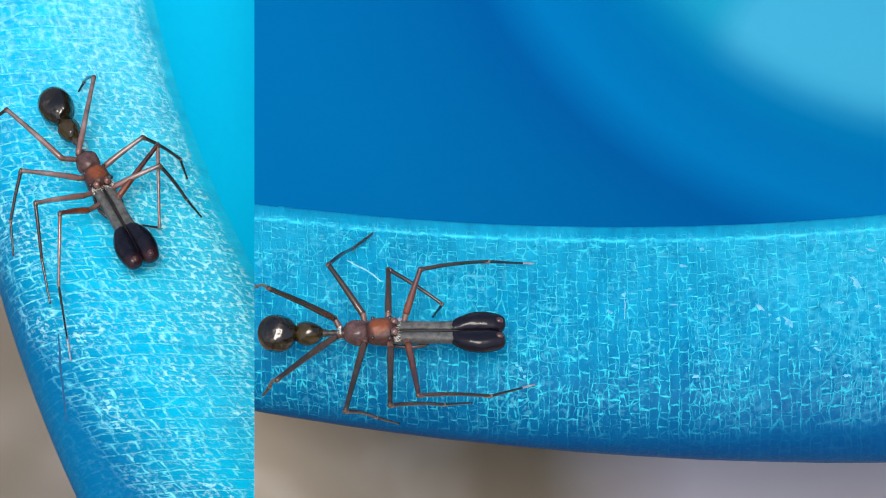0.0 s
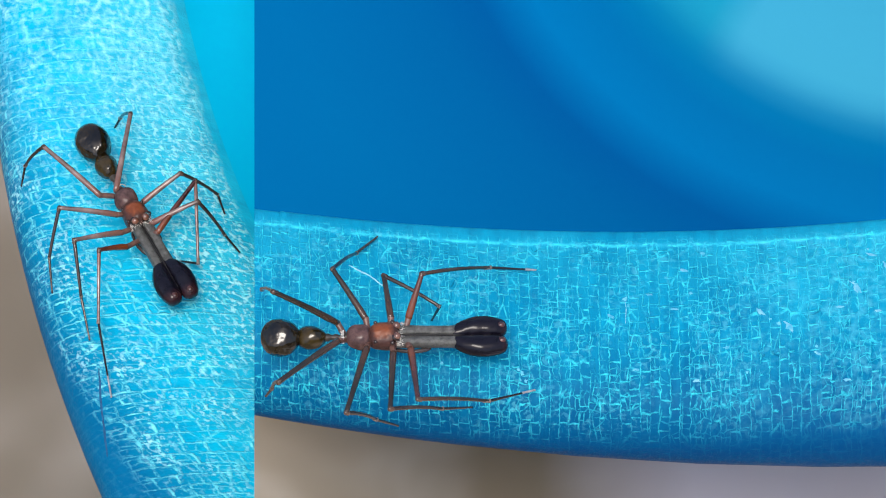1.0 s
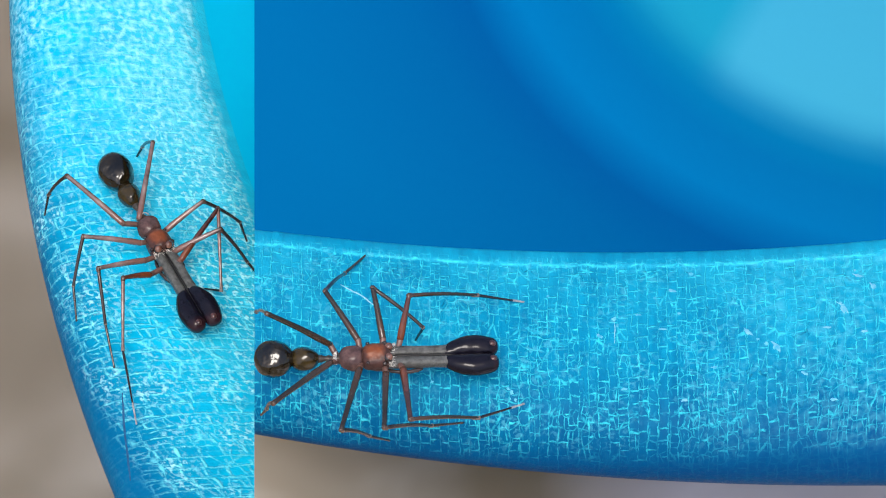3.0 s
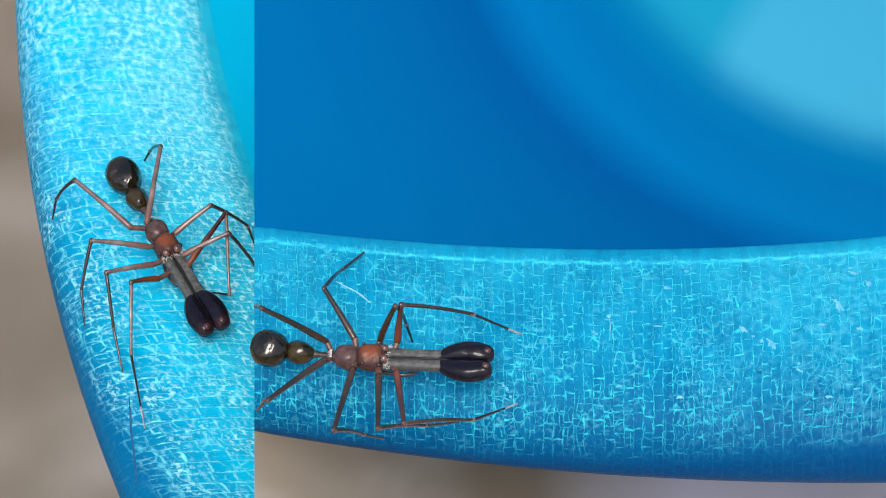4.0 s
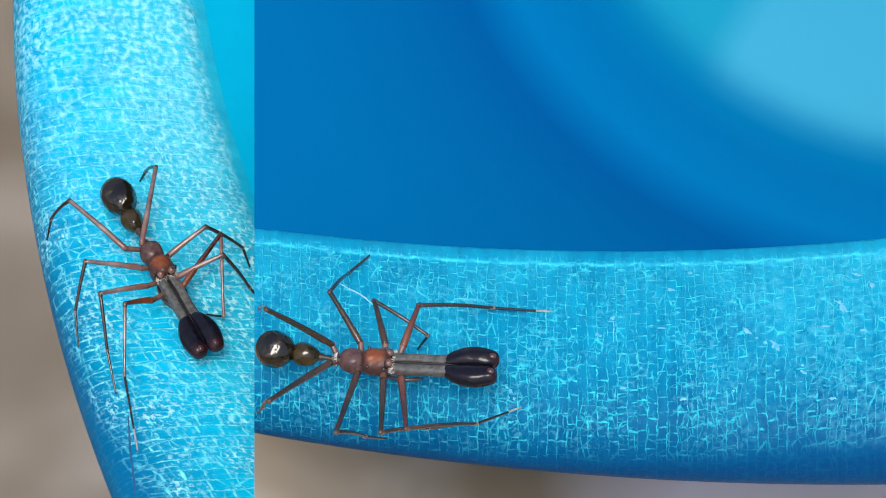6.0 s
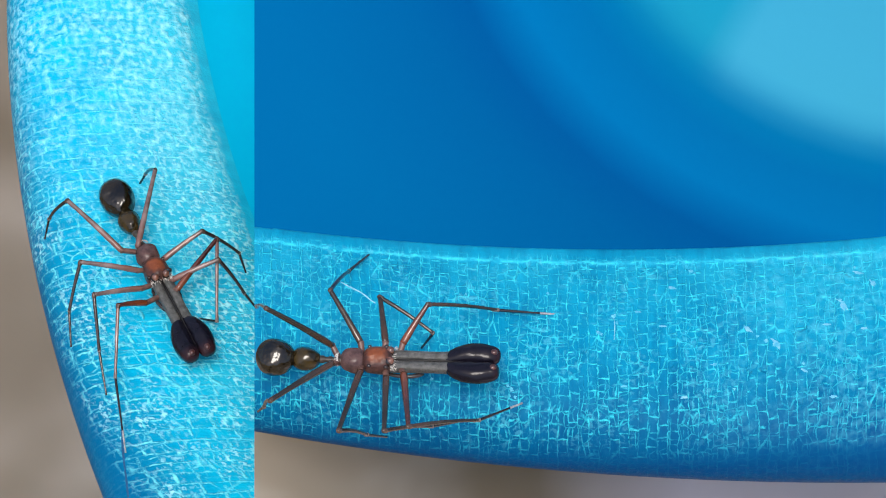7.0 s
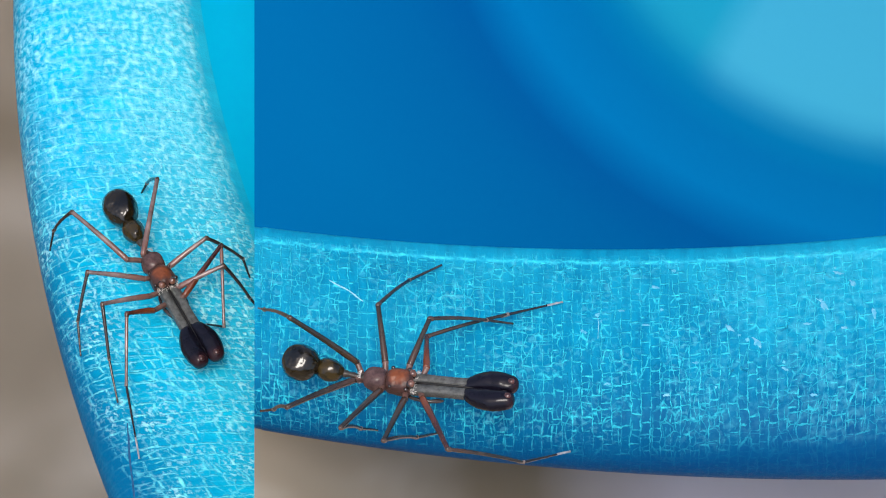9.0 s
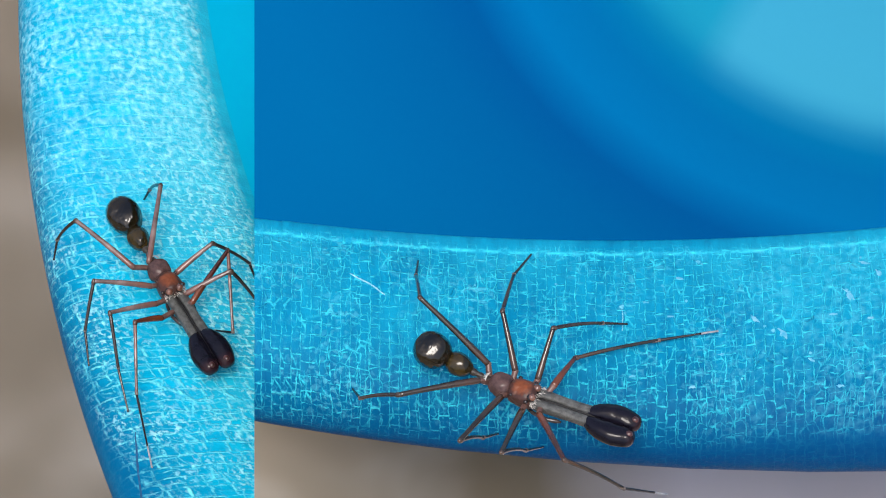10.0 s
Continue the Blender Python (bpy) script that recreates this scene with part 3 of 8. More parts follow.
def cyan_bucket():
    """Built with its rim at height 0; inside, an added broad ledge keeps the seen strip lit, then a well."""
    bucket = tagged(new("plastic_bucket"), "pale cyan plastic bucket with a crazed, chalky rim", "bucket")
    lip = smooth_profile([(-0.10, -0.80), (-0.05, -0.52), (0.0, -0.26), (0.05, -0.06), (0.12, 0.06), (0.25, 0.2), (0.45, 0.3), (0.65, 0.15),
                          (0.80, -0.25), (0.90, -0.85), (0.965, -1.7), (0.997, -2.7), (0.995, -3.6), (0.95, -4.3), (0.86, -4.5)], 4)
    arc = round_arc(-48, 24, 0.3, 3, B_IN_R)
    rough = round_arc(-48, 24, 2, 4, B_IN_R)
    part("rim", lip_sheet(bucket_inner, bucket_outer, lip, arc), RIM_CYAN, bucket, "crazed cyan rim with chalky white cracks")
    wall = [(0.86, -4.5), (0.6, -4.8), (0.55, -6), (0.1, -104.9)]
    part("outer_wall", lip_sheet(bucket_inner, bucket_outer, wall, rough), WALL_CYAN, bucket)
    inside = [(-0.10, -0.80), (-0.18, -1.1), (-0.3, -1.3), (-0.5, -1.45), (-0.9, -1.6), (-2.4, -1.8), (-2.6, -6), (-3.2, -95), (-7.5, -98)]
    part("inner_wall", lip_sheet(bucket_inner, bucket_outer, inside, arc), WALL_CYAN, bucket)

    def on_lip(x, y):
        a = math.asin((y - B_IN_C[1]) / B_IN_R)
        x0, x1 = bucket_inner(a).x, bucket_outer(a).x
        return float(np.interp((x - x0) / (x1 - x0), [p[0] for p in lip[8:48]], [p[1] for p in lip[8:48]])) * MM

    for x0, y0, x1, y1, wide in [(-0.01740, 0.01468, -0.01796, 0.01999, 0.05)]:
        part("scratch", strip(x0, y0, x1, y1, wide * 1.3, on_lip, 0.06, 0.04), SCRATCH, bucket, "thin dark blue scratch")
    return bucket


bucket = cyan_bucket()


# ---- the spiders ----
def segment(name, length, thick, thin, material, parent, label="", bow=0.0):
    """A leg joint along x from its own origin, in mm."""
    rings = []
    for u in (-0.01, 0.0, 0.05, 0.15, 0.3, 0.5, 0.7, 0.85, 0.95, 1.0, 1.012):
        r = thick + (thin - thick) * u
        r *= 1 + 0.16 * math.exp(-((u - 1) / 0.06) ** 2) - 0.12 * math.exp(-((u - 0.02) / 0.05) ** 2)
        r *= 0.35 if u < 0 or u > 1 else 1
        rings.append((u * length, r, r, bow * math.sin(math.pi * max(0, min(1, u)))))
    return part(name, loft(rings, 10, 0.08, length), material, parent, label)


def spider(size, legs, label, leg_skin, plump):
    """An ant-like jumping spider with long jaws; head at the origin, facing x. legs: name, hip, three lengths and, for a spider that stands still, three joints."""
    root = tagged(new("ant_mimic_spider"), label, "spider", "ant-like spiders")
    k = size
    bends = {"tail": [], "jaws": []}

    def add(name, bm, material, text=""):
        bmesh.ops.scale(bm, vec=(k, k, k), verts=bm.verts)
        ob = part(name, bm, material, root, text)
        if name in ("abdomen", "waist", "pedicel"):
            bends["tail"].append(ob)
        if name in ("jaw_stalk", "jaw", "fang", "jaw_gap_shade"):
            bends["jaws"].append(ob)
        return ob

    add("abdomen", egg(-3.93 - 1.02 * plump, 1.02 * plump, 0.93, 0.92, 0, 0.05, 2.05, -0.08, 22, 32, 0.02), ABDOMEN, "glossy black-olive abdomen")
    add("waist", egg(-3.42, 0.74, 0.60, 0.57, 0, 0.0, 2.0, -0.16, 14, 22, 0.04, 3), WAIST, "olive-brown waist")
    add("pedicel", loft([(-3.1, 0.32, 0.32), (-2.84, 0.23, 0.22), (-2.66, 0.19, 0.18), (-2.6, 0.2, 0.19), (-2.5, 0.14, 0.14), (-2.36, 0.13, 0.13), (-2.28, 0.18, 0.17), (-2.2, 0.17, 0.16), (-2.1, 0.13, 0.13), (-1.95, 0.15, 0.15), (-1.86, 0.2, 0.19), (-1.6, 0.3, 0.28)], 14, 0.06), STEM, "ridged dark stem")
    add("thorax", egg(-1.13, 0.64, 0.63, 0.58, 0, -0.02, 2.4, 0.04, 18, 30, 0.10, 5), THORAX, "red-brown thorax")
    add("head", egg(0.06, 0.72, 0.69, 0.65, 0, 0.04, 3.6, 0.06, 22, 32, 0.07, 7), HEAD, "orange-red head")
    for side in (1, -1):
        add("eye_ring", egg(0.62, 0.25, 0.27, 0.26, 0.30 * side, 0.40, 2.0, 0, 10, 18, 0.08, side), DARK_EYE, "dark ring round the eye")
        add("eye", egg(0.68, 0.20, 0.21, 0.21, 0.30 * side, 0.50, 2.0, 0, 12, 18), EYE, "large glossy brown eye")
        add("side_eye", egg(0.48, 0.12, 0.12, 0.12, 0.60 * side, 0.36, 2.0, 0, 8, 12), DARK_EYE)
        add("rear_eye", egg(-0.34, 0.10, 0.09, 0.08, 0.56 * side, 0.40, 2.0, 0, 8, 12), DARK_EYE)
        stalk = loft([(0.55, 0.22, 0.24, -0.02, 0.27 * side), (0.8, 0.25, 0.28, -0.02, 0.31 * side), (1.3, 0.255, 0.28, -0.02, 0.315 * side), (2.0, 0.245, 0.27, -0.03, 0.305 * side),
                      (2.8, 0.24, 0.26, -0.04, 0.30 * side), (3.4, 0.25, 0.27, -0.05, 0.31 * side), (3.75, 0.3, 0.3, -0.05, 0.34 * side)], 20, 0.05, side, 0.62)
        add("jaw_stalk", stalk, STALK, "dull grey jaw stalk")
        jaw = loft([(x, w, w * 0.92, -0.05, (w - 0.008 if x < 5.7 else 0.475) * side) for x, w in (
            (3.40, 0.22), (3.46, 0.29), (3.6, 0.355), (3.85, 0.43), (4.2, 0.505), (4.6, 0.545), (5.0, 0.552), (5.35, 0.530), (5.62, 0.49), (5.82, 0.43), (5.95, 0.34), (6.03, 0.20), (6.05, 0.06))], 28, 0.03, side, 0.92)
        add("jaw", jaw, JAW, "swollen glossy black jaw end")
        add("fang", egg(5.74, 0.19, 0.17, 0.15, 0.44 * side, 0.29, 2.2, 0, 10, 16, 0.08, side), FANG, "dark red fang base")
        palp = loft([(0.5, 0.09, 0.09, -0.45, 0.42 * side), (0.9, 0.1, 0.1, -0.4, 0.56 * side), (1.3, 0.09, 0.09, -0.35, 0.64 * side), (1.7, 0.10, 0.1, -0.35, 0.63 * side), (2.1, 0.12, 0.12, -0.4, 0.5 * side), (2.35, 0.05, 0.05, -0.42, 0.44 * side)], 10, 0.05)
        add("palp", palp, DARK_LEG)
    # dark strip between the stalks, put where the gap would only be shaded
    add("jaw_gap_shade", loft([(0.7, 0.07, 0.13, 0.06), (1.5, 0.08, 0.13, 0.06), (3.4, 0.07, 0.13, 0.05), (3.9, 0.05, 0.1, 0.0), (5.2, 0.03, 0.08, 0.0)], 10), GAP_SHADE, "black strip standing for shade in the gap between the jaws")
    tuft = random.Random(5)
    hairs = []
    for i in range(110):
        side = 1 if i % 2 else -1
        x, y, z = tuft.uniform(0.62, 0.95), side * tuft.uniform(0.05, 0.62), tuft.uniform(0.1, 0.42)
        ln = tuft.uniform(0.1, 0.2)
        h = loft([(0, 0.016, 0.016), (ln * 0.6, 0.011, 0.011), (ln, 0.003, 0.003)], 5)
        bmesh.ops.transform(h, matrix=pose(x * MM, y * MM, z * MM, 0, tuft.uniform(-30, 35), side * tuft.uniform(-20, 70)), verts=h.verts)
        hairs.append(h)
    for i in range(30):
        a = math.pi * (i / 29)
        h = loft([(0, 0.016, 0.016), (0.1, 0.012, 0.012), (0.2, 0.003, 0.003)], 5)
        bmesh.ops.transform(h, matrix=pose(-1.86 * MM, 0.36 * math.cos(a) * MM, 0.34 * math.sin(a) * MM, 0, tuft.uniform(120, 200), 30 * math.cos(a)), verts=h.verts)
        hairs.append(h)
    add("hair_fringe", join(*hairs), PALE_HAIR, "short whitish hairs on face and collar")
    limbs = bends
    for name, hip, lengths, joints in legs:
        front = name[1] == "1"
        f = segment("femur", lengths[0], 0.205 if front else 0.19, 0.115, RED_LEG if front else leg_skin, root, "reddish front femur" if front else "", 0.06)
        t_ = segment("tibia", lengths[1], 0.112, 0.082, leg_skin if front else DARK_LEG, root, "", 0.12)
        a_ = segment("tarsus", lengths[2] * (0.72 if front else 1), 0.082, 0.05, BLACK_LEG if front else DARK_LEG, root, "black lower leg" if front else "")
        ring = segment("joint_ring", 0.42 if front else 0.24, 0.094, 0.098, PALE_JOINT, t_, "pale band at the joint")
        ring.location = ((lengths[1] - (0.36 if front else 0.2)) * MM, 0, 0)
        part("knee", egg(0.06, 0.21, 0.135, 0.135, 0, 0.0, 2.4, 0, 10, 14, 0.06, lengths[1]), KNEE, t_, "rounded knee joint")
        if front:
            tip = segment("foot", lengths[2] * 0.3, 0.06, 0.045, PALE_LEG, a_, "whitish foot tip")
            tip.location = (lengths[2] * 0.71 * MM, 0, 0)
        limbs[name] = (f, t_, a_)
        d = Vector(hip) - Vector((hip[0] * 0.82, 0.15 * hip[1], -0.12))
        base = segment("coxa", d.length + 0.05, 0.16, 0.15, HIP, root, "short red-brown hip joint")
        base.matrix_basis = along((hip[0] * 0.82, 0.15 * hip[1], -0.12), hip)
        if joints:
            at = [hip, *joints]
            for ob, p, q in zip((f, t_, a_), at, at[1:]):
                ob.matrix_basis = along(p, q)
    return root, limbs


def along(p, q):
    """The pose of a leg joint that starts at p and points to q, in mm."""
    d = Vector(q) - Vector(p)
    return pose(p[0] * MM, p[1] * MM, p[2] * MM, 0, -math.degrees(math.asin(d.z / d.length)), math.degrees(math.atan2(d.y, d.x)))


def bend(pivot, up, aside):
    """The pose of a body part that turns about a place on the body's axis, pivot mm ahead of the head; up lifts it, in degrees."""
    turn = pose(0, 0, 0, 0, -up if pivot > 0 else up, aside)
    at = Vector((pivot * MM, 0, 0))
    return Matrix.Translation(at - turn @ at) @ turn


walker, walker_limbs = spider(1.0, [
    ("L1", (1.26, 0.90, 0.25), (2.27, 4.39, 2.98), None),
    ("L2", (0.41, 0.91, 0.25), (2.64, 3.17, 1.60), None),
    ("L3", (-0.80, 0.89, 0.25), (3.01, 3.49, 2.40), None),
    ("L4", (-2.18, 0.67, 0.25), (4.69, 3.94, 1.91), None),
    ("R1", (1.35, -0.88, 0.25), (3.90, 4.24, 3.05), None),
    ("R2", (0.51, -1.09, 0.25), (3.65, 3.30, 2.26), None),
    ("R3", (-0.75, -0.77, 0.25), (3.95, 2.51, 1.71), None),
    ("R4", (-2.11, -0.37, 0.25), (4.11, 2.33, 1.25), None),
], "red-headed ant-like spider with long black jaws, walking on the tub rim", BROWN_LEG, 0.96)
rester, rester_limbs = spider(1.06, [
    ("L1", (1.81, 0.52, 0.25), (3.70, 4.68, 1.99), ((0.13, 3.71, 1.10), (3.99, 1.95, -0.90), (2.51, 1.21, -2.00))),
    ("L2", (1.10, 0.57, 0.25), (2.80, 2.62, 1.45), ((1.46, 3.21, 1.10), (2.89, 4.12, -0.90), (3.66, 4.66, -2.00))),
    ("L3", (-0.42, 0.71, 0.25), (2.62, 2.85, 1.29), ((-0.71, 3.18, 1.10), (0.24, 4.97, -0.90), (0.91, 5.06, -2.00))),
    ("L4", (-1.81, -0.31, 0.25), (4.83, 2.38, 1.19), ((-5.67, 2.47, 1.10), (-6.96, 2.37, -0.90), (-7.07, 1.92, -2.00))),
    ("R1", (1.92, -1.43, 0.25), (1.88, 4.03, 4.41), ((1.96, -3.11, 1.10), (5.08, -4.70, -0.90), (9.17, -5.90, -2.00))),
    ("R2", (0.91, -1.24, 0.25), (2.94, 3.16, 2.49), ((0.74, -4.05, 1.10), (3.07, -4.81, -0.90), (5.23, -5.35, -2.00))),
    ("R3", (-0.29, -0.95, 0.25), (3.31, 2.88, 1.98), ((-1.61, -3.86, 1.10), (-0.10, -5.27, -0.90), (1.44, -5.86, -2.00))),
    ("R4", (-1.93, -1.25, 0.25), (4.26, 2.30, 1.29), ((-5.79, -2.85, 1.10), (-6.38, -3.81, -0.90), (-5.95, -4.30, -2.00))),
], "red-headed ant-like spider with long black jaws, standing on the bucket rim", SKYLIT_LEG, 1.15)


def motions():
    # the bucket is moved to fit the camera's view, and its spider with it
    walk(bucket, [
        (0, pose(-0.003564, 0.004571, BUCKET_RIM, 0, 0, -0.115)),
        (0.2, pose(-0.003194, 0.004377, BUCKET_RIM, 0, 0, -0.07)),
        (0.3, pose(-0.002954, 0.004168, BUCKET_RIM, 0, 0, -0.04)),
        (0.4, pose(-0.002307, 0.003442, BUCKET_RIM, 0, 0, 0.04)),
        (0.5, pose(-0.001716, 0.002958, BUCKET_RIM, 0, 0, 0.111)),
        (1, pose(-0.001257, 0.002631, BUCKET_RIM, 0, 0, 0.055)),
        (1.5, pose(-0.001218, 0.002846, BUCKET_RIM, 0, 0, -0.160)),
        (2, pose(-0.001166, 0.003440, BUCKET_RIM, 0, 0, -0.419)),
        (2.5, pose(-0.000605, 0.002803, BUCKET_RIM, 0, 0, -0.201)),
        (4, pose(0.000310, 0.001692, BUCKET_RIM, 0, 0, -0.168)),
        (4.5, pose(0.000430, 0.001270, BUCKET_RIM, 0, 0, -0.016)),
        (5, pose(0.000479, 0.000767, BUCKET_RIM, 0, 0, -0.010)),
        (5.5, pose(0.000482, 0.000729, BUCKET_RIM, 0, 0, 0.030)),
        (7, pose(-0.000086, 0.000302, BUCKET_RIM, 0, 0, -0.094)),
        (7.5, pose(-0.000000, 0.000000, BUCKET_RIM, 0, 0, -0.000)),
        (8, pose(0.000162, -0.000308, BUCKET_RIM, 0, 0, -0.025)),
        (8.5, pose(0.000105, 0.000408, BUCKET_RIM, 0, 0, -0.014)),
        (9, pose(0.000220, -0.000145, BUCKET_RIM, 0, 0, 0.022)),
        (9.5, pose(0.000435, -0.000224, BUCKET_RIM, 0, 0, 0.098)),
        (10, pose(0.000790, -0.001201, BUCKET_RIM, 0, 0, 0.166)),
    ])
    # the worn rim is turned along the tub to fit the camera's view
    walk(rim, [(t, turned_rim(d)) for t, d in [
        (0, 0.139),
        (0.5, 0.142),
        (1, 0.192),
        (1.5, 0.381),
        (2, 0.130),
        (2.5, 0.046),
        (4, -0.100),
        (4.5, -0.128),
        (5, -0.150),
        (5.5, -0.079),
        (7, 0.004),
        (7.5, -0.000),
        (8, -0.335),
        (8.5, -0.407),
        (9, -0.250),
        (9.5, -0.049),
        (10, 0.257),
    ]])
    walk(rester, [
        (0, pose(-0.019498, 0.033399, -0.043000, 0, 0, -63.86)),
        (0.2, pose(-0.019144, 0.033180, -0.043000, 0, 0, -63.49)),
        (0.3, pose(-0.018914, 0.032943, -0.043000, 0, 0, -63.25)),
        (0.4, pose(-0.018295, 0.032121, -0.043000, 0, 0, -62.60)),
        (0.5, pose(-0.017729, 0.031574, -0.043000, 0, 0, -62.01)),
        (1, pose(-0.017349, 0.031250, -0.043000, 0, 0, -63.22)),
        (1.5, pose(-0.017186, 0.031462, -0.043000, 0, 0, -62.98)),
        (2, pose(-0.016959, 0.032176, -0.043000, 0, 0, -62.62)),
        (2.5, pose(-0.016526, 0.031389, -0.043000, 0, 0, -62.81)),
        (4, pose(-0.015637, 0.030272, -0.043000, 0, 0, -62.72)),
        (4.5, pose(-0.015629, 0.029741, -0.043000, 0, 0, -62.79)),
        (5, pose(-0.015578, 0.029220, -0.043000, 0, 0, -62.26)),
        (5.5, pose(-0.015703, 0.029014, -0.043000, 0, 0, -62.37)),
        (7, pose(-0.016181, 0.028622, -0.043000, 0, 0, -65.25)),
        (7.5, pose(-0.016087, 0.028229, -0.043000, 0, 0, -65.48)),
        (8, pose(-0.015933, 0.027924, -0.043000, 0, 0, -65.60)),
        (8.5, pose(-0.015962, 0.028638, -0.043000, 0, 0, -64.51)),
        (9, pose(-0.015904, 0.028051, -0.043000, 0, 0, -63.12)),
        (9.5, pose(-0.015734, 0.027963, -0.043000, 0, 0, -61.76)),
        (10, pose(-0.015454, 0.026995, -0.043000, 0, 0, -61.37)),
    ])
    walk(walker, [
        (0, pose(-0.003262, -0.007695, 0.002128, 0, 0, 0.78)),
        (0.5, pose(-0.003211, -0.007704, 0.002128, 0, 0, 0.78)),
        (1, pose(-0.003116, -0.007691, 0.002128, 0, 0, 0.78)),
        (1.5, pose(-0.002627, -0.007654, 0.002132, 0, 0, 2.89)),
        (2, pose(-0.003172, -0.007702, 0.002132, 0, 0, 2.89)),
        (2.5, pose(-0.003360, -0.007692, 0.002132, 0, 0, 2.89)),
        (4, pose(-0.003660, -0.007971, 0.002111, 0, 0, -4.05)),
        (4.5, pose(-0.003733, -0.007955, 0.002113, 0, 0, -5.38)),
        (5, pose(-0.003752, -0.008074, 0.002105, 0, 0, -5.89)),
        (5.5, pose(-0.003557, -0.008100, 0.002103, 0, 0, -6.44)),
        (7, pose(-0.003352, -0.008106, 0.002103, 0, 0, -1.81)),
        (7.5, pose(-0.003366, -0.008101, 0.002106, 0, 0, -0.79)),
        (8, pose(-0.003872, -0.008281, 0.002066, 0, 0, -1.13)),
        (8.2, pose(-0.003087, -0.008763, 0.001898, 0, 0, -2.22)),
        (8.5, pose(-0.003104, -0.008920, 0.001849, 0, 0, -3.26)),
        (8.7, pose(-0.002975, -0.008707, 0.001924, 0, 0, -4.56)),
        (9, pose(-0.002172, -0.009254, 0.001729, 0, 0, -9.60)),
        (9.2, pose(-0.001428, -0.009644, 0.001555, 0, 0, -19.15)),
        (9.5, pose(0.000387, -0.009420, 0.001661, 0, 0, -21.95)),
        (9.7, pose(0.001725, -0.009885, 0.001221, 0, 0, -24.35)),
        (10, pose(0.003826, -0.009938, 0.001123, 0, 0, -26.33)),
    ])
    for ob in walker_limbs["tail"]:
        walk(ob, [
            (0, bend(-1.9, -0.7, -0.0)),
            (2.5, bend(-1.9, 2.1, 1.6)),
            (4, bend(-1.9, 0.8, -3.4)),
            (4.5, bend(-1.9, -1.2, -4.6)),
            (5, bend(-1.9, 1.1, -4.5)),
            (5.5, bend(-1.9, 3.1, -4.4)),
            (7, bend(-1.9, 0.1, -0.5)),
            (7.5, bend(-1.9, -3.5, -1.2)),
            (8, bend(-1.9, 0.5, -1.7)),
            (8.2, bend(-1.9, 2.0, -1.1)),
            (8.5, bend(-1.9, 2.6, -1.9)),
            (8.7, bend(-1.9, 3.4, -2.7)),
            (9, bend(-1.9, 5.0, -2.9)),
            (9.2, bend(-1.9, 9.7, -1.3)),
            (9.5, bend(-1.9, 6.0, 1.5)),
            (9.7, bend(-1.9, 10.6, 3.0)),
            (10, bend(-1.9, 12.8, 1.8)),
        ])
    for ob in walker_limbs["jaws"]:
        walk(ob, [
            (0, bend(0.6, -0.3, -0.0)),
            (2.5, bend(0.6, -5.7, 3.8)),
            (4, bend(0.6, 6.3, -1.9)),
            (4.5, bend(0.6, 4.6, -0.9)),
            (5, bend(0.6, 7.1, -1.7)),
            (5.5, bend(0.6, 6.8, -0.6)),
            (7, bend(0.6, 4.4, -2.6)),
            (7.5, bend(0.6, 3.7, -3.2)),
            (8, bend(0.6, 4.7, -2.0)),
            (8.2, bend(0.6, 9.6, -4.9)),
            (8.5, bend(0.6, 4.7, -0.9)),
            (8.7, bend(0.6, 7.5, -1.9)),
            (9, bend(0.6, 10.4, -3.0)),
            (9.2, bend(0.6, 9.6, -1.0)),
            (9.5, bend(0.6, 8.3, -4.9)),
            (9.7, bend(0.6, 5.1, -0.5)),
            (10, bend(0.6, -1.6, 5.8)),
        ])
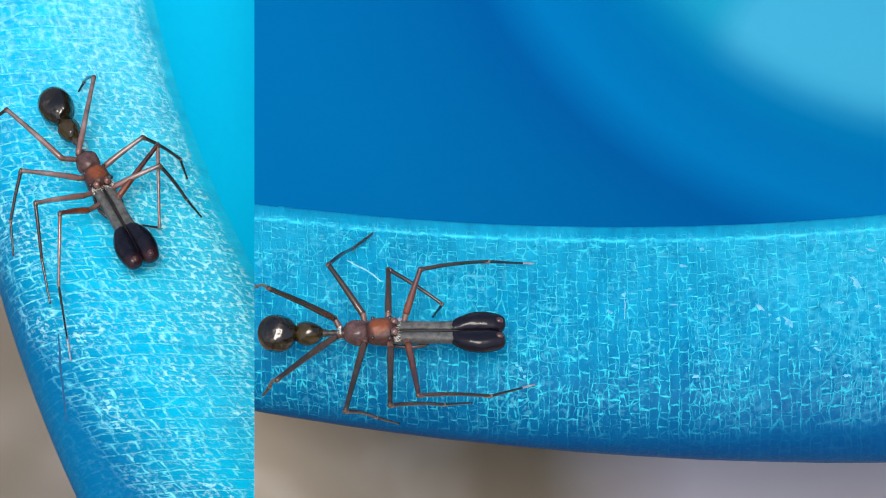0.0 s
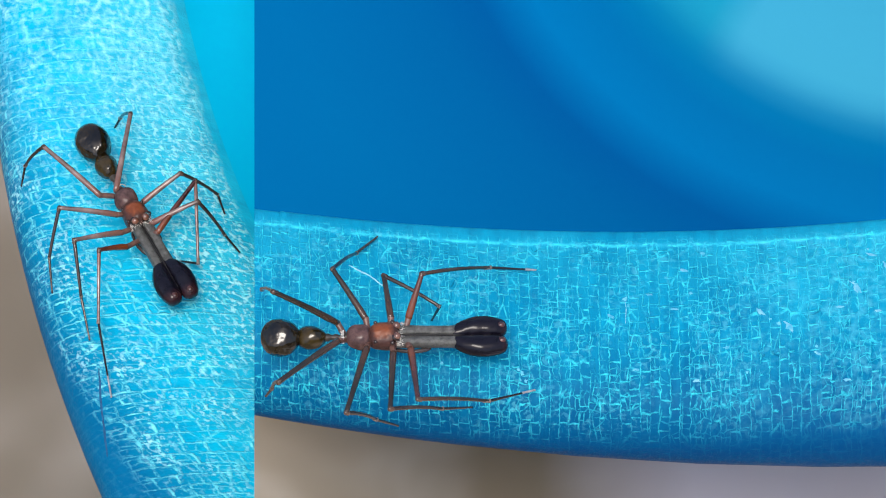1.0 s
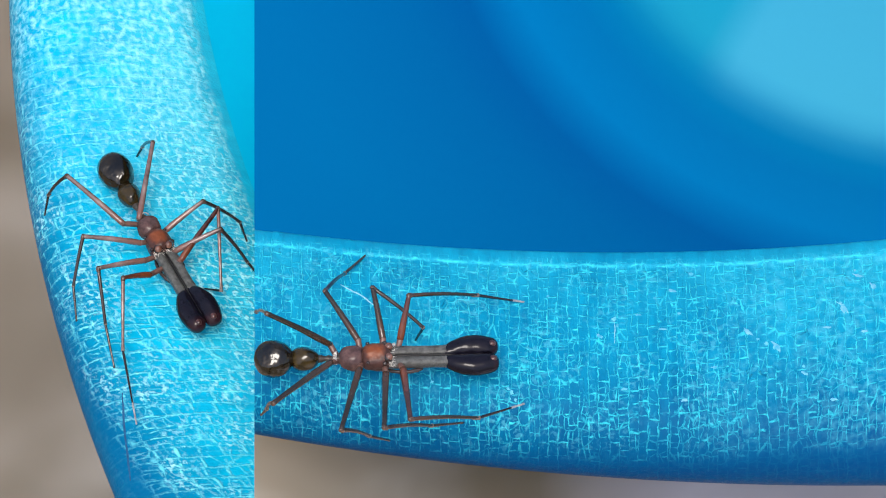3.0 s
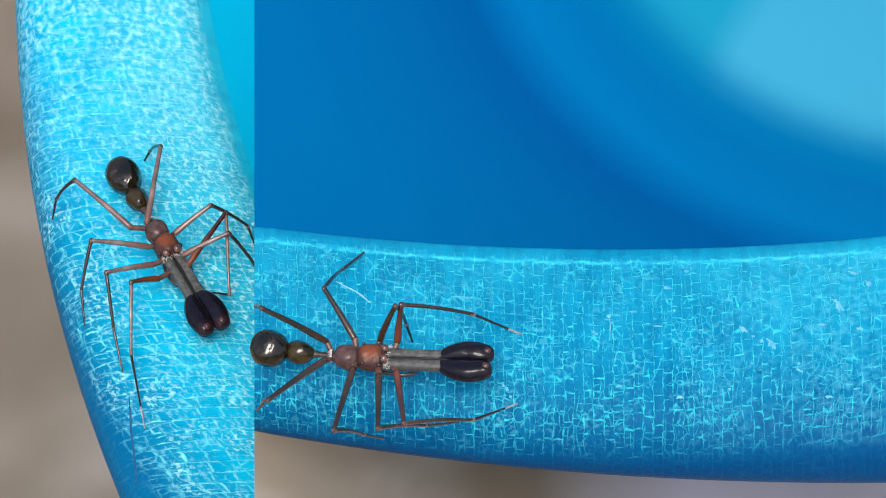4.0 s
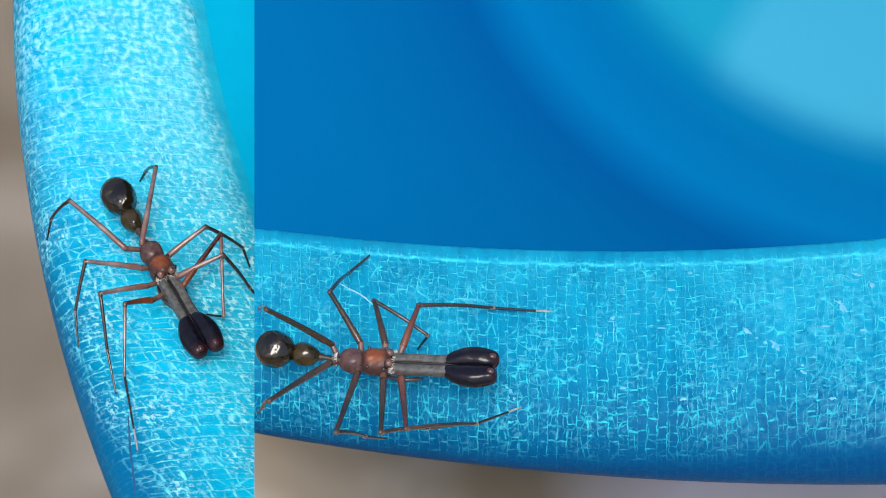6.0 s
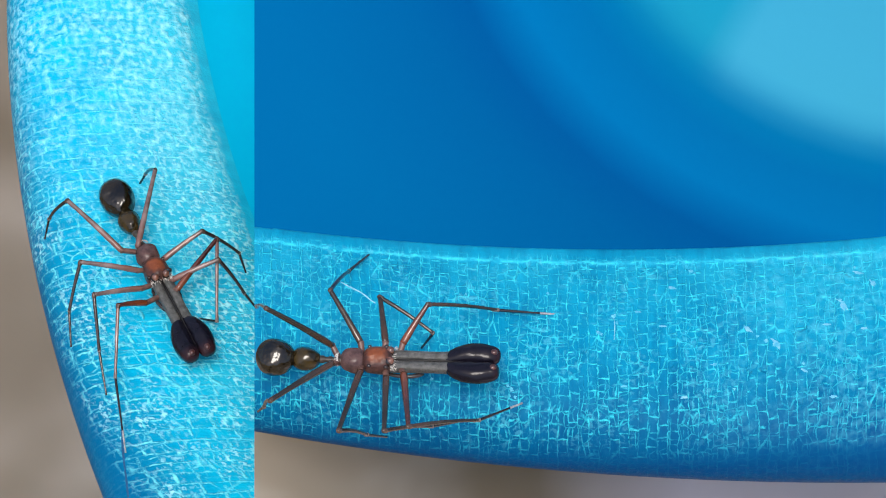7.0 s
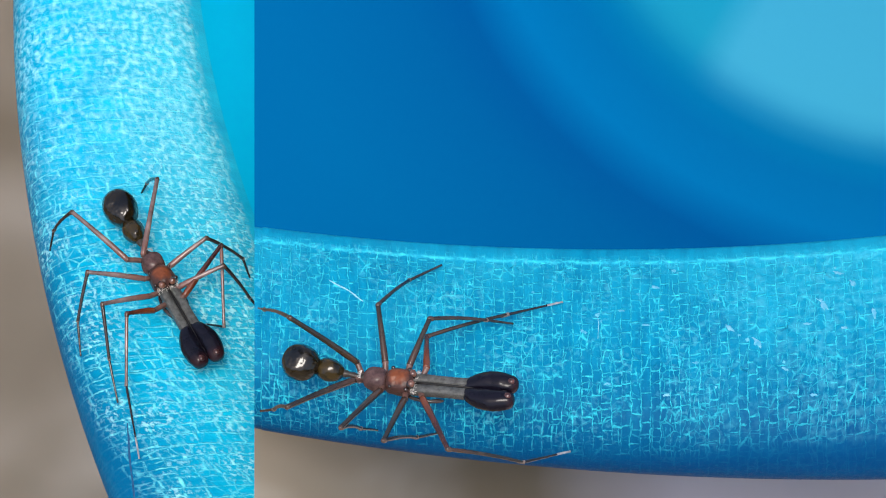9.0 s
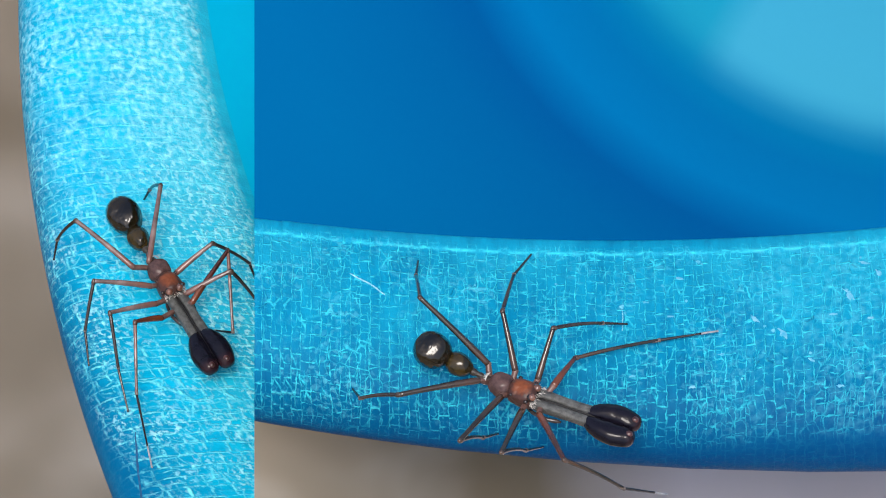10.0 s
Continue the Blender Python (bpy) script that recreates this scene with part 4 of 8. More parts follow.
    # left leg 1
    walk(walker_limbs["L1"][0], [
        (0, pose(0.001261, 0.000904, 0.000250, 0, -40.7, 65.3)),
        (0.25, pose(0.001261, 0.000904, 0.000250, 0, -40.7, 65.7)),
        (0.5, pose(0.001261, 0.000904, 0.000250, 0, -40.8, 66.1)),
        (0.75, pose(0.001261, 0.000904, 0.000250, 0, -40.9, 66.5)),
        (1, pose(0.001261, 0.000904, 0.000250, 0, -40.9, 66.8)),
        (1.25, pose(0.001261, 0.000904, 0.000250, 0, -41.0, 67.2)),
        (1.5, pose(0.001261, 0.000904, 0.000250, 0, -41.0, 67.6)),
        (1.75, pose(0.001261, 0.000904, 0.000250, 0, -41.0, 68.0)),
        (2, pose(0.001261, 0.000904, 0.000250, 0, -41.1, 68.3)),
        (2.25, pose(0.001261, 0.000904, 0.000250, 0, -41.1, 68.7)),
        (2.5, pose(0.001261, 0.000904, 0.000250, 0, -41.2, 69.1)),
        (2.75, pose(0.001261, 0.000904, 0.000250, 0, -46.0, 69.9)),
        (3, pose(0.001261, 0.000904, 0.000250, 0, -51.0, 70.8)),
        (3.25, pose(0.001261, 0.000904, 0.000250, 0, -56.0, 72.0)),
        (3.5, pose(0.001261, 0.000904, 0.000250, 0, -61.0, 73.5)),
        (3.75, pose(0.001261, 0.000904, 0.000250, 0, -65.9, 75.6)),
        (4, pose(0.001261, 0.000904, 0.000250, 0, -70.6, 78.5)),
        (4.25, pose(0.001261, 0.000904, 0.000250, 0, -65.3, 74.1)),
        (4.5, pose(0.001261, 0.000904, 0.000250, 0, -59.8, 71.1)),
        (4.75, pose(0.001261, 0.000904, 0.000250, 0, -57.4, 72.0)),
        (5, pose(0.001261, 0.000904, 0.000250, 0, -55.0, 72.8)),
        (5.25, pose(0.001261, 0.000904, 0.000250, 0, -32.1, 79.7)),
        (5.5, pose(0.001261, 0.000904, 0.000250, 0, -9.2, 83.7)),
        (5.75, pose(0.001261, 0.000904, 0.000250, 0, -12.0, 79.4)),
        (6, pose(0.001261, 0.000904, 0.000250, 0, -14.9, 74.8)),
        (6.25, pose(0.001261, 0.000904, 0.000250, 0, -17.8, 70.1)),
        (6.5, pose(0.001261, 0.000904, 0.000250, 0, -20.5, 65.2)),
        (6.75, pose(0.001261, 0.000904, 0.000250, 0, -23.0, 60.2)),
        (7, pose(0.001261, 0.000904, 0.000250, 0, -25.4, 55.2)),
        (7.25, pose(0.001261, 0.000904, 0.000250, 0, -26.4, 54.1)),
        (7.5, pose(0.001261, 0.000904, 0.000250, 0, -27.4, 53.0)),
        (7.75, pose(0.001261, 0.000904, 0.000250, 0, -29.7, 58.0)),
        (8, pose(0.001261, 0.000904, 0.000250, 0, -31.8, 63.3)),
        (8.2, pose(0.001261, 0.000904, 0.000250, 0, -45.1, 75.9)),
        (8.25, pose(0.001261, 0.000904, 0.000250, 0, -45.0, 77.3)),
        (8.5, pose(0.001261, 0.000904, 0.000250, 0, -44.1, 84.4)),
        (8.7, pose(0.001261, 0.000904, 0.000250, 0, -39.2, 87.7)),
        (8.75, pose(0.001261, 0.000904, 0.000250, 0, -31.4, 90.1)),
        (9, pose(0.001261, 0.000904, 0.000250, 0, 12.1, 99.6)),
        (9.2, pose(0.001261, 0.000904, 0.000250, 0, -59.1, 38.2)),
        (9.25, pose(0.001261, 0.000904, 0.000250, 0, -51.5, 46.3)),
        (9.5, pose(0.001261, 0.000904, 0.000250, 0, -5.7, 67.2)),
        (9.7, pose(0.001261, 0.000904, 0.000250, 0, 13.2, 78.8)),
        (9.75, pose(0.001261, 0.000904, 0.000250, 0, 12.8, 80.2)),
        (10, pose(0.001261, 0.000904, 0.000250, 0, 10.7, 87.0)),
    ])
    walk(walker_limbs["L1"][1], [
        (0, pose(0.001978, 0.002466, 0.001728, 0, 29.7, 30.3)),
        (0.25, pose(0.001967, 0.002469, 0.001729, 0, 29.8, 30.0)),
        (0.5, pose(0.001956, 0.002473, 0.001731, 0, 29.9, 29.7)),
        (0.75, pose(0.001946, 0.002476, 0.001732, 0, 30.0, 29.3)),
        (1, pose(0.001935, 0.002479, 0.001734, 0, 30.1, 29.0)),
        (1.25, pose(0.001924, 0.002482, 0.001735, 0, 30.2, 28.7)),
        (1.5, pose(0.001913, 0.002486, 0.001737, 0, 30.4, 28.4)),
        (1.75, pose(0.001902, 0.002489, 0.001738, 0, 30.5, 28.0)),
        (2, pose(0.001891, 0.002492, 0.001740, 0, 30.6, 27.7)),
        (2.25, pose(0.001880, 0.002495, 0.001741, 0, 30.7, 27.4)),
        (2.5, pose(0.001870, 0.002498, 0.001742, 0, 30.8, 27.1)),
        (2.75, pose(0.001803, 0.002382, 0.001881, 0, 31.6, 25.7)),
        (3, pose(0.001730, 0.002252, 0.002011, 0, 32.3, 24.5)),
        (3.25, pose(0.001653, 0.002109, 0.002129, 0, 32.8, 23.5)),
        (3.5, pose(0.001572, 0.001957, 0.002233, 0, 33.0, 22.5)),
        (3.75, pose(0.001491, 0.001799, 0.002319, 0, 33.0, 21.6)),
        (4, pose(0.001411, 0.001640, 0.002388, 0, 32.9, 20.8)),
        (4.25, pose(0.001521, 0.001816, 0.002309, 0, 35.4, 21.1)),
        (4.5, pose(0.001629, 0.001983, 0.002209, 0, 37.6, 21.5)),
        (4.75, pose(0.001638, 0.002065, 0.002159, 0, 37.2, 22.9)),
        (5, pose(0.001646, 0.002146, 0.002106, 0, 36.6, 24.3)),
        (5.25, pose(0.001605, 0.002793, 0.001455, 0, 32.7, 23.8)),
        (5.5, pose(0.001507, 0.003128, 0.000610, 0, 25.4, 27.1)),
        (5.75, pose(0.001669, 0.003083, 0.000722, 0, 27.1, 25.9)),
        (6, pose(0.001834, 0.003018, 0.000833, 0, 28.7, 25.1)),
        (6.25, pose(0.001996, 0.002934, 0.000941, 0, 30.3, 24.4)),
        (6.5, pose(0.002153, 0.002831, 0.001044, 0, 31.7, 24.0)),
        (6.75, pose(0.002298, 0.002713, 0.001137, 0, 32.9, 23.6)),
        (7, pose(0.002431, 0.002585, 0.001221, 0, 33.8, 23.4)),
        (7.25, pose(0.002452, 0.002548, 0.001257, 0, 34.8, 24.3)),
        (7.5, pose(0.002472, 0.002511, 0.001293, 0, 35.8, 25.2)),
        (7.75, pose(0.002303, 0.002574, 0.001373, 0, 29.3, 20.2)),
        (8, pose(0.002128, 0.002625, 0.001443, 0, 22.5, 16.0)),
        (8.2, pose(0.001651, 0.002455, 0.001857, 0, 26.8, 22.9)),
        (8.25, pose(0.001612, 0.002467, 0.001853, 0, 27.0, 23.9)),
        (8.5, pose(0.001419, 0.002524, 0.001827, 0, 27.9, 28.8)),
        (8.7, pose(0.001332, 0.002658, 0.001683, 0, 22.4, 25.4)),
        (8.75, pose(0.001259, 0.002839, 0.001430, 0, 20.8, 25.2)),
        (9, pose(0.000893, 0.003089, -0.000226, 0, 6.3, 32.0)),
        (9.2, pose(0.002175, 0.001623, 0.002195, 0, 39.9, 67.4)),
        (9.25, pose(0.002235, 0.001925, 0.002024, 0, 37.0, 63.5)),
        (9.5, pose(0.002134, 0.002984, 0.000476, 0, 9.0, 46.6)),
        (9.7, pose(0.001688, 0.003069, -0.000266, 0, 6.0, 28.9)),
        (9.75, pose(0.001637, 0.003083, -0.000250, 0, 5.9, 31.4)),
        (10, pose(0.001377, 0.003129, -0.000169, 0, 5.3, 44.3)),
    ])
    walk(walker_limbs["L1"][2], [
        (0, pose(0.005271, 0.004390, -0.000444, 0, 31.9, 21.5)),
        (0.25, pose(0.005267, 0.004373, -0.000451, 0, 31.7, 21.2)),
        (0.5, pose(0.005263, 0.004355, -0.000457, 0, 31.5, 20.9)),
        (0.75, pose(0.005259, 0.004338, -0.000463, 0, 31.4, 20.6)),
        (1, pose(0.005255, 0.004320, -0.000469, 0, 31.2, 20.4)),
        (1.25, pose(0.005250, 0.004303, -0.000475, 0, 31.0, 20.1)),
        (1.5, pose(0.005246, 0.004285, -0.000481, 0, 30.9, 19.8)),
        (1.75, pose(0.005241, 0.004267, -0.000487, 0, 30.7, 19.6)),
        (2, pose(0.005237, 0.004250, -0.000493, 0, 30.5, 19.3)),
        (2.25, pose(0.005232, 0.004232, -0.000498, 0, 30.3, 19.1)),
        (2.5, pose(0.005227, 0.004214, -0.000504, 0, 30.2, 18.8)),
        (2.75, pose(0.005169, 0.004005, -0.000421, 0, 31.6, 16.8)),
        (3, pose(0.005105, 0.003792, -0.000335, 0, 33.0, 14.8)),
        (3.25, pose(0.005038, 0.003579, -0.000246, 0, 34.3, 12.7)),
        (3.5, pose(0.004972, 0.003366, -0.000159, 0, 35.7, 10.6)),
        (3.75, pose(0.004911, 0.003155, -0.000074, 0, 36.9, 8.4)),
        (4, pose(0.004857, 0.002947, 0.000005, 0, 38.2, 6.0)),
        (4.25, pose(0.004859, 0.003103, -0.000234, 0, 32.7, 8.8)),
        (4.5, pose(0.004861, 0.003259, -0.000472, 0, 27.2, 11.3)),
        (4.75, pose(0.004859, 0.003428, -0.000493, 0, 26.3, 12.9)),
        (5, pose(0.004856, 0.003596, -0.000513, 0, 25.3, 14.5)),
        (5.25, pose(0.004985, 0.004280, -0.000917, 0, 17.8, 12.6)),
        (5.5, pose(0.005039, 0.004932, -0.001270, 0, 10.7, 11.1)),
        (5.75, pose(0.005184, 0.004793, -0.001275, 0, 10.8, 10.1)),
        (6, pose(0.005321, 0.004649, -0.001276, 0, 11.0, 9.1)),
        (6.25, pose(0.005448, 0.004500, -0.001272, 0, 11.2, 8.1)),
        (6.5, pose(0.005566, 0.004347, -0.001262, 0, 11.5, 7.2)),
        (6.75, pose(0.005675, 0.004191, -0.001245, 0, 11.9, 6.3)),
        (7, pose(0.005778, 0.004032, -0.001223, 0, 12.4, 5.5)),
        (7.25, pose(0.005737, 0.004029, -0.001249, 0, 11.8, 3.4)),
        (7.5, pose(0.005694, 0.004024, -0.001275, 0, 11.2, 1.3)),
        (7.75, pose(0.005894, 0.003896, -0.000778, 0, 21.9, 6.6)),
        (8, pose(0.006024, 0.003743, -0.000239, 0, 32.6, 13.2)),
        (8.2, pose(0.005259, 0.003980, -0.000122, 0, 31.1, 13.0)),
        (8.25, pose(0.005188, 0.004050, -0.000140, 0, 30.6, 13.6)),
        (8.5, pose(0.004818, 0.004395, -0.000225, 0, 28.1, 16.9)),
        (8.7, pose(0.004998, 0.004397, 0.000008, 0, 35.9, 28.9)),
        (8.75, pose(0.004972, 0.004584, -0.000127, 0, 31.6, 29.4)),
        (9, pose(0.004593, 0.005400, -0.000709, 0, 9.0, 31.2)),
        (9.2, pose(0.003469, 0.004734, -0.000618, 0, 13.5, 36.9)),
        (9.25, pose(0.003796, 0.005062, -0.000620, 0, 11.8, 37.4)),
        (9.5, pose(0.005109, 0.006136, -0.000212, 0, 8.6, 44.6)),
        (9.7, pose(0.005511, 0.005176, -0.000728, 0, 3.8, 25.3)),
        (9.75, pose(0.005364, 0.005355, -0.000705, 0, 3.4, 27.4)),
        (10, pose(0.004506, 0.006180, -0.000575, 0, 1.8, 38.2)),
    ])
    # left leg 2
    walk(walker_limbs["L2"][0], [
        (0, pose(0.000412, 0.000915, 0.000250, 0, 1.5, 89.3)),
        (0.25, pose(0.000412, 0.000915, 0.000250, 0, 2.1, 91.1)),
        (0.5, pose(0.000412, 0.000915, 0.000250, 0, 2.6, 93.1)),
        (0.75, pose(0.000412, 0.000915, 0.000250, 0, 3.2, 95.0)),
        (1, pose(0.000412, 0.000915, 0.000250, 0, 3.8, 96.9)),
        (1.25, pose(0.000412, 0.000915, 0.000250, 0, 4.3, 98.9)),
        (1.5, pose(0.000412, 0.000915, 0.000250, 0, 4.9, 100.8)),
        (1.75, pose(0.000412, 0.000915, 0.000250, 0, 5.4, 102.8)),
        (2, pose(0.000412, 0.000915, 0.000250, 0, 6.0, 104.7)),
        (2.25, pose(0.000412, 0.000915, 0.000250, 0, 6.5, 106.7)),
        (2.5, pose(0.000412, 0.000915, 0.000250, 0, 7.0, 108.6)),
        (2.75, pose(0.000412, 0.000915, 0.000250, 0, -3.8, 105.0)),
        (3, pose(0.000412, 0.000915, 0.000250, 0, -18.8, 99.9)),
        (3.25, pose(0.000412, 0.000915, 0.000250, 0, -37.3, 91.9)),
        (3.5, pose(0.000412, 0.000915, 0.000250, 0, -54.9, 78.6)),
        (3.75, pose(0.000412, 0.000915, 0.000250, 0, -66.9, 56.3)),
        (4, pose(0.000412, 0.000915, 0.000250, 0, -71.7, 26.1)),
        (4.25, pose(0.000412, 0.000915, 0.000250, 0, -73.7, 37.0)),
        (4.5, pose(0.000412, 0.000915, 0.000250, 0, -75.0, 50.4)),
        (4.75, pose(0.000412, 0.000915, 0.000250, 0, -76.9, 67.3)),
        (5, pose(0.000412, 0.000915, 0.000250, 0, -77.5, 87.7)),
        (5.25, pose(0.000412, 0.000915, 0.000250, 0, -38.9, 108.3)),
        (5.5, pose(0.000412, 0.000915, 0.000250, 0, -0.0, 112.6)),
        (5.75, pose(0.000412, 0.000915, 0.000250, 0, -0.4, 110.2)),
        (6, pose(0.000412, 0.000915, 0.000250, 0, -0.8, 107.7)),
        (6.25, pose(0.000412, 0.000915, 0.000250, 0, -1.1, 105.3)),
        (6.5, pose(0.000412, 0.000915, 0.000250, 0, -1.5, 102.8)),
        (6.75, pose(0.000412, 0.000915, 0.000250, 0, -1.9, 100.4)),
        (7, pose(0.000412, 0.000915, 0.000250, 0, -2.2, 97.9)),
        (7.25, pose(0.000412, 0.000915, 0.000250, 0, -34.7, 100.1)),
        (7.5, pose(0.000412, 0.000915, 0.000250, 0, -67.6, 105.9)),
        (7.75, pose(0.000412, 0.000915, 0.000250, 0, -35.2, 90.6)),
        (8, pose(0.000412, 0.000915, 0.000250, 0, -3.4, 85.1)),
        (8.2, pose(0.000412, 0.000915, 0.000250, 0, 5.9, 102.9)),
        (8.25, pose(0.000412, 0.000915, 0.000250, 0, -4.3, 105.6)),
        (8.5, pose(0.000412, 0.000915, 0.000250, 0, -67.3, 143.3)),
        (8.7, pose(0.000412, 0.000915, 0.000250, 0, -8.9, 68.7)),
        (8.75, pose(0.000412, 0.000915, 0.000250, 0, -9.9, 70.0)),
        (9, pose(0.000412, 0.000915, 0.000250, 0, -14.8, 76.7)),
        (9.2, pose(0.000412, 0.000915, 0.000250, 0, -19.4, 100.2)),
        (9.25, pose(0.000412, 0.000915, 0.000250, 0, -21.6, 102.8)),
        (9.5, pose(0.000412, 0.000915, 0.000250, 0, -32.3, 117.6)),
        (9.7, pose(0.000412, 0.000915, 0.000250, 0, -20.3, 78.2)),
        (9.75, pose(0.000412, 0.000915, 0.000250, 0, -22.0, 81.1)),
        (10, pose(0.000412, 0.000915, 0.000250, 0, -29.4, 97.0)),
    ])
    walk(walker_limbs["L2"][1], [
        (0, pose(0.000447, 0.003555, 0.000180, 0, 7.7, -34.5)),
        (0.25, pose(0.000360, 0.003554, 0.000154, 0, 7.1, -33.9)),
        (0.5, pose(0.000272, 0.003549, 0.000128, 0, 6.4, -33.2)),
        (0.75, pose(0.000183, 0.003542, 0.000102, 0, 5.7, -32.4)),
        (1, pose(0.000094, 0.003531, 0.000076, 0, 5.1, -31.6)),
        (1.25, pose(0.000006, 0.003517, 0.000050, 0, 4.4, -30.8)),
        (1.5, pose(-0.000082, 0.003500, 0.000025, 0, 3.7, -29.9)),
        (1.75, pose(-0.000169, 0.003479, -0.000000, 0, 3.1, -29.0)),
        (2, pose(-0.000255, 0.003455, -0.000025, 0, 2.5, -28.0)),
        (2.25, pose(-0.000340, 0.003429, -0.000049, 0, 1.8, -27.0)),
        (2.5, pose(-0.000422, 0.003400, -0.000073, 0, 1.2, -26.0)),
        (2.75, pose(-0.000271, 0.003460, 0.000425, 0, 11.3, -28.8)),
        (3, pose(-0.000017, 0.003377, 0.001103, 0, 27.0, -30.5)),
        (3.25, pose(0.000343, 0.003015, 0.001850, 0, 47.5, -27.4)),
        (3.5, pose(0.000712, 0.002403, 0.002411, 0, 65.8, -9.9)),
        (3.75, pose(0.000987, 0.001776, 0.002680, 0, 73.0, 32.1)),
        (4, pose(0.001157, 0.001280, 0.002757, 0, 69.7, 66.3)),
        (4.25, pose(0.001005, 0.001362, 0.002784, 0, 70.2, 57.9)),
        (4.5, pose(0.000850, 0.001443, 0.002800, 0, 70.2, 49.3)),
        (4.75, pose(0.000643, 0.001466, 0.002822, 0, 68.4, 44.9)),
        (5, pose(0.000435, 0.001486, 0.002828, 0, 66.3, 41.4)),
        (5.25, pose(-0.000234, 0.002867, 0.001908, 0, 44.3, -18.0)),
        (5.5, pose(-0.000604, 0.003353, 0.000251, 0, 9.4, -24.5)),
        (5.75, pose(-0.000499, 0.003394, 0.000268, 0, 9.8, -25.7)),
        (6, pose(-0.000392, 0.003430, 0.000285, 0, 10.3, -26.9)),
        (6.25, pose(-0.000283, 0.003462, 0.000302, 0, 10.7, -28.0)),
        (6.5, pose(-0.000173, 0.003489, 0.000319, 0, 11.2, -29.0)),
        (6.75, pose(-0.000062, 0.003512, 0.000336, 0, 11.7, -30.0)),
        (7, pose(0.000049, 0.003529, 0.000352, 0, 12.1, -30.9)),
        (7.25, pose(0.000031, 0.003053, 0.001753, 0, 35.1, -24.1)),
        (7.5, pose(0.000136, 0.001883, 0.002692, 0, 51.8, 4.3)),
        (7.75, pose(0.000388, 0.003074, 0.001771, 0, 39.1, 14.1)),
        (8, pose(0.000639, 0.003542, 0.000405, 0, 15.7, 33.4)),
        (8.2, pose(-0.000173, 0.003476, -0.000020, 0, 17.9, 38.6)),
        (8.25, pose(-0.000294, 0.003452, 0.000446, 0, 24.0, 34.9)),
        (8.5, pose(-0.000406, 0.001526, 0.002686, 0, 47.7, 56.1)),
        (8.7, pose(0.001361, 0.003346, 0.000660, 0, 24.3, 25.4)),
        (8.75, pose(0.001303, 0.003359, 0.000705, 0, 24.0, 25.1)),
        (9, pose(0.001002, 0.003399, 0.000925, 0, 22.4, 24.2)),
        (9.2, pose(-0.000030, 0.003367, 0.001125, 0, 31.0, 48.0)),
        (9.25, pose(-0.000133, 0.003309, 0.001223, 0, 32.6, 49.1)),
        (9.5, pose(-0.000621, 0.002894, 0.001661, 0, 39.2, 57.7)),
        (9.7, pose(0.000919, 0.003340, 0.001166, 0, 26.6, 57.1)),
        (9.75, pose(0.000791, 0.003335, 0.001237, 0, 27.1, 56.5)),
        (10, pose(0.000132, 0.003198, 0.001547, 0, 28.2, 54.6)),
    ])
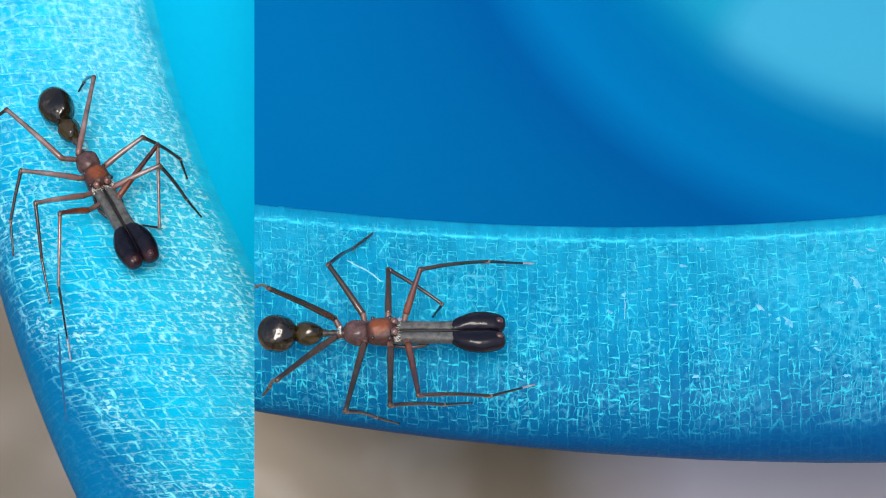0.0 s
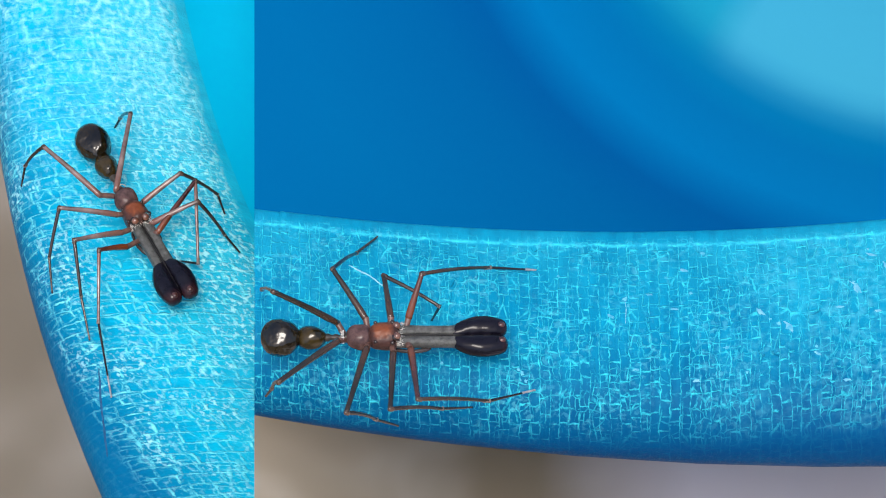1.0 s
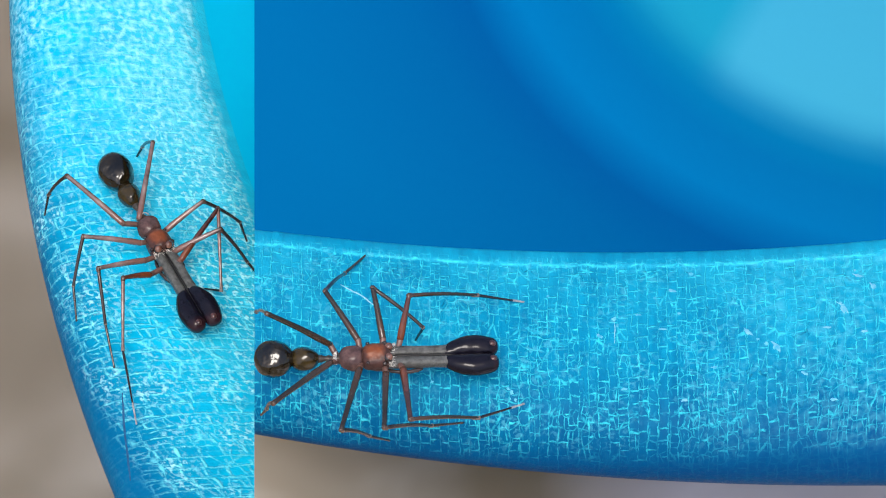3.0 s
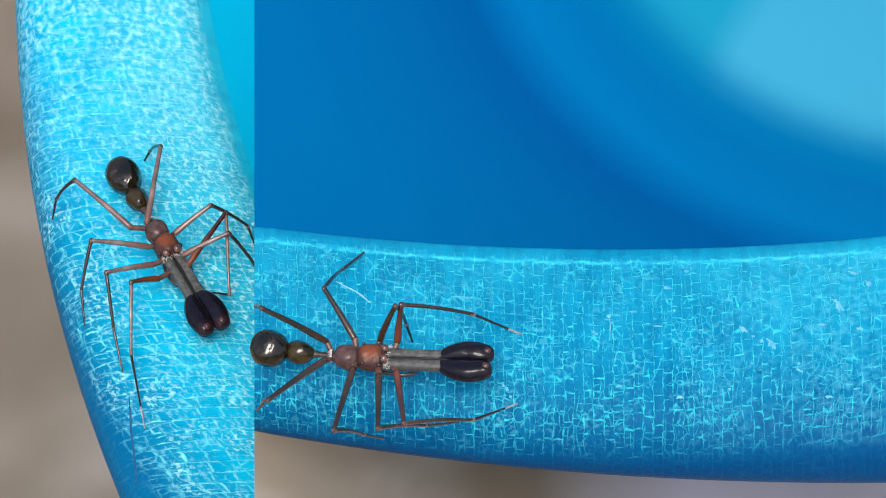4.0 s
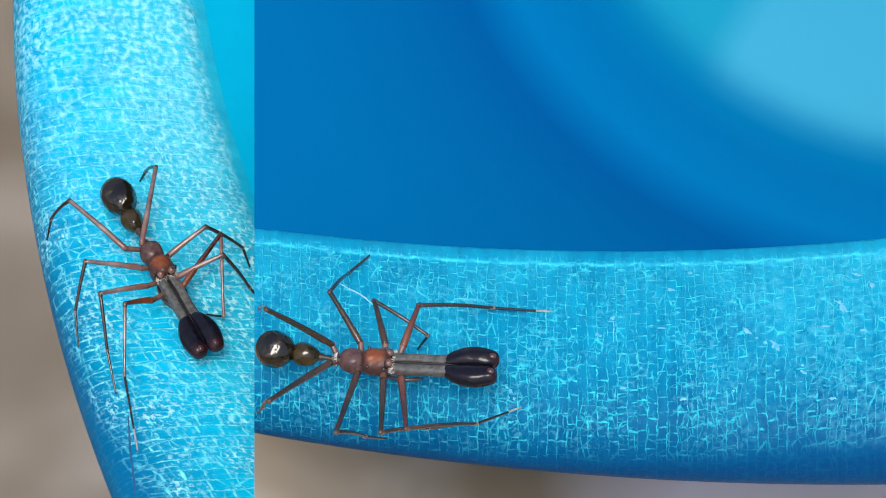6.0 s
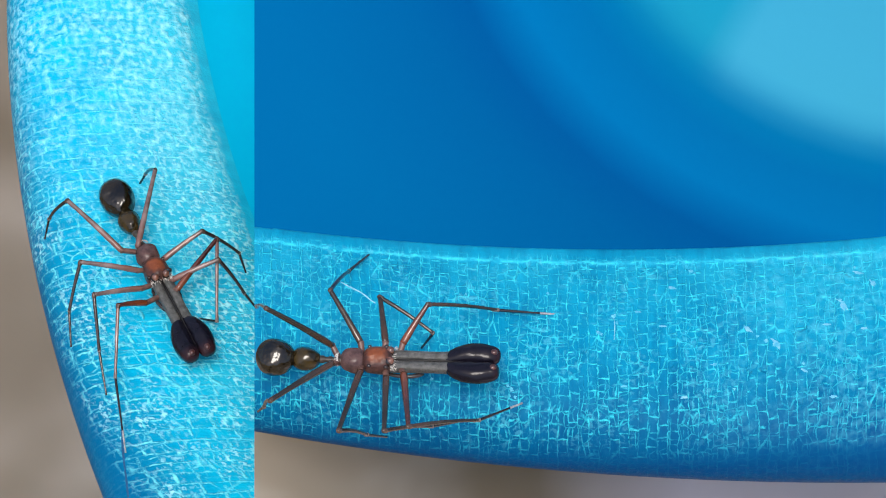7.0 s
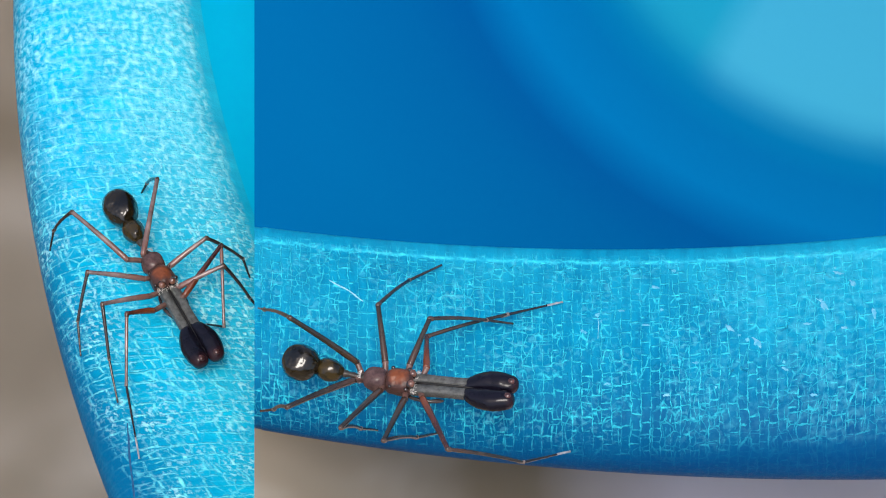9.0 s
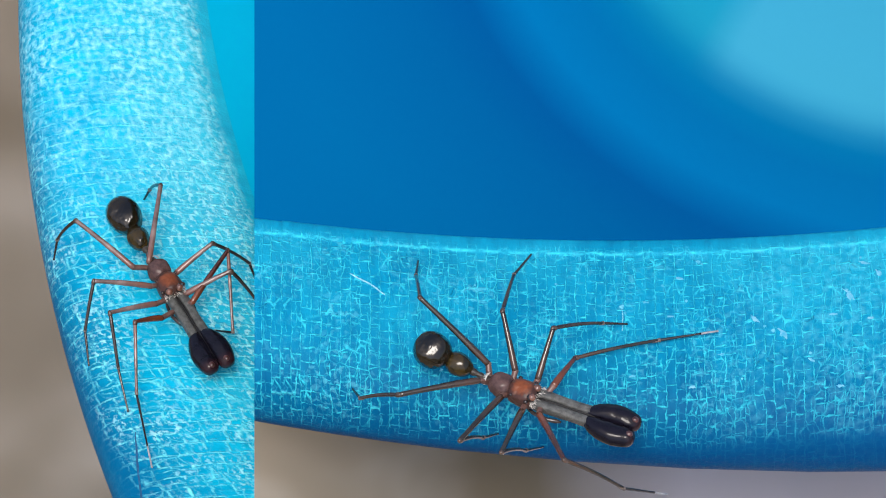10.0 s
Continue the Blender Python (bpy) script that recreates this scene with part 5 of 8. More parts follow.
    walk(walker_limbs["L2"][2], [
        (0, pose(0.003038, 0.001773, -0.000246, 0, 69.6, 146.8)),
        (0.25, pose(0.002975, 0.001798, -0.000236, 0, 70.6, 147.0)),
        (0.5, pose(0.002911, 0.001823, -0.000225, 0, 71.5, 147.3)),
        (0.75, pose(0.002848, 0.001848, -0.000214, 0, 72.5, 147.5)),
        (1, pose(0.002785, 0.001872, -0.000203, 0, 73.4, 147.7)),
        (1.25, pose(0.002724, 0.001896, -0.000193, 0, 74.3, 148.0)),
        (1.5, pose(0.002662, 0.001920, -0.000183, 0, 75.2, 148.4)),
        (1.75, pose(0.002602, 0.001943, -0.000172, 0, 76.0, 148.7)),
        (2, pose(0.002543, 0.001965, -0.000162, 0, 76.8, 149.2)),
        (2.25, pose(0.002485, 0.001987, -0.000152, 0, 77.5, 149.7)),
        (2.5, pose(0.002429, 0.002008, -0.000141, 0, 78.2, 150.3)),
        (2.75, pose(0.002457, 0.001963, -0.000199, 0, 74.3, 146.0)),
        (3, pose(0.002419, 0.001943, -0.000340, 0, 71.8, 141.1)),
        (3.25, pose(0.002247, 0.002028, -0.000489, 0, 75.4, 134.2)),
        (3.5, pose(0.001993, 0.002179, -0.000484, 0, 84.7, 99.1)),
        (3.75, pose(0.001770, 0.002268, -0.000356, 0, 83.2, 20.5)),
        (4, pose(0.001599, 0.002287, -0.000220, 0, 79.3, 14.1)),
        (4.25, pose(0.001576, 0.002272, -0.000202, 0, 70.6, -14.1)),
        (4.5, pose(0.001552, 0.002258, -0.000185, 0, 60.4, -24.1)),
        (4.75, pose(0.001471, 0.002292, -0.000128, 0, 60.7, -17.0)),
        (5, pose(0.001392, 0.002329, -0.000078, 0, 60.5, -10.0)),
        (5.25, pose(0.001928, 0.002165, -0.000307, 0, 87.2, 70.1)),
        (5.5, pose(0.002245, 0.002055, -0.000267, 0, 69.0, 158.7)),
        (5.75, pose(0.002318, 0.002038, -0.000274, 0, 69.0, 160.4)),
        (6, pose(0.002393, 0.002019, -0.000281, 0, 69.0, 162.1)),
        (6.25, pose(0.002470, 0.002000, -0.000289, 0, 68.9, 163.8)),
        (6.5, pose(0.002550, 0.001980, -0.000297, 0, 68.7, 165.4)),
        (6.75, pose(0.002630, 0.001959, -0.000306, 0, 68.4, 166.9)),
        (7, pose(0.002712, 0.001937, -0.000315, 0, 68.0, 168.3)),
        (7.25, pose(0.002401, 0.001995, -0.000073, 0, 79.7, 177.4)),
        (7.5, pose(0.002092, 0.002032, 0.000197, 0, 87.3, -75.5)),
        (7.75, pose(0.002776, 0.003676, -0.000230, 0, 52.8, 19.5)),
        (8, pose(0.003189, 0.005224, -0.000455, 0, 14.1, 22.0)),
        (8.2, pose(0.002187, 0.005359, -0.000997, 0, 4.8, 23.2)),
        (8.25, pose(0.002083, 0.005111, -0.000845, 0, 12.6, 22.0)),
        (8.5, pose(0.000785, 0.003298, 0.000338, 0, 68.2, 27.8)),
        (8.7, pose(0.003973, 0.004587, -0.000645, 0, 22.5, 4.2)),
        (8.75, pose(0.003927, 0.004591, -0.000586, 0, 24.1, 7.3)),
        (9, pose(0.003680, 0.004601, -0.000282, 0, 31.5, 24.9)),
        (9.2, pose(0.001792, 0.005389, -0.000507, 0, 21.5, 29.8)),
        (9.25, pose(0.001617, 0.005329, -0.000488, 0, 24.7, 31.0)),
        (9.5, pose(0.000693, 0.004972, -0.000345, 0, 41.5, 40.0)),
        (9.7, pose(0.002461, 0.005722, -0.000255, 0, 17.3, 32.4)),
        (9.75, pose(0.002349, 0.005691, -0.000211, 0, 19.7, 34.7)),
        (10, pose(0.001751, 0.005477, 0.000045, 0, 31.9, 49.3)),
    ])
    # left leg 3
    walk(walker_limbs["L3"][0], [
        (0, pose(-0.000804, 0.000894, 0.000250, 0, -14.5, 124.3)),
        (0.25, pose(-0.000804, 0.000894, 0.000250, 0, -14.2, 123.9)),
        (0.5, pose(-0.000804, 0.000894, 0.000250, 0, -13.9, 123.5)),
        (0.75, pose(-0.000804, 0.000894, 0.000250, 0, -13.6, 123.1)),
        (1, pose(-0.000804, 0.000894, 0.000250, 0, -13.2, 122.6)),
        (1.25, pose(-0.000804, 0.000894, 0.000250, 0, -12.9, 122.2)),
        (1.5, pose(-0.000804, 0.000894, 0.000250, 0, -12.6, 121.8)),
        (1.75, pose(-0.000804, 0.000894, 0.000250, 0, -12.3, 121.4)),
        (2, pose(-0.000804, 0.000894, 0.000250, 0, -11.9, 121.0)),
        (2.25, pose(-0.000804, 0.000894, 0.000250, 0, -11.6, 120.6)),
        (2.5, pose(-0.000804, 0.000894, 0.000250, 0, -11.3, 120.2)),
        (2.75, pose(-0.000804, 0.000894, 0.000250, 0, -12.0, 121.0)),
        (3, pose(-0.000804, 0.000894, 0.000250, 0, -12.7, 121.9)),
        (3.25, pose(-0.000804, 0.000894, 0.000250, 0, -13.4, 122.8)),
        (3.5, pose(-0.000804, 0.000894, 0.000250, 0, -14.2, 123.8)),
        (3.75, pose(-0.000804, 0.000894, 0.000250, 0, -14.9, 124.7)),
        (4, pose(-0.000804, 0.000894, 0.000250, 0, -15.6, 125.6)),
        (4.25, pose(-0.000804, 0.000894, 0.000250, 0, -15.7, 126.8)),
        (4.5, pose(-0.000804, 0.000894, 0.000250, 0, -15.8, 128.0)),
        (4.75, pose(-0.000804, 0.000894, 0.000250, 0, -15.6, 128.3)),
        (5, pose(-0.000804, 0.000894, 0.000250, 0, -15.5, 128.5)),
        (5.25, pose(-0.000804, 0.000894, 0.000250, 0, -15.1, 128.9)),
        (5.5, pose(-0.000804, 0.000894, 0.000250, 0, -14.8, 129.3)),
        (5.75, pose(-0.000804, 0.000894, 0.000250, 0, -15.3, 128.3)),
        (6, pose(-0.000804, 0.000894, 0.000250, 0, -15.8, 127.2)),
        (6.25, pose(-0.000804, 0.000894, 0.000250, 0, -16.3, 126.2)),
        (6.5, pose(-0.000804, 0.000894, 0.000250, 0, -16.7, 125.1)),
        (6.75, pose(-0.000804, 0.000894, 0.000250, 0, -17.2, 124.1)),
        (7, pose(-0.000804, 0.000894, 0.000250, 0, -17.7, 123.0)),
        (7.25, pose(-0.000804, 0.000894, 0.000250, 0, -18.2, 122.1)),
        (7.5, pose(-0.000804, 0.000894, 0.000250, 0, -18.7, 121.2)),
        (7.75, pose(-0.000804, 0.000894, 0.000250, 0, -16.9, 121.7)),
        (8, pose(-0.000804, 0.000894, 0.000250, 0, -15.1, 122.3)),
        (8.2, pose(-0.000804, 0.000894, 0.000250, 0, -47.7, -152.7)),
        (8.25, pose(-0.000804, 0.000894, 0.000250, 0, -52.8, -158.4)),
        (8.5, pose(-0.000804, 0.000894, 0.000250, 0, -68.3, 137.3)),
        (8.7, pose(-0.000804, 0.000894, 0.000250, 0, -10.1, 98.7)),
        (8.75, pose(-0.000804, 0.000894, 0.000250, 0, -11.3, 100.1)),
        (9, pose(-0.000804, 0.000894, 0.000250, 0, -17.1, 107.0)),
        (9.2, pose(-0.000804, 0.000894, 0.000250, 0, -23.4, 121.3)),
        (9.25, pose(-0.000804, 0.000894, 0.000250, 0, -22.5, 119.3)),
        (9.5, pose(-0.000804, 0.000894, 0.000250, 0, -17.6, 109.8)),
        (9.7, pose(-0.000804, 0.000894, 0.000250, 0, -25.7, 116.5)),
        (9.75, pose(-0.000804, 0.000894, 0.000250, 0, -26.4, 118.8)),
        (10, pose(-0.000804, 0.000894, 0.000250, 0, -29.4, 130.2)),
    ])
    walk(walker_limbs["L3"][1], [
        (0, pose(-0.002447, 0.003300, 0.001004, 0, 39.2, 64.9)),
        (0.25, pose(-0.002432, 0.003315, 0.000988, 0, 39.1, 64.9)),
        (0.5, pose(-0.002416, 0.003331, 0.000972, 0, 39.1, 64.9)),
        (0.75, pose(-0.002400, 0.003346, 0.000955, 0, 39.1, 64.9)),
        (1, pose(-0.002384, 0.003361, 0.000939, 0, 39.1, 64.9)),
        (1.25, pose(-0.002368, 0.003376, 0.000922, 0, 39.0, 64.9)),
        (1.5, pose(-0.002352, 0.003390, 0.000906, 0, 39.0, 64.9)),
        (1.75, pose(-0.002336, 0.003404, 0.000889, 0, 39.0, 65.0)),
        (2, pose(-0.002319, 0.003418, 0.000873, 0, 38.9, 65.0)),
        (2.25, pose(-0.002303, 0.003432, 0.000856, 0, 38.9, 65.0)),
        (2.5, pose(-0.002286, 0.003446, 0.000840, 0, 38.9, 65.1)),
        (2.75, pose(-0.002322, 0.003416, 0.000877, 0, 38.8, 66.9)),
        (3, pose(-0.002357, 0.003385, 0.000913, 0, 38.8, 68.8)),
        (3.25, pose(-0.002391, 0.003353, 0.000950, 0, 38.7, 70.6)),
        (3.5, pose(-0.002425, 0.003320, 0.000986, 0, 38.6, 72.5)),
        (3.75, pose(-0.002458, 0.003287, 0.001022, 0, 38.4, 74.4)),
        (4, pose(-0.002490, 0.003252, 0.001057, 0, 38.2, 76.3)),
        (4.25, pose(-0.002539, 0.003214, 0.001064, 0, 38.1, 75.7)),
        (4.5, pose(-0.002588, 0.003175, 0.001070, 0, 38.1, 75.1)),
        (4.75, pose(-0.002599, 0.003169, 0.001061, 0, 38.0, 76.0)),
        (5, pose(-0.002609, 0.003164, 0.001052, 0, 37.8, 76.9)),
        (5.25, pose(-0.002629, 0.003155, 0.001035, 0, 37.9, 77.8)),
        (5.5, pose(-0.002648, 0.003145, 0.001017, 0, 37.9, 78.7)),
        (5.75, pose(-0.002603, 0.003173, 0.001042, 0, 37.9, 77.8)),
        (6, pose(-0.002556, 0.003200, 0.001067, 0, 37.8, 76.9)),
        (6.25, pose(-0.002510, 0.003226, 0.001092, 0, 37.8, 76.1)),
        (6.5, pose(-0.002462, 0.003251, 0.001117, 0, 37.7, 75.2)),
        (6.75, pose(-0.002414, 0.003275, 0.001141, 0, 37.7, 74.4)),
        (7, pose(-0.002365, 0.003299, 0.001164, 0, 37.6, 73.6)),
        (7.25, pose(-0.002322, 0.003316, 0.001191, 0, 38.3, 72.3)),
        (7.5, pose(-0.002278, 0.003333, 0.001217, 0, 39.0, 70.9)),
        (7.75, pose(-0.002318, 0.003342, 0.001127, 0, 38.8, 72.9)),
        (8, pose(-0.002357, 0.003349, 0.001035, 0, 38.6, 75.0)),
        (8.2, pose(-0.002604, -0.000034, 0.002476, 0, 23.4, 62.1)),
        (8.25, pose(-0.002494, 0.000225, 0.002648, 0, 28.1, 60.1)),
        (8.5, pose(-0.001621, 0.001649, 0.003046, 0, 47.5, 52.0)),
        (8.7, pose(-0.001253, 0.003823, 0.000777, 0, 24.8, 55.3)),
        (8.75, pose(-0.001319, 0.003800, 0.000838, 0, 25.6, 57.5)),
        (9, pose(-0.001643, 0.003645, 0.001135, 0, 28.8, 69.7)),
        (9.2, pose(-0.002237, 0.003256, 0.001443, 0, 25.7, 86.2)),
        (9.25, pose(-0.002164, 0.003320, 0.001400, 0, 25.4, 84.5)),
        (9.5, pose(-0.001773, 0.003594, 0.001160, 0, 22.9, 77.0)),
        (9.7, pose(-0.002016, 0.003321, 0.001553, 0, 23.1, 90.3)),
        (9.75, pose(-0.002101, 0.003258, 0.001587, 0, 23.5, 92.7)),
        (10, pose(-0.002496, 0.002897, 0.001727, 0, 23.8, 105.7)),
    ])
    walk(walker_limbs["L3"][2], [
        (0, pose(-0.001297, 0.005750, -0.001201, 0, 27.5, 58.0)),
        (0.25, pose(-0.001282, 0.005767, -0.001216, 0, 27.1, 57.7)),
        (0.5, pose(-0.001266, 0.005783, -0.001232, 0, 26.6, 57.5)),
        (0.75, pose(-0.001250, 0.005800, -0.001247, 0, 26.2, 57.3)),
        (1, pose(-0.001234, 0.005816, -0.001262, 0, 25.8, 57.0)),
        (1.25, pose(-0.001218, 0.005832, -0.001277, 0, 25.4, 56.8)),
        (1.5, pose(-0.001203, 0.005848, -0.001292, 0, 24.9, 56.6)),
        (1.75, pose(-0.001187, 0.005864, -0.001307, 0, 24.5, 56.4)),
        (2, pose(-0.001172, 0.005880, -0.001322, 0, 24.1, 56.1)),
        (2.25, pose(-0.001156, 0.005896, -0.001336, 0, 23.7, 55.9)),
        (2.5, pose(-0.001141, 0.005912, -0.001351, 0, 23.3, 55.7)),
        (2.75, pose(-0.001255, 0.005918, -0.001313, 0, 23.9, 56.9)),
        (3, pose(-0.001371, 0.005922, -0.001274, 0, 24.6, 58.2)),
        (3.25, pose(-0.001487, 0.005924, -0.001233, 0, 25.3, 59.5)),
        (3.5, pose(-0.001604, 0.005924, -0.001191, 0, 26.0, 60.8)),
        (3.75, pose(-0.001721, 0.005923, -0.001147, 0, 26.6, 62.1)),
        (4, pose(-0.001838, 0.005919, -0.001101, 0, 27.3, 63.4)),
        (4.25, pose(-0.001860, 0.005875, -0.001093, 0, 27.7, 65.4)),
        (4.5, pose(-0.001882, 0.005831, -0.001084, 0, 28.1, 67.4)),
        (4.75, pose(-0.001933, 0.005840, -0.001087, 0, 27.7, 67.8)),
        (5, pose(-0.001984, 0.005850, -0.001089, 0, 27.3, 68.3)),
        (5.25, pose(-0.002046, 0.005849, -0.001109, 0, 26.7, 68.2)),
        (5.5, pose(-0.002109, 0.005848, -0.001127, 0, 26.1, 68.1)),
        (5.75, pose(-0.002021, 0.005867, -0.001101, 0, 26.7, 67.4)),
        (6, pose(-0.001933, 0.005886, -0.001075, 0, 27.4, 66.7)),
        (6.25, pose(-0.001846, 0.005904, -0.001048, 0, 28.0, 65.9)),
        (6.5, pose(-0.001758, 0.005921, -0.001021, 0, 28.7, 65.2)),
        (6.75, pose(-0.001671, 0.005938, -0.000993, 0, 29.4, 64.5)),
        (7, pose(-0.001584, 0.005954, -0.000964, 0, 30.0, 63.8)),
        (7.25, pose(-0.001487, 0.005926, -0.000973, 0, 29.7, 65.3)),
        (7.5, pose(-0.001391, 0.005898, -0.000981, 0, 29.3, 66.9)),
        (7.75, pose(-0.001520, 0.005943, -0.001063, 0, 26.8, 66.7)),
        (8, pose(-0.001651, 0.005986, -0.001142, 0, 24.3, 66.5)),
        (8.2, pose(-0.001103, 0.002797, 0.001088, 0, 42.4, 56.1)),
        (8.25, pose(-0.000961, 0.002895, 0.001001, 0, 40.8, 52.3)),
        (8.5, pose(-0.000168, 0.003509, 0.000473, 0, 31.7, 35.3)),
        (8.7, pose(0.000551, 0.006429, -0.000687, 0, 21.6, 45.8)),
        (8.75, pose(0.000371, 0.006456, -0.000672, 0, 21.5, 46.9)),
        (9, pose(-0.000582, 0.006514, -0.000548, 0, 21.1, 52.9)),
        (9.2, pose(-0.002028, 0.006395, -0.000071, 0, 27.6, 73.0)),
        (9.25, pose(-0.001863, 0.006460, -0.000097, 0, 26.7, 71.1)),
        (9.5, pose(-0.001049, 0.006728, -0.000197, 0, 22.2, 62.5)),
        (9.7, pose(-0.002030, 0.006532, 0.000181, 0, 20.7, 70.5)),
        (9.75, pose(-0.002253, 0.006457, 0.000196, 0, 21.8, 73.8)),
        (10, pose(-0.003359, 0.005974, 0.000319, 0, 26.2, 92.4)),
    ])
    # left leg 4
    walk(walker_limbs["L4"][0], [
        (0, pose(-0.002179, 0.000672, 0.000250, 0, -47.8, -169.3)),
        (0.25, pose(-0.002179, 0.000672, 0.000250, 0, -48.1, -169.4)),
        (0.5, pose(-0.002179, 0.000672, 0.000250, 0, -48.3, -169.5)),
        (0.75, pose(-0.002179, 0.000672, 0.000250, 0, -48.5, -169.7)),
        (1, pose(-0.002179, 0.000672, 0.000250, 0, -48.8, -169.8)),
        (1.25, pose(-0.002179, 0.000672, 0.000250, 0, -49.0, -169.9)),
        (1.5, pose(-0.002179, 0.000672, 0.000250, 0, -49.2, -170.0)),
        (1.75, pose(-0.002179, 0.000672, 0.000250, 0, -49.5, -170.1)),
        (2, pose(-0.002179, 0.000672, 0.000250, 0, -49.7, -170.2)),
        (2.25, pose(-0.002179, 0.000672, 0.000250, 0, -49.9, -170.4)),
        (2.5, pose(-0.002179, 0.000672, 0.000250, 0, -50.2, -170.5)),
        (2.75, pose(-0.002179, 0.000672, 0.000250, 0, -49.8, -170.1)),
        (3, pose(-0.002179, 0.000672, 0.000250, 0, -49.4, -169.8)),
        (3.25, pose(-0.002179, 0.000672, 0.000250, 0, -49.0, -169.5)),
        (3.5, pose(-0.002179, 0.000672, 0.000250, 0, -48.7, -169.2)),
        (3.75, pose(-0.002179, 0.000672, 0.000250, 0, -48.3, -168.8)),
        (4, pose(-0.002179, 0.000672, 0.000250, 0, -47.9, -168.5)),
        (4.25, pose(-0.002179, 0.000672, 0.000250, 0, -49.0, -165.8)),
        (4.5, pose(-0.002179, 0.000672, 0.000250, 0, -50.0, -162.9)),
        (4.75, pose(-0.002179, 0.000672, 0.000250, 0, -49.8, -163.8)),
        (5, pose(-0.002179, 0.000672, 0.000250, 0, -49.5, -164.7)),
        (5.25, pose(-0.002179, 0.000672, 0.000250, 0, -48.5, -165.6)),
        (5.5, pose(-0.002179, 0.000672, 0.000250, 0, -47.4, -166.5)),
        (5.75, pose(-0.002179, 0.000672, 0.000250, 0, -47.5, -167.9)),
        (6, pose(-0.002179, 0.000672, 0.000250, 0, -47.6, -169.3)),
        (6.25, pose(-0.002179, 0.000672, 0.000250, 0, -47.6, -170.7)),
        (6.5, pose(-0.002179, 0.000672, 0.000250, 0, -47.6, -172.1)),
        (6.75, pose(-0.002179, 0.000672, 0.000250, 0, -47.6, -173.5)),
        (7, pose(-0.002179, 0.000672, 0.000250, 0, -47.6, -174.9)),
        (7.25, pose(-0.002179, 0.000672, 0.000250, 0, -49.3, -174.0)),
        (7.5, pose(-0.002179, 0.000672, 0.000250, 0, -50.9, -173.1)),
        (7.75, pose(-0.002179, 0.000672, 0.000250, 0, -51.9, -172.4)),
        (8, pose(-0.002179, 0.000672, 0.000250, 0, -53.0, -171.7)),
        (8.2, pose(-0.002179, 0.000672, 0.000250, 0, -46.7, -175.8)),
        (8.25, pose(-0.002179, 0.000672, 0.000250, 0, -46.9, -176.0)),
        (8.5, pose(-0.002179, 0.000672, 0.000250, 0, -47.6, -176.7)),
        (8.7, pose(-0.002179, 0.000672, 0.000250, 0, -47.1, -177.9)),
        (8.75, pose(-0.002179, 0.000672, 0.000250, 0, -46.8, -177.8)),
        (9, pose(-0.002179, 0.000672, 0.000250, 0, -45.2, -177.3)),
        (9.2, pose(-0.002179, 0.000672, 0.000250, 0, -19.5, 161.9)),
        (9.25, pose(-0.002179, 0.000672, 0.000250, 0, -18.9, 162.5)),
        (9.5, pose(-0.002179, 0.000672, 0.000250, 0, -16.2, 165.4)),
        (9.7, pose(-0.002179, 0.000672, 0.000250, 0, -8.7, 159.8)),
        (9.75, pose(-0.002179, 0.000672, 0.000250, 0, -11.9, 161.4)),
        (10, pose(-0.002179, 0.000672, 0.000250, 0, -27.9, 170.2)),
    ])
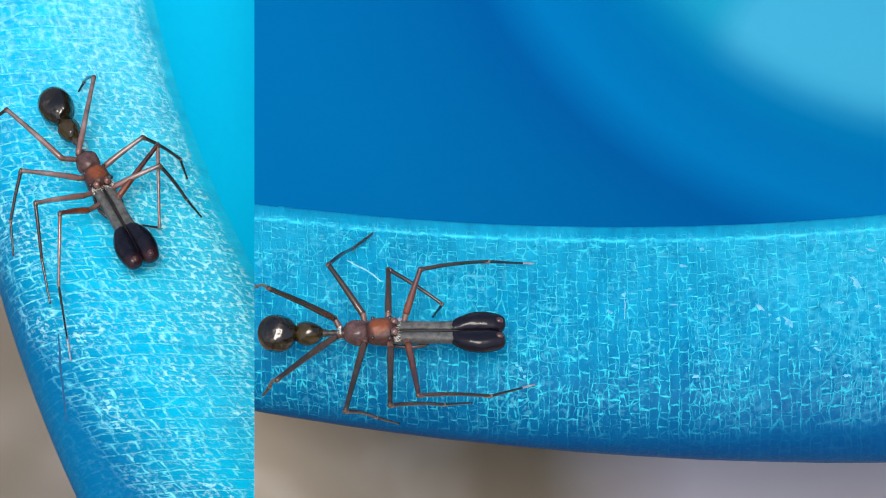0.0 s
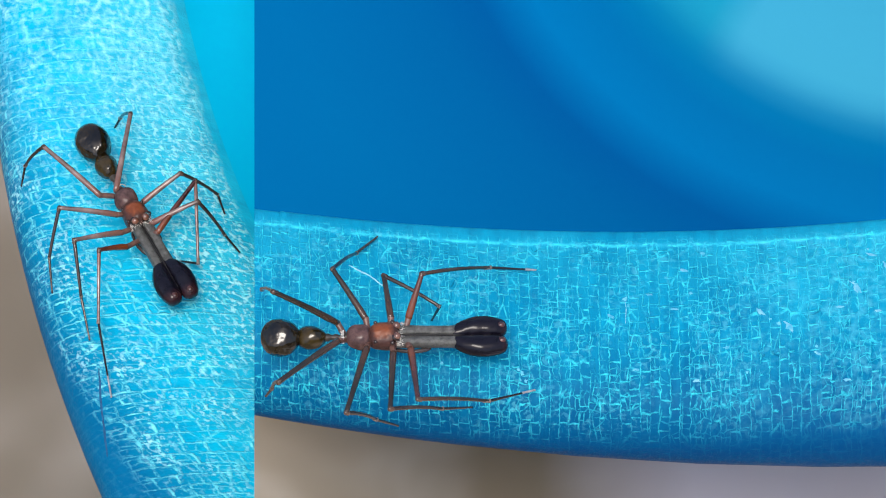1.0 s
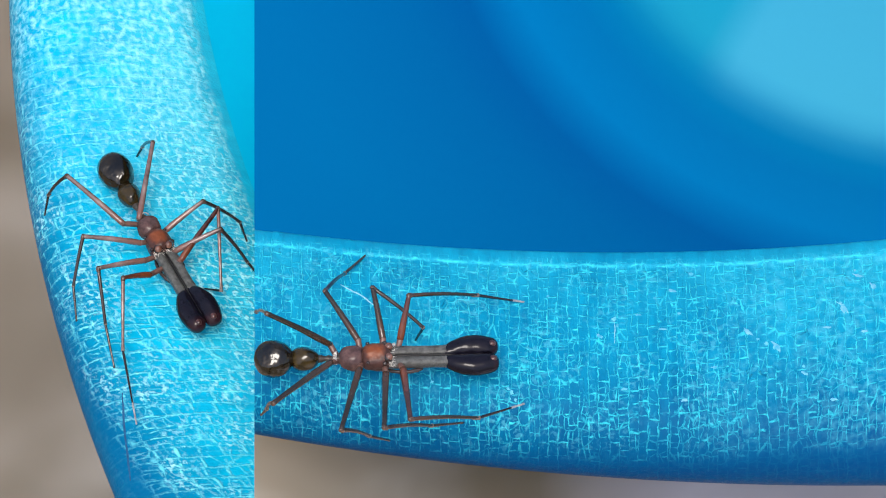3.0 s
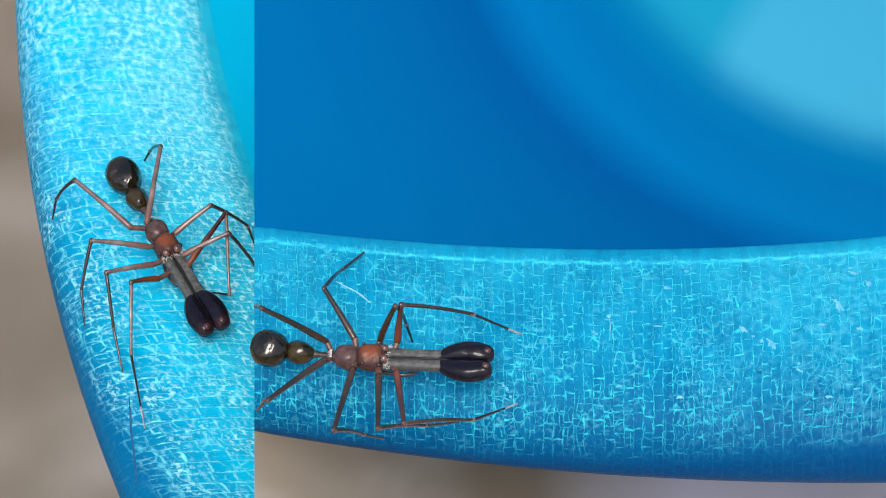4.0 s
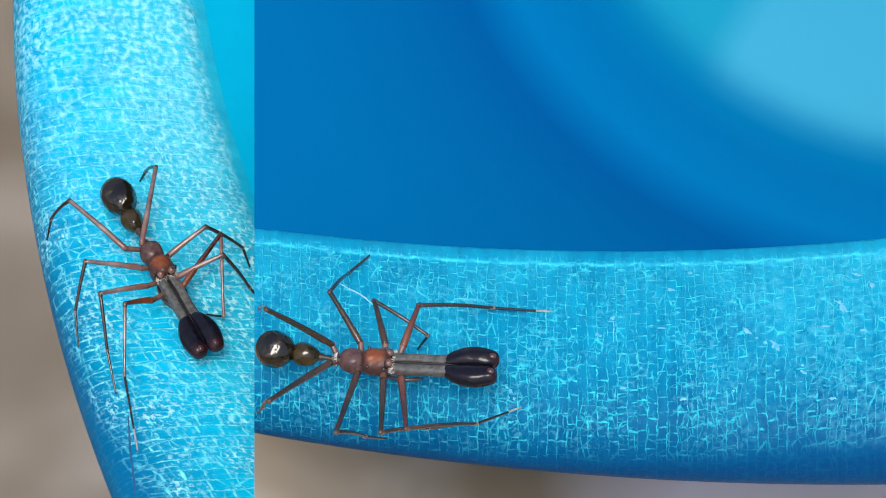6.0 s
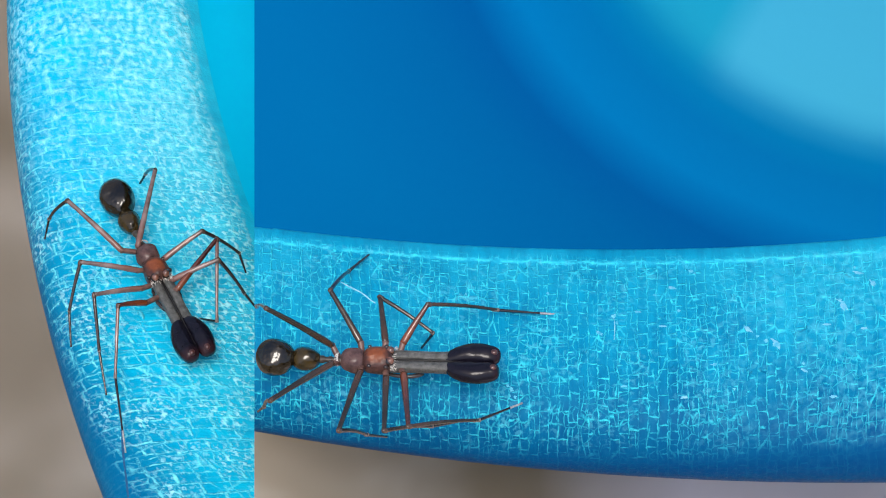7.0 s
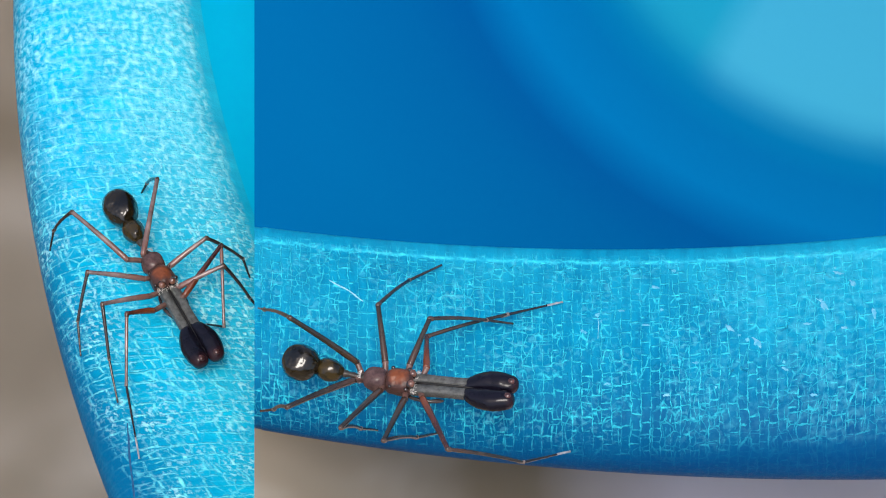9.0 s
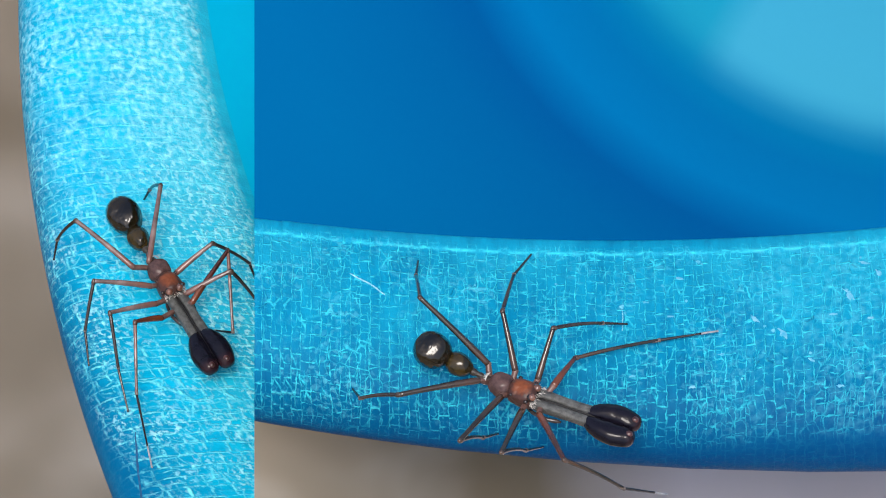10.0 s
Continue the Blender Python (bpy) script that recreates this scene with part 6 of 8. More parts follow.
    walk(walker_limbs["L4"][1], [
        (0, pose(-0.005271, 0.000089, 0.003723, 0, 52.9, 105.3)),
        (0.25, pose(-0.005258, 0.000097, 0.003736, 0, 52.9, 105.1)),
        (0.5, pose(-0.005245, 0.000106, 0.003749, 0, 52.9, 104.8)),
        (0.75, pose(-0.005233, 0.000115, 0.003761, 0, 52.9, 104.6)),
        (1, pose(-0.005220, 0.000123, 0.003774, 0, 52.9, 104.4)),
        (1.25, pose(-0.005207, 0.000132, 0.003786, 0, 52.9, 104.2)),
        (1.5, pose(-0.005193, 0.000141, 0.003799, 0, 53.0, 103.9)),
        (1.75, pose(-0.005180, 0.000149, 0.003811, 0, 53.0, 103.7)),
        (2, pose(-0.005167, 0.000158, 0.003823, 0, 53.0, 103.5)),
        (2.25, pose(-0.005154, 0.000167, 0.003836, 0, 53.0, 103.3)),
        (2.5, pose(-0.005141, 0.000175, 0.003848, 0, 53.0, 103.1)),
        (2.75, pose(-0.005161, 0.000154, 0.003828, 0, 53.1, 103.0)),
        (3, pose(-0.005181, 0.000132, 0.003808, 0, 53.3, 102.9)),
        (3.25, pose(-0.005200, 0.000111, 0.003788, 0, 53.4, 102.8)),
        (3.5, pose(-0.005220, 0.000089, 0.003768, 0, 53.6, 102.7)),
        (3.75, pose(-0.005240, 0.000068, 0.003747, 0, 53.7, 102.6)),
        (4, pose(-0.005259, 0.000046, 0.003727, 0, 53.9, 102.5)),
        (4.25, pose(-0.005159, -0.000085, 0.003787, 0, 53.7, 104.2)),
        (4.5, pose(-0.005056, -0.000215, 0.003842, 0, 53.5, 106.1)),
        (4.75, pose(-0.005085, -0.000172, 0.003829, 0, 53.7, 105.5)),
        (5, pose(-0.005114, -0.000129, 0.003815, 0, 53.9, 105.0)),
        (5.25, pose(-0.005188, -0.000099, 0.003759, 0, 54.3, 105.2)),
        (5.5, pose(-0.005262, -0.000069, 0.003701, 0, 54.7, 105.6)),
        (5.75, pose(-0.005274, 0.000007, 0.003705, 0, 54.5, 105.4)),
        (6, pose(-0.005286, 0.000084, 0.003709, 0, 54.3, 105.3)),
        (6.25, pose(-0.005297, 0.000160, 0.003711, 0, 54.1, 105.2)),
        (6.5, pose(-0.005307, 0.000237, 0.003713, 0, 53.9, 105.2)),
        (6.75, pose(-0.005316, 0.000314, 0.003713, 0, 53.7, 105.2)),
        (7, pose(-0.005324, 0.000392, 0.003713, 0, 53.4, 105.1)),
        (7.25, pose(-0.005220, 0.000353, 0.003802, 0, 53.3, 105.0)),
        (7.5, pose(-0.005112, 0.000315, 0.003887, 0, 53.1, 105.0)),
        (7.75, pose(-0.005043, 0.000288, 0.003939, 0, 54.1, 102.4)),
        (8, pose(-0.004973, 0.000262, 0.003990, 0, 55.1, 99.7)),
        (8.2, pose(-0.005382, 0.000437, 0.003663, 0, 51.4, 108.5)),
        (8.25, pose(-0.005374, 0.000445, 0.003671, 0, 51.2, 108.7)),
        (8.5, pose(-0.005331, 0.000490, 0.003713, 0, 50.5, 109.6)),
        (8.7, pose(-0.005369, 0.000552, 0.003681, 0, 50.2, 112.5)),
        (8.75, pose(-0.005387, 0.000547, 0.003664, 0, 49.6, 115.4)),
        (9, pose(-0.005475, 0.000519, 0.003578, 0, 45.5, 128.5)),
        (9.2, pose(-0.006380, 0.002042, 0.001812, 0, 33.9, 120.4)),
        (9.25, pose(-0.006408, 0.002003, 0.001769, 0, 33.6, 124.3)),
        (9.5, pose(-0.006534, 0.001808, 0.001556, 0, 30.3, 143.4)),
        (9.7, pose(-0.006528, 0.002267, 0.000958, 0, 18.7, 159.4)),
        (9.75, pose(-0.006526, 0.002133, 0.001214, 0, 23.1, 154.0)),
        (10, pose(-0.006261, 0.001377, 0.002442, 0, 39.2, 120.3)),
    ])
    walk(walker_limbs["L4"][2], [
        (0, pose(-0.005899, 0.002384, 0.000582, 0, 55.8, 94.2)),
        (0.25, pose(-0.005877, 0.002394, 0.000594, 0, 55.9, 94.2)),
        (0.5, pose(-0.005855, 0.002404, 0.000606, 0, 55.9, 94.1)),
        (0.75, pose(-0.005832, 0.002415, 0.000617, 0, 56.0, 94.0)),
        (1, pose(-0.005810, 0.002425, 0.000629, 0, 56.0, 94.0)),
        (1.25, pose(-0.005788, 0.002435, 0.000641, 0, 56.0, 93.9)),
        (1.5, pose(-0.005766, 0.002445, 0.000653, 0, 56.1, 93.9)),
        (1.75, pose(-0.005743, 0.002455, 0.000665, 0, 56.1, 93.8)),
        (2, pose(-0.005721, 0.002465, 0.000677, 0, 56.2, 93.8)),
        (2.25, pose(-0.005699, 0.002476, 0.000689, 0, 56.2, 93.7)),
        (2.5, pose(-0.005677, 0.002486, 0.000700, 0, 56.2, 93.6)),
        (2.75, pose(-0.005691, 0.002457, 0.000675, 0, 56.1, 94.3)),
        (3, pose(-0.005705, 0.002429, 0.000649, 0, 56.0, 95.0)),
        (3.25, pose(-0.005719, 0.002401, 0.000623, 0, 55.8, 95.6)),
        (3.5, pose(-0.005733, 0.002372, 0.000596, 0, 55.7, 96.3)),
        (3.75, pose(-0.005747, 0.002344, 0.000570, 0, 55.6, 96.9)),
        (4, pose(-0.005761, 0.002316, 0.000544, 0, 55.4, 97.5)),
        (4.25, pose(-0.005732, 0.002175, 0.000609, 0, 55.7, 98.5)),
        (4.5, pose(-0.005704, 0.002035, 0.000672, 0, 55.9, 99.5)),
        (4.75, pose(-0.005709, 0.002076, 0.000652, 0, 55.7, 99.5)),
        (5, pose(-0.005714, 0.002116, 0.000631, 0, 55.5, 99.6)),
        (5.25, pose(-0.005793, 0.002119, 0.000558, 0, 55.2, 102.1)),
        (5.5, pose(-0.005872, 0.002123, 0.000484, 0, 54.9, 104.5)),
        (5.75, pose(-0.005883, 0.002212, 0.000496, 0, 55.0, 103.4)),
        (6, pose(-0.005894, 0.002301, 0.000507, 0, 55.1, 102.2)),
        (6.25, pose(-0.005905, 0.002390, 0.000518, 0, 55.1, 101.0)),
        (6.5, pose(-0.005916, 0.002479, 0.000529, 0, 55.2, 99.9)),
        (6.75, pose(-0.005927, 0.002569, 0.000539, 0, 55.3, 98.7)),
        (7, pose(-0.005938, 0.002659, 0.000548, 0, 55.3, 97.5)),
        (7.25, pose(-0.005832, 0.002630, 0.000644, 0, 55.5, 98.8)),
        (7.5, pose(-0.005726, 0.002602, 0.000737, 0, 55.7, 100.1)),
        (7.75, pose(-0.005540, 0.002545, 0.000746, 0, 55.9, 97.5)),
        (8, pose(-0.005353, 0.002485, 0.000758, 0, 56.0, 94.8)),
        (8.2, pose(-0.006163, 0.002771, 0.000585, 0, 55.0, 97.6)),
        (8.25, pose(-0.006165, 0.002784, 0.000599, 0, 55.0, 97.8)),
        (8.5, pose(-0.006171, 0.002850, 0.000671, 0, 55.0, 99.3)),
        (8.7, pose(-0.006335, 0.002881, 0.000652, 0, 54.3, 102.9)),
        (8.75, pose(-0.006481, 0.002854, 0.000662, 0, 54.1, 105.2)),
        (9, pose(-0.007194, 0.002680, 0.000766, 0, 51.9, 116.3)),
        (9.2, pose(-0.008034, 0.004864, -0.000386, 0, 38.2, 122.2)),
        (9.25, pose(-0.008256, 0.004716, -0.000412, 0, 38.4, 125.0)),
        (9.5, pose(-0.009266, 0.003839, -0.000430, 0, 38.2, 139.1)),
        (9.7, pose(-0.010022, 0.003582, -0.000308, 0, 28.6, 153.4)),
        (9.75, pose(-0.009786, 0.003721, -0.000330, 0, 30.6, 146.4)),
        (10, pose(-0.007799, 0.004014, -0.000050, 0, 32.2, 112.8)),
    ])
    # right leg 1
    walk(walker_limbs["R1"][0], [
        (0, pose(0.001352, -0.000882, 0.000250, 0, -16.9, -82.8)),
        (0.25, pose(0.001352, -0.000882, 0.000250, 0, -17.0, -83.4)),
        (0.5, pose(0.001352, -0.000882, 0.000250, 0, -17.1, -83.9)),
        (0.75, pose(0.001352, -0.000882, 0.000250, 0, -17.2, -84.5)),
        (1, pose(0.001352, -0.000882, 0.000250, 0, -17.3, -85.1)),
        (1.25, pose(0.001352, -0.000882, 0.000250, 0, -17.4, -85.7)),
        (1.5, pose(0.001352, -0.000882, 0.000250, 0, -17.5, -86.2)),
        (1.75, pose(0.001352, -0.000882, 0.000250, 0, -17.6, -86.8)),
        (2, pose(0.001352, -0.000882, 0.000250, 0, -17.7, -87.4)),
        (2.25, pose(0.001352, -0.000882, 0.000250, 0, -17.7, -88.0)),
        (2.5, pose(0.001352, -0.000882, 0.000250, 0, -17.8, -88.6)),
        (2.75, pose(0.001352, -0.000882, 0.000250, 0, -17.6, -87.1)),
        (3, pose(0.001352, -0.000882, 0.000250, 0, -17.3, -85.7)),
        (3.25, pose(0.001352, -0.000882, 0.000250, 0, -17.1, -84.3)),
        (3.5, pose(0.001352, -0.000882, 0.000250, 0, -16.8, -82.8)),
        (3.75, pose(0.001352, -0.000882, 0.000250, 0, -16.5, -81.4)),
        (4, pose(0.001352, -0.000882, 0.000250, 0, -16.2, -80.0)),
        (4.25, pose(0.001352, -0.000882, 0.000250, 0, -16.1, -79.1)),
        (4.5, pose(0.001352, -0.000882, 0.000250, 0, -16.1, -78.3)),
        (4.75, pose(0.001352, -0.000882, 0.000250, 0, -16.6, -78.4)),
        (5, pose(0.001352, -0.000882, 0.000250, 0, -17.2, -78.4)),
        (5.25, pose(0.001352, -0.000882, 0.000250, 0, -16.7, -78.3)),
        (5.5, pose(0.001352, -0.000882, 0.000250, 0, -16.2, -78.2)),
        (5.75, pose(0.001352, -0.000882, 0.000250, 0, -16.0, -79.2)),
        (6, pose(0.001352, -0.000882, 0.000250, 0, -15.8, -80.2)),
        (6.25, pose(0.001352, -0.000882, 0.000250, 0, -15.6, -81.3)),
        (6.5, pose(0.001352, -0.000882, 0.000250, 0, -15.4, -82.3)),
        (6.75, pose(0.001352, -0.000882, 0.000250, 0, -15.1, -83.3)),
        (7, pose(0.001352, -0.000882, 0.000250, 0, -14.9, -84.3)),
        (7.25, pose(0.001352, -0.000882, 0.000250, 0, -15.0, -85.0)),
        (7.5, pose(0.001352, -0.000882, 0.000250, 0, -15.1, -85.6)),
        (7.75, pose(0.001352, -0.000882, 0.000250, 0, -23.9, -90.0)),
        (8, pose(0.001352, -0.000882, 0.000250, 0, -30.7, -93.8)),
        (8.2, pose(0.001352, -0.000882, 0.000250, 0, -21.6, -65.9)),
        (8.25, pose(0.001352, -0.000882, 0.000250, 0, -22.5, -67.7)),
        (8.4, pose(0.001352, -0.000882, 0.000250, 0, -9.0, -72.7)),
        (8.5, pose(0.001352, -0.000882, 0.000250, 0, -12.9, -72.3)),
        (8.6, pose(0.001352, -0.000882, 0.000250, 0, -10.4, -66.5)),
        (8.8, pose(0.001352, -0.000882, 0.000250, 0, -21.3, -84.2)),
        (9, pose(0.001352, -0.000882, 0.000250, 0, -12.3, -60.9)),
        (9.2, pose(0.001352, -0.000882, 0.000250, 0, -12.7, -56.5)),
        (9.25, pose(0.001352, -0.000882, 0.000250, 0, -12.9, -57.7)),
        (9.5, pose(0.001352, -0.000882, 0.000250, 0, -13.9, -63.8)),
        (9.7, pose(0.001352, -0.000882, 0.000250, 0, -27.2, -70.6)),
        (9.75, pose(0.001352, -0.000882, 0.000250, 0, -26.1, -66.4)),
        (10, pose(0.001352, -0.000882, 0.000250, 0, -18.5, -44.9)),
    ])
    walk(walker_limbs["R1"][1], [
        (0, pose(0.001819, -0.004581, 0.001384, 0, 29.7, 20.8)),
        (0.25, pose(0.001782, -0.004583, 0.001390, 0, 29.9, 20.8)),
        (0.5, pose(0.001744, -0.004585, 0.001396, 0, 30.2, 20.8)),
        (0.75, pose(0.001707, -0.004587, 0.001402, 0, 30.4, 20.8)),
        (1, pose(0.001670, -0.004589, 0.001409, 0, 30.6, 20.8)),
        (1.25, pose(0.001632, -0.004590, 0.001415, 0, 30.9, 20.7)),
        (1.5, pose(0.001595, -0.004591, 0.001420, 0, 31.1, 20.7)),
        (1.75, pose(0.001558, -0.004591, 0.001426, 0, 31.3, 20.7)),
        (2, pose(0.001520, -0.004591, 0.001432, 0, 31.5, 20.6)),
        (2.25, pose(0.001483, -0.004591, 0.001437, 0, 31.8, 20.6)),
        (2.5, pose(0.001445, -0.004590, 0.001443, 0, 32.0, 20.5)),
        (2.75, pose(0.001538, -0.004592, 0.001427, 0, 31.6, 22.1)),
        (3, pose(0.001632, -0.004591, 0.001411, 0, 31.2, 23.6)),
        (3.25, pose(0.001725, -0.004588, 0.001393, 0, 30.8, 25.1)),
        (3.5, pose(0.001818, -0.004583, 0.001375, 0, 30.4, 26.6)),
        (3.75, pose(0.001911, -0.004576, 0.001357, 0, 29.9, 28.0)),
        (4, pose(0.002003, -0.004566, 0.001338, 0, 29.4, 29.3)),
        (4.25, pose(0.002057, -0.004558, 0.001333, 0, 29.4, 30.0)),
        (4.5, pose(0.002112, -0.004549, 0.001328, 0, 29.4, 30.6)),
        (4.75, pose(0.002104, -0.004539, 0.001363, 0, 28.7, 31.0)),
        (5, pose(0.002097, -0.004530, 0.001399, 0, 27.9, 31.4)),
        (5.25, pose(0.002108, -0.004537, 0.001369, 0, 28.1, 32.0)),
        (5.5, pose(0.002119, -0.004543, 0.001340, 0, 28.2, 32.6)),
        (5.75, pose(0.002053, -0.004561, 0.001326, 0, 28.0, 31.8)),
        (6, pose(0.001988, -0.004577, 0.001312, 0, 27.8, 31.0)),
        (6.25, pose(0.001922, -0.004592, 0.001297, 0, 27.6, 30.2)),
        (6.5, pose(0.001855, -0.004605, 0.001282, 0, 27.4, 29.4)),
        (6.75, pose(0.001789, -0.004618, 0.001267, 0, 27.1, 28.6)),
        (7, pose(0.001723, -0.004629, 0.001252, 0, 26.9, 27.7)),
        (7.25, pose(0.001682, -0.004631, 0.001259, 0, 28.1, 27.5)),
        (7.5, pose(0.001641, -0.004632, 0.001267, 0, 29.3, 27.3)),
        (7.75, pose(0.001353, -0.004445, 0.001828, 0, 43.4, 23.4)),
        (8, pose(0.001129, -0.004226, 0.002237, 0, 59.3, 15.2)),
        (8.2, pose(0.002831, -0.004190, 0.001683, 0, 52.7, 17.6)),
        (8.25, pose(0.002719, -0.004212, 0.001741, 0, 54.8, 17.9)),
        (8.4, pose(0.002498, -0.004560, 0.000859, 0, 13.7, -19.7)),
        (8.5, pose(0.002508, -0.004504, 0.001119, 0, 25.3, -18.0)),
        (8.6, pose(0.002879, -0.004401, 0.000952, 0, 24.1, 8.1)),
        (8.8, pose(0.001721, -0.004498, 0.001664, 0, 33.0, -19.2)),
        (9, pose(0.003201, -0.004210, 0.001080, 0, 27.9, 18.0)),
        (9.2, pose(0.003452, -0.004051, 0.001105, 0, 27.4, 32.4)),
        (9.25, pose(0.003382, -0.004092, 0.001120, 0, 28.3, 32.6)),
        (9.5, pose(0.003024, -0.004275, 0.001185, 0, 33.2, 33.3)),
        (9.7, pose(0.002501, -0.004151, 0.002031, 0, 74.8, 2.1)),
        (9.75, pose(0.002755, -0.004087, 0.001966, 0, 70.4, 15.7)),
        (10, pose(0.003969, -0.003491, 0.001484, 0, 45.9, 33.1)),
    ])
    walk(walker_limbs["R1"][2], [
        (0, pose(0.005259, -0.003272, -0.000717, 0, 28.5, 36.6)),
        (0.25, pose(0.005214, -0.003278, -0.000725, 0, 28.1, 36.0)),
        (0.5, pose(0.005169, -0.003284, -0.000734, 0, 27.7, 35.4)),
        (0.75, pose(0.005124, -0.003290, -0.000742, 0, 27.3, 34.9)),
        (1, pose(0.005080, -0.003296, -0.000750, 0, 27.0, 34.3)),
        (1.25, pose(0.005035, -0.003302, -0.000759, 0, 26.6, 33.8)),
        (1.5, pose(0.004990, -0.003308, -0.000767, 0, 26.2, 33.2)),
        (1.75, pose(0.004946, -0.003314, -0.000776, 0, 25.8, 32.7)),
        (2, pose(0.004901, -0.003320, -0.000784, 0, 25.4, 32.1)),
        (2.25, pose(0.004857, -0.003325, -0.000793, 0, 25.0, 31.6)),
        (2.5, pose(0.004812, -0.003331, -0.000801, 0, 24.6, 31.1)),
        (2.75, pose(0.004883, -0.003234, -0.000794, 0, 24.5, 33.1)),
        (3, pose(0.004952, -0.003138, -0.000785, 0, 24.4, 35.2)),
        (3.25, pose(0.005020, -0.003042, -0.000776, 0, 24.3, 37.3)),
        (3.5, pose(0.005088, -0.002947, -0.000767, 0, 24.1, 39.4)),
        (3.75, pose(0.005154, -0.002852, -0.000757, 0, 23.9, 41.4)),
        (4, pose(0.005220, -0.002758, -0.000746, 0, 23.7, 43.4)),
        (4.25, pose(0.005253, -0.002712, -0.000751, 0, 23.7, 44.1)),
        (4.5, pose(0.005287, -0.002667, -0.000755, 0, 23.7, 44.8)),
        (4.75, pose(0.005290, -0.002623, -0.000671, 0, 24.0, 44.8)),
        (5, pose(0.005293, -0.002578, -0.000586, 0, 24.4, 44.8)),
        (5.25, pose(0.005280, -0.002555, -0.000624, 0, 23.8, 45.5)),
        (5.5, pose(0.005266, -0.002532, -0.000662, 0, 23.2, 46.2)),
        (5.75, pose(0.005233, -0.002588, -0.000663, 0, 23.3, 45.6)),
        (6, pose(0.005201, -0.002645, -0.000664, 0, 23.5, 45.0)),
        (6.25, pose(0.005168, -0.002701, -0.000664, 0, 23.6, 44.4)),
        (6.5, pose(0.005135, -0.002758, -0.000665, 0, 23.7, 43.8)),
        (6.75, pose(0.005101, -0.002815, -0.000666, 0, 23.9, 43.2)),
        (7, pose(0.005068, -0.002872, -0.000666, 0, 24.0, 42.6)),
        (7.25, pose(0.004997, -0.002905, -0.000737, 0, 22.6, 41.3)),
        (7.5, pose(0.004925, -0.002939, -0.000807, 0, 21.2, 40.0)),
        (7.75, pose(0.004177, -0.003223, -0.001086, 0, 32.0, 27.2)),
        (8, pose(0.003218, -0.003659, -0.001406, 0, 39.8, 7.5)),
        (8.2, pose(0.005279, -0.003411, -0.001688, 0, 35.4, 12.0)),
        (8.25, pose(0.005044, -0.003460, -0.001721, 0, 37.9, 14.2)),
        (8.4, pose(0.006377, -0.005946, -0.000146, 0, 10.2, -19.5)),
        (8.5, pose(0.006154, -0.005691, -0.000689, 0, 13.3, -24.1)),
        (8.6, pose(0.006712, -0.003857, -0.000777, 0, 37.1, 39.6)),
        (8.8, pose(0.005079, -0.005665, -0.000646, 0, 17.1, -26.8)),
        (9, pose(0.006762, -0.003050, -0.000904, 0, 25.0, 42.3)),
        (9.2, pose(0.006630, -0.002035, -0.000843, 0, 23.3, 58.4)),
        (9.25, pose(0.006525, -0.002082, -0.000890, 0, 23.2, 59.9)),
        (9.5, pose(0.005987, -0.002326, -0.001134, 0, 22.4, 67.8)),
        (9.7, pose(0.003611, -0.004110, -0.002059, 0, 55.0, 68.1)),
        (9.75, pose(0.004124, -0.003702, -0.002026, 0, 52.5, 64.5)),
        (10, pose(0.006442, -0.001882, -0.001557, 0, 39.4, 49.3)),
    ])
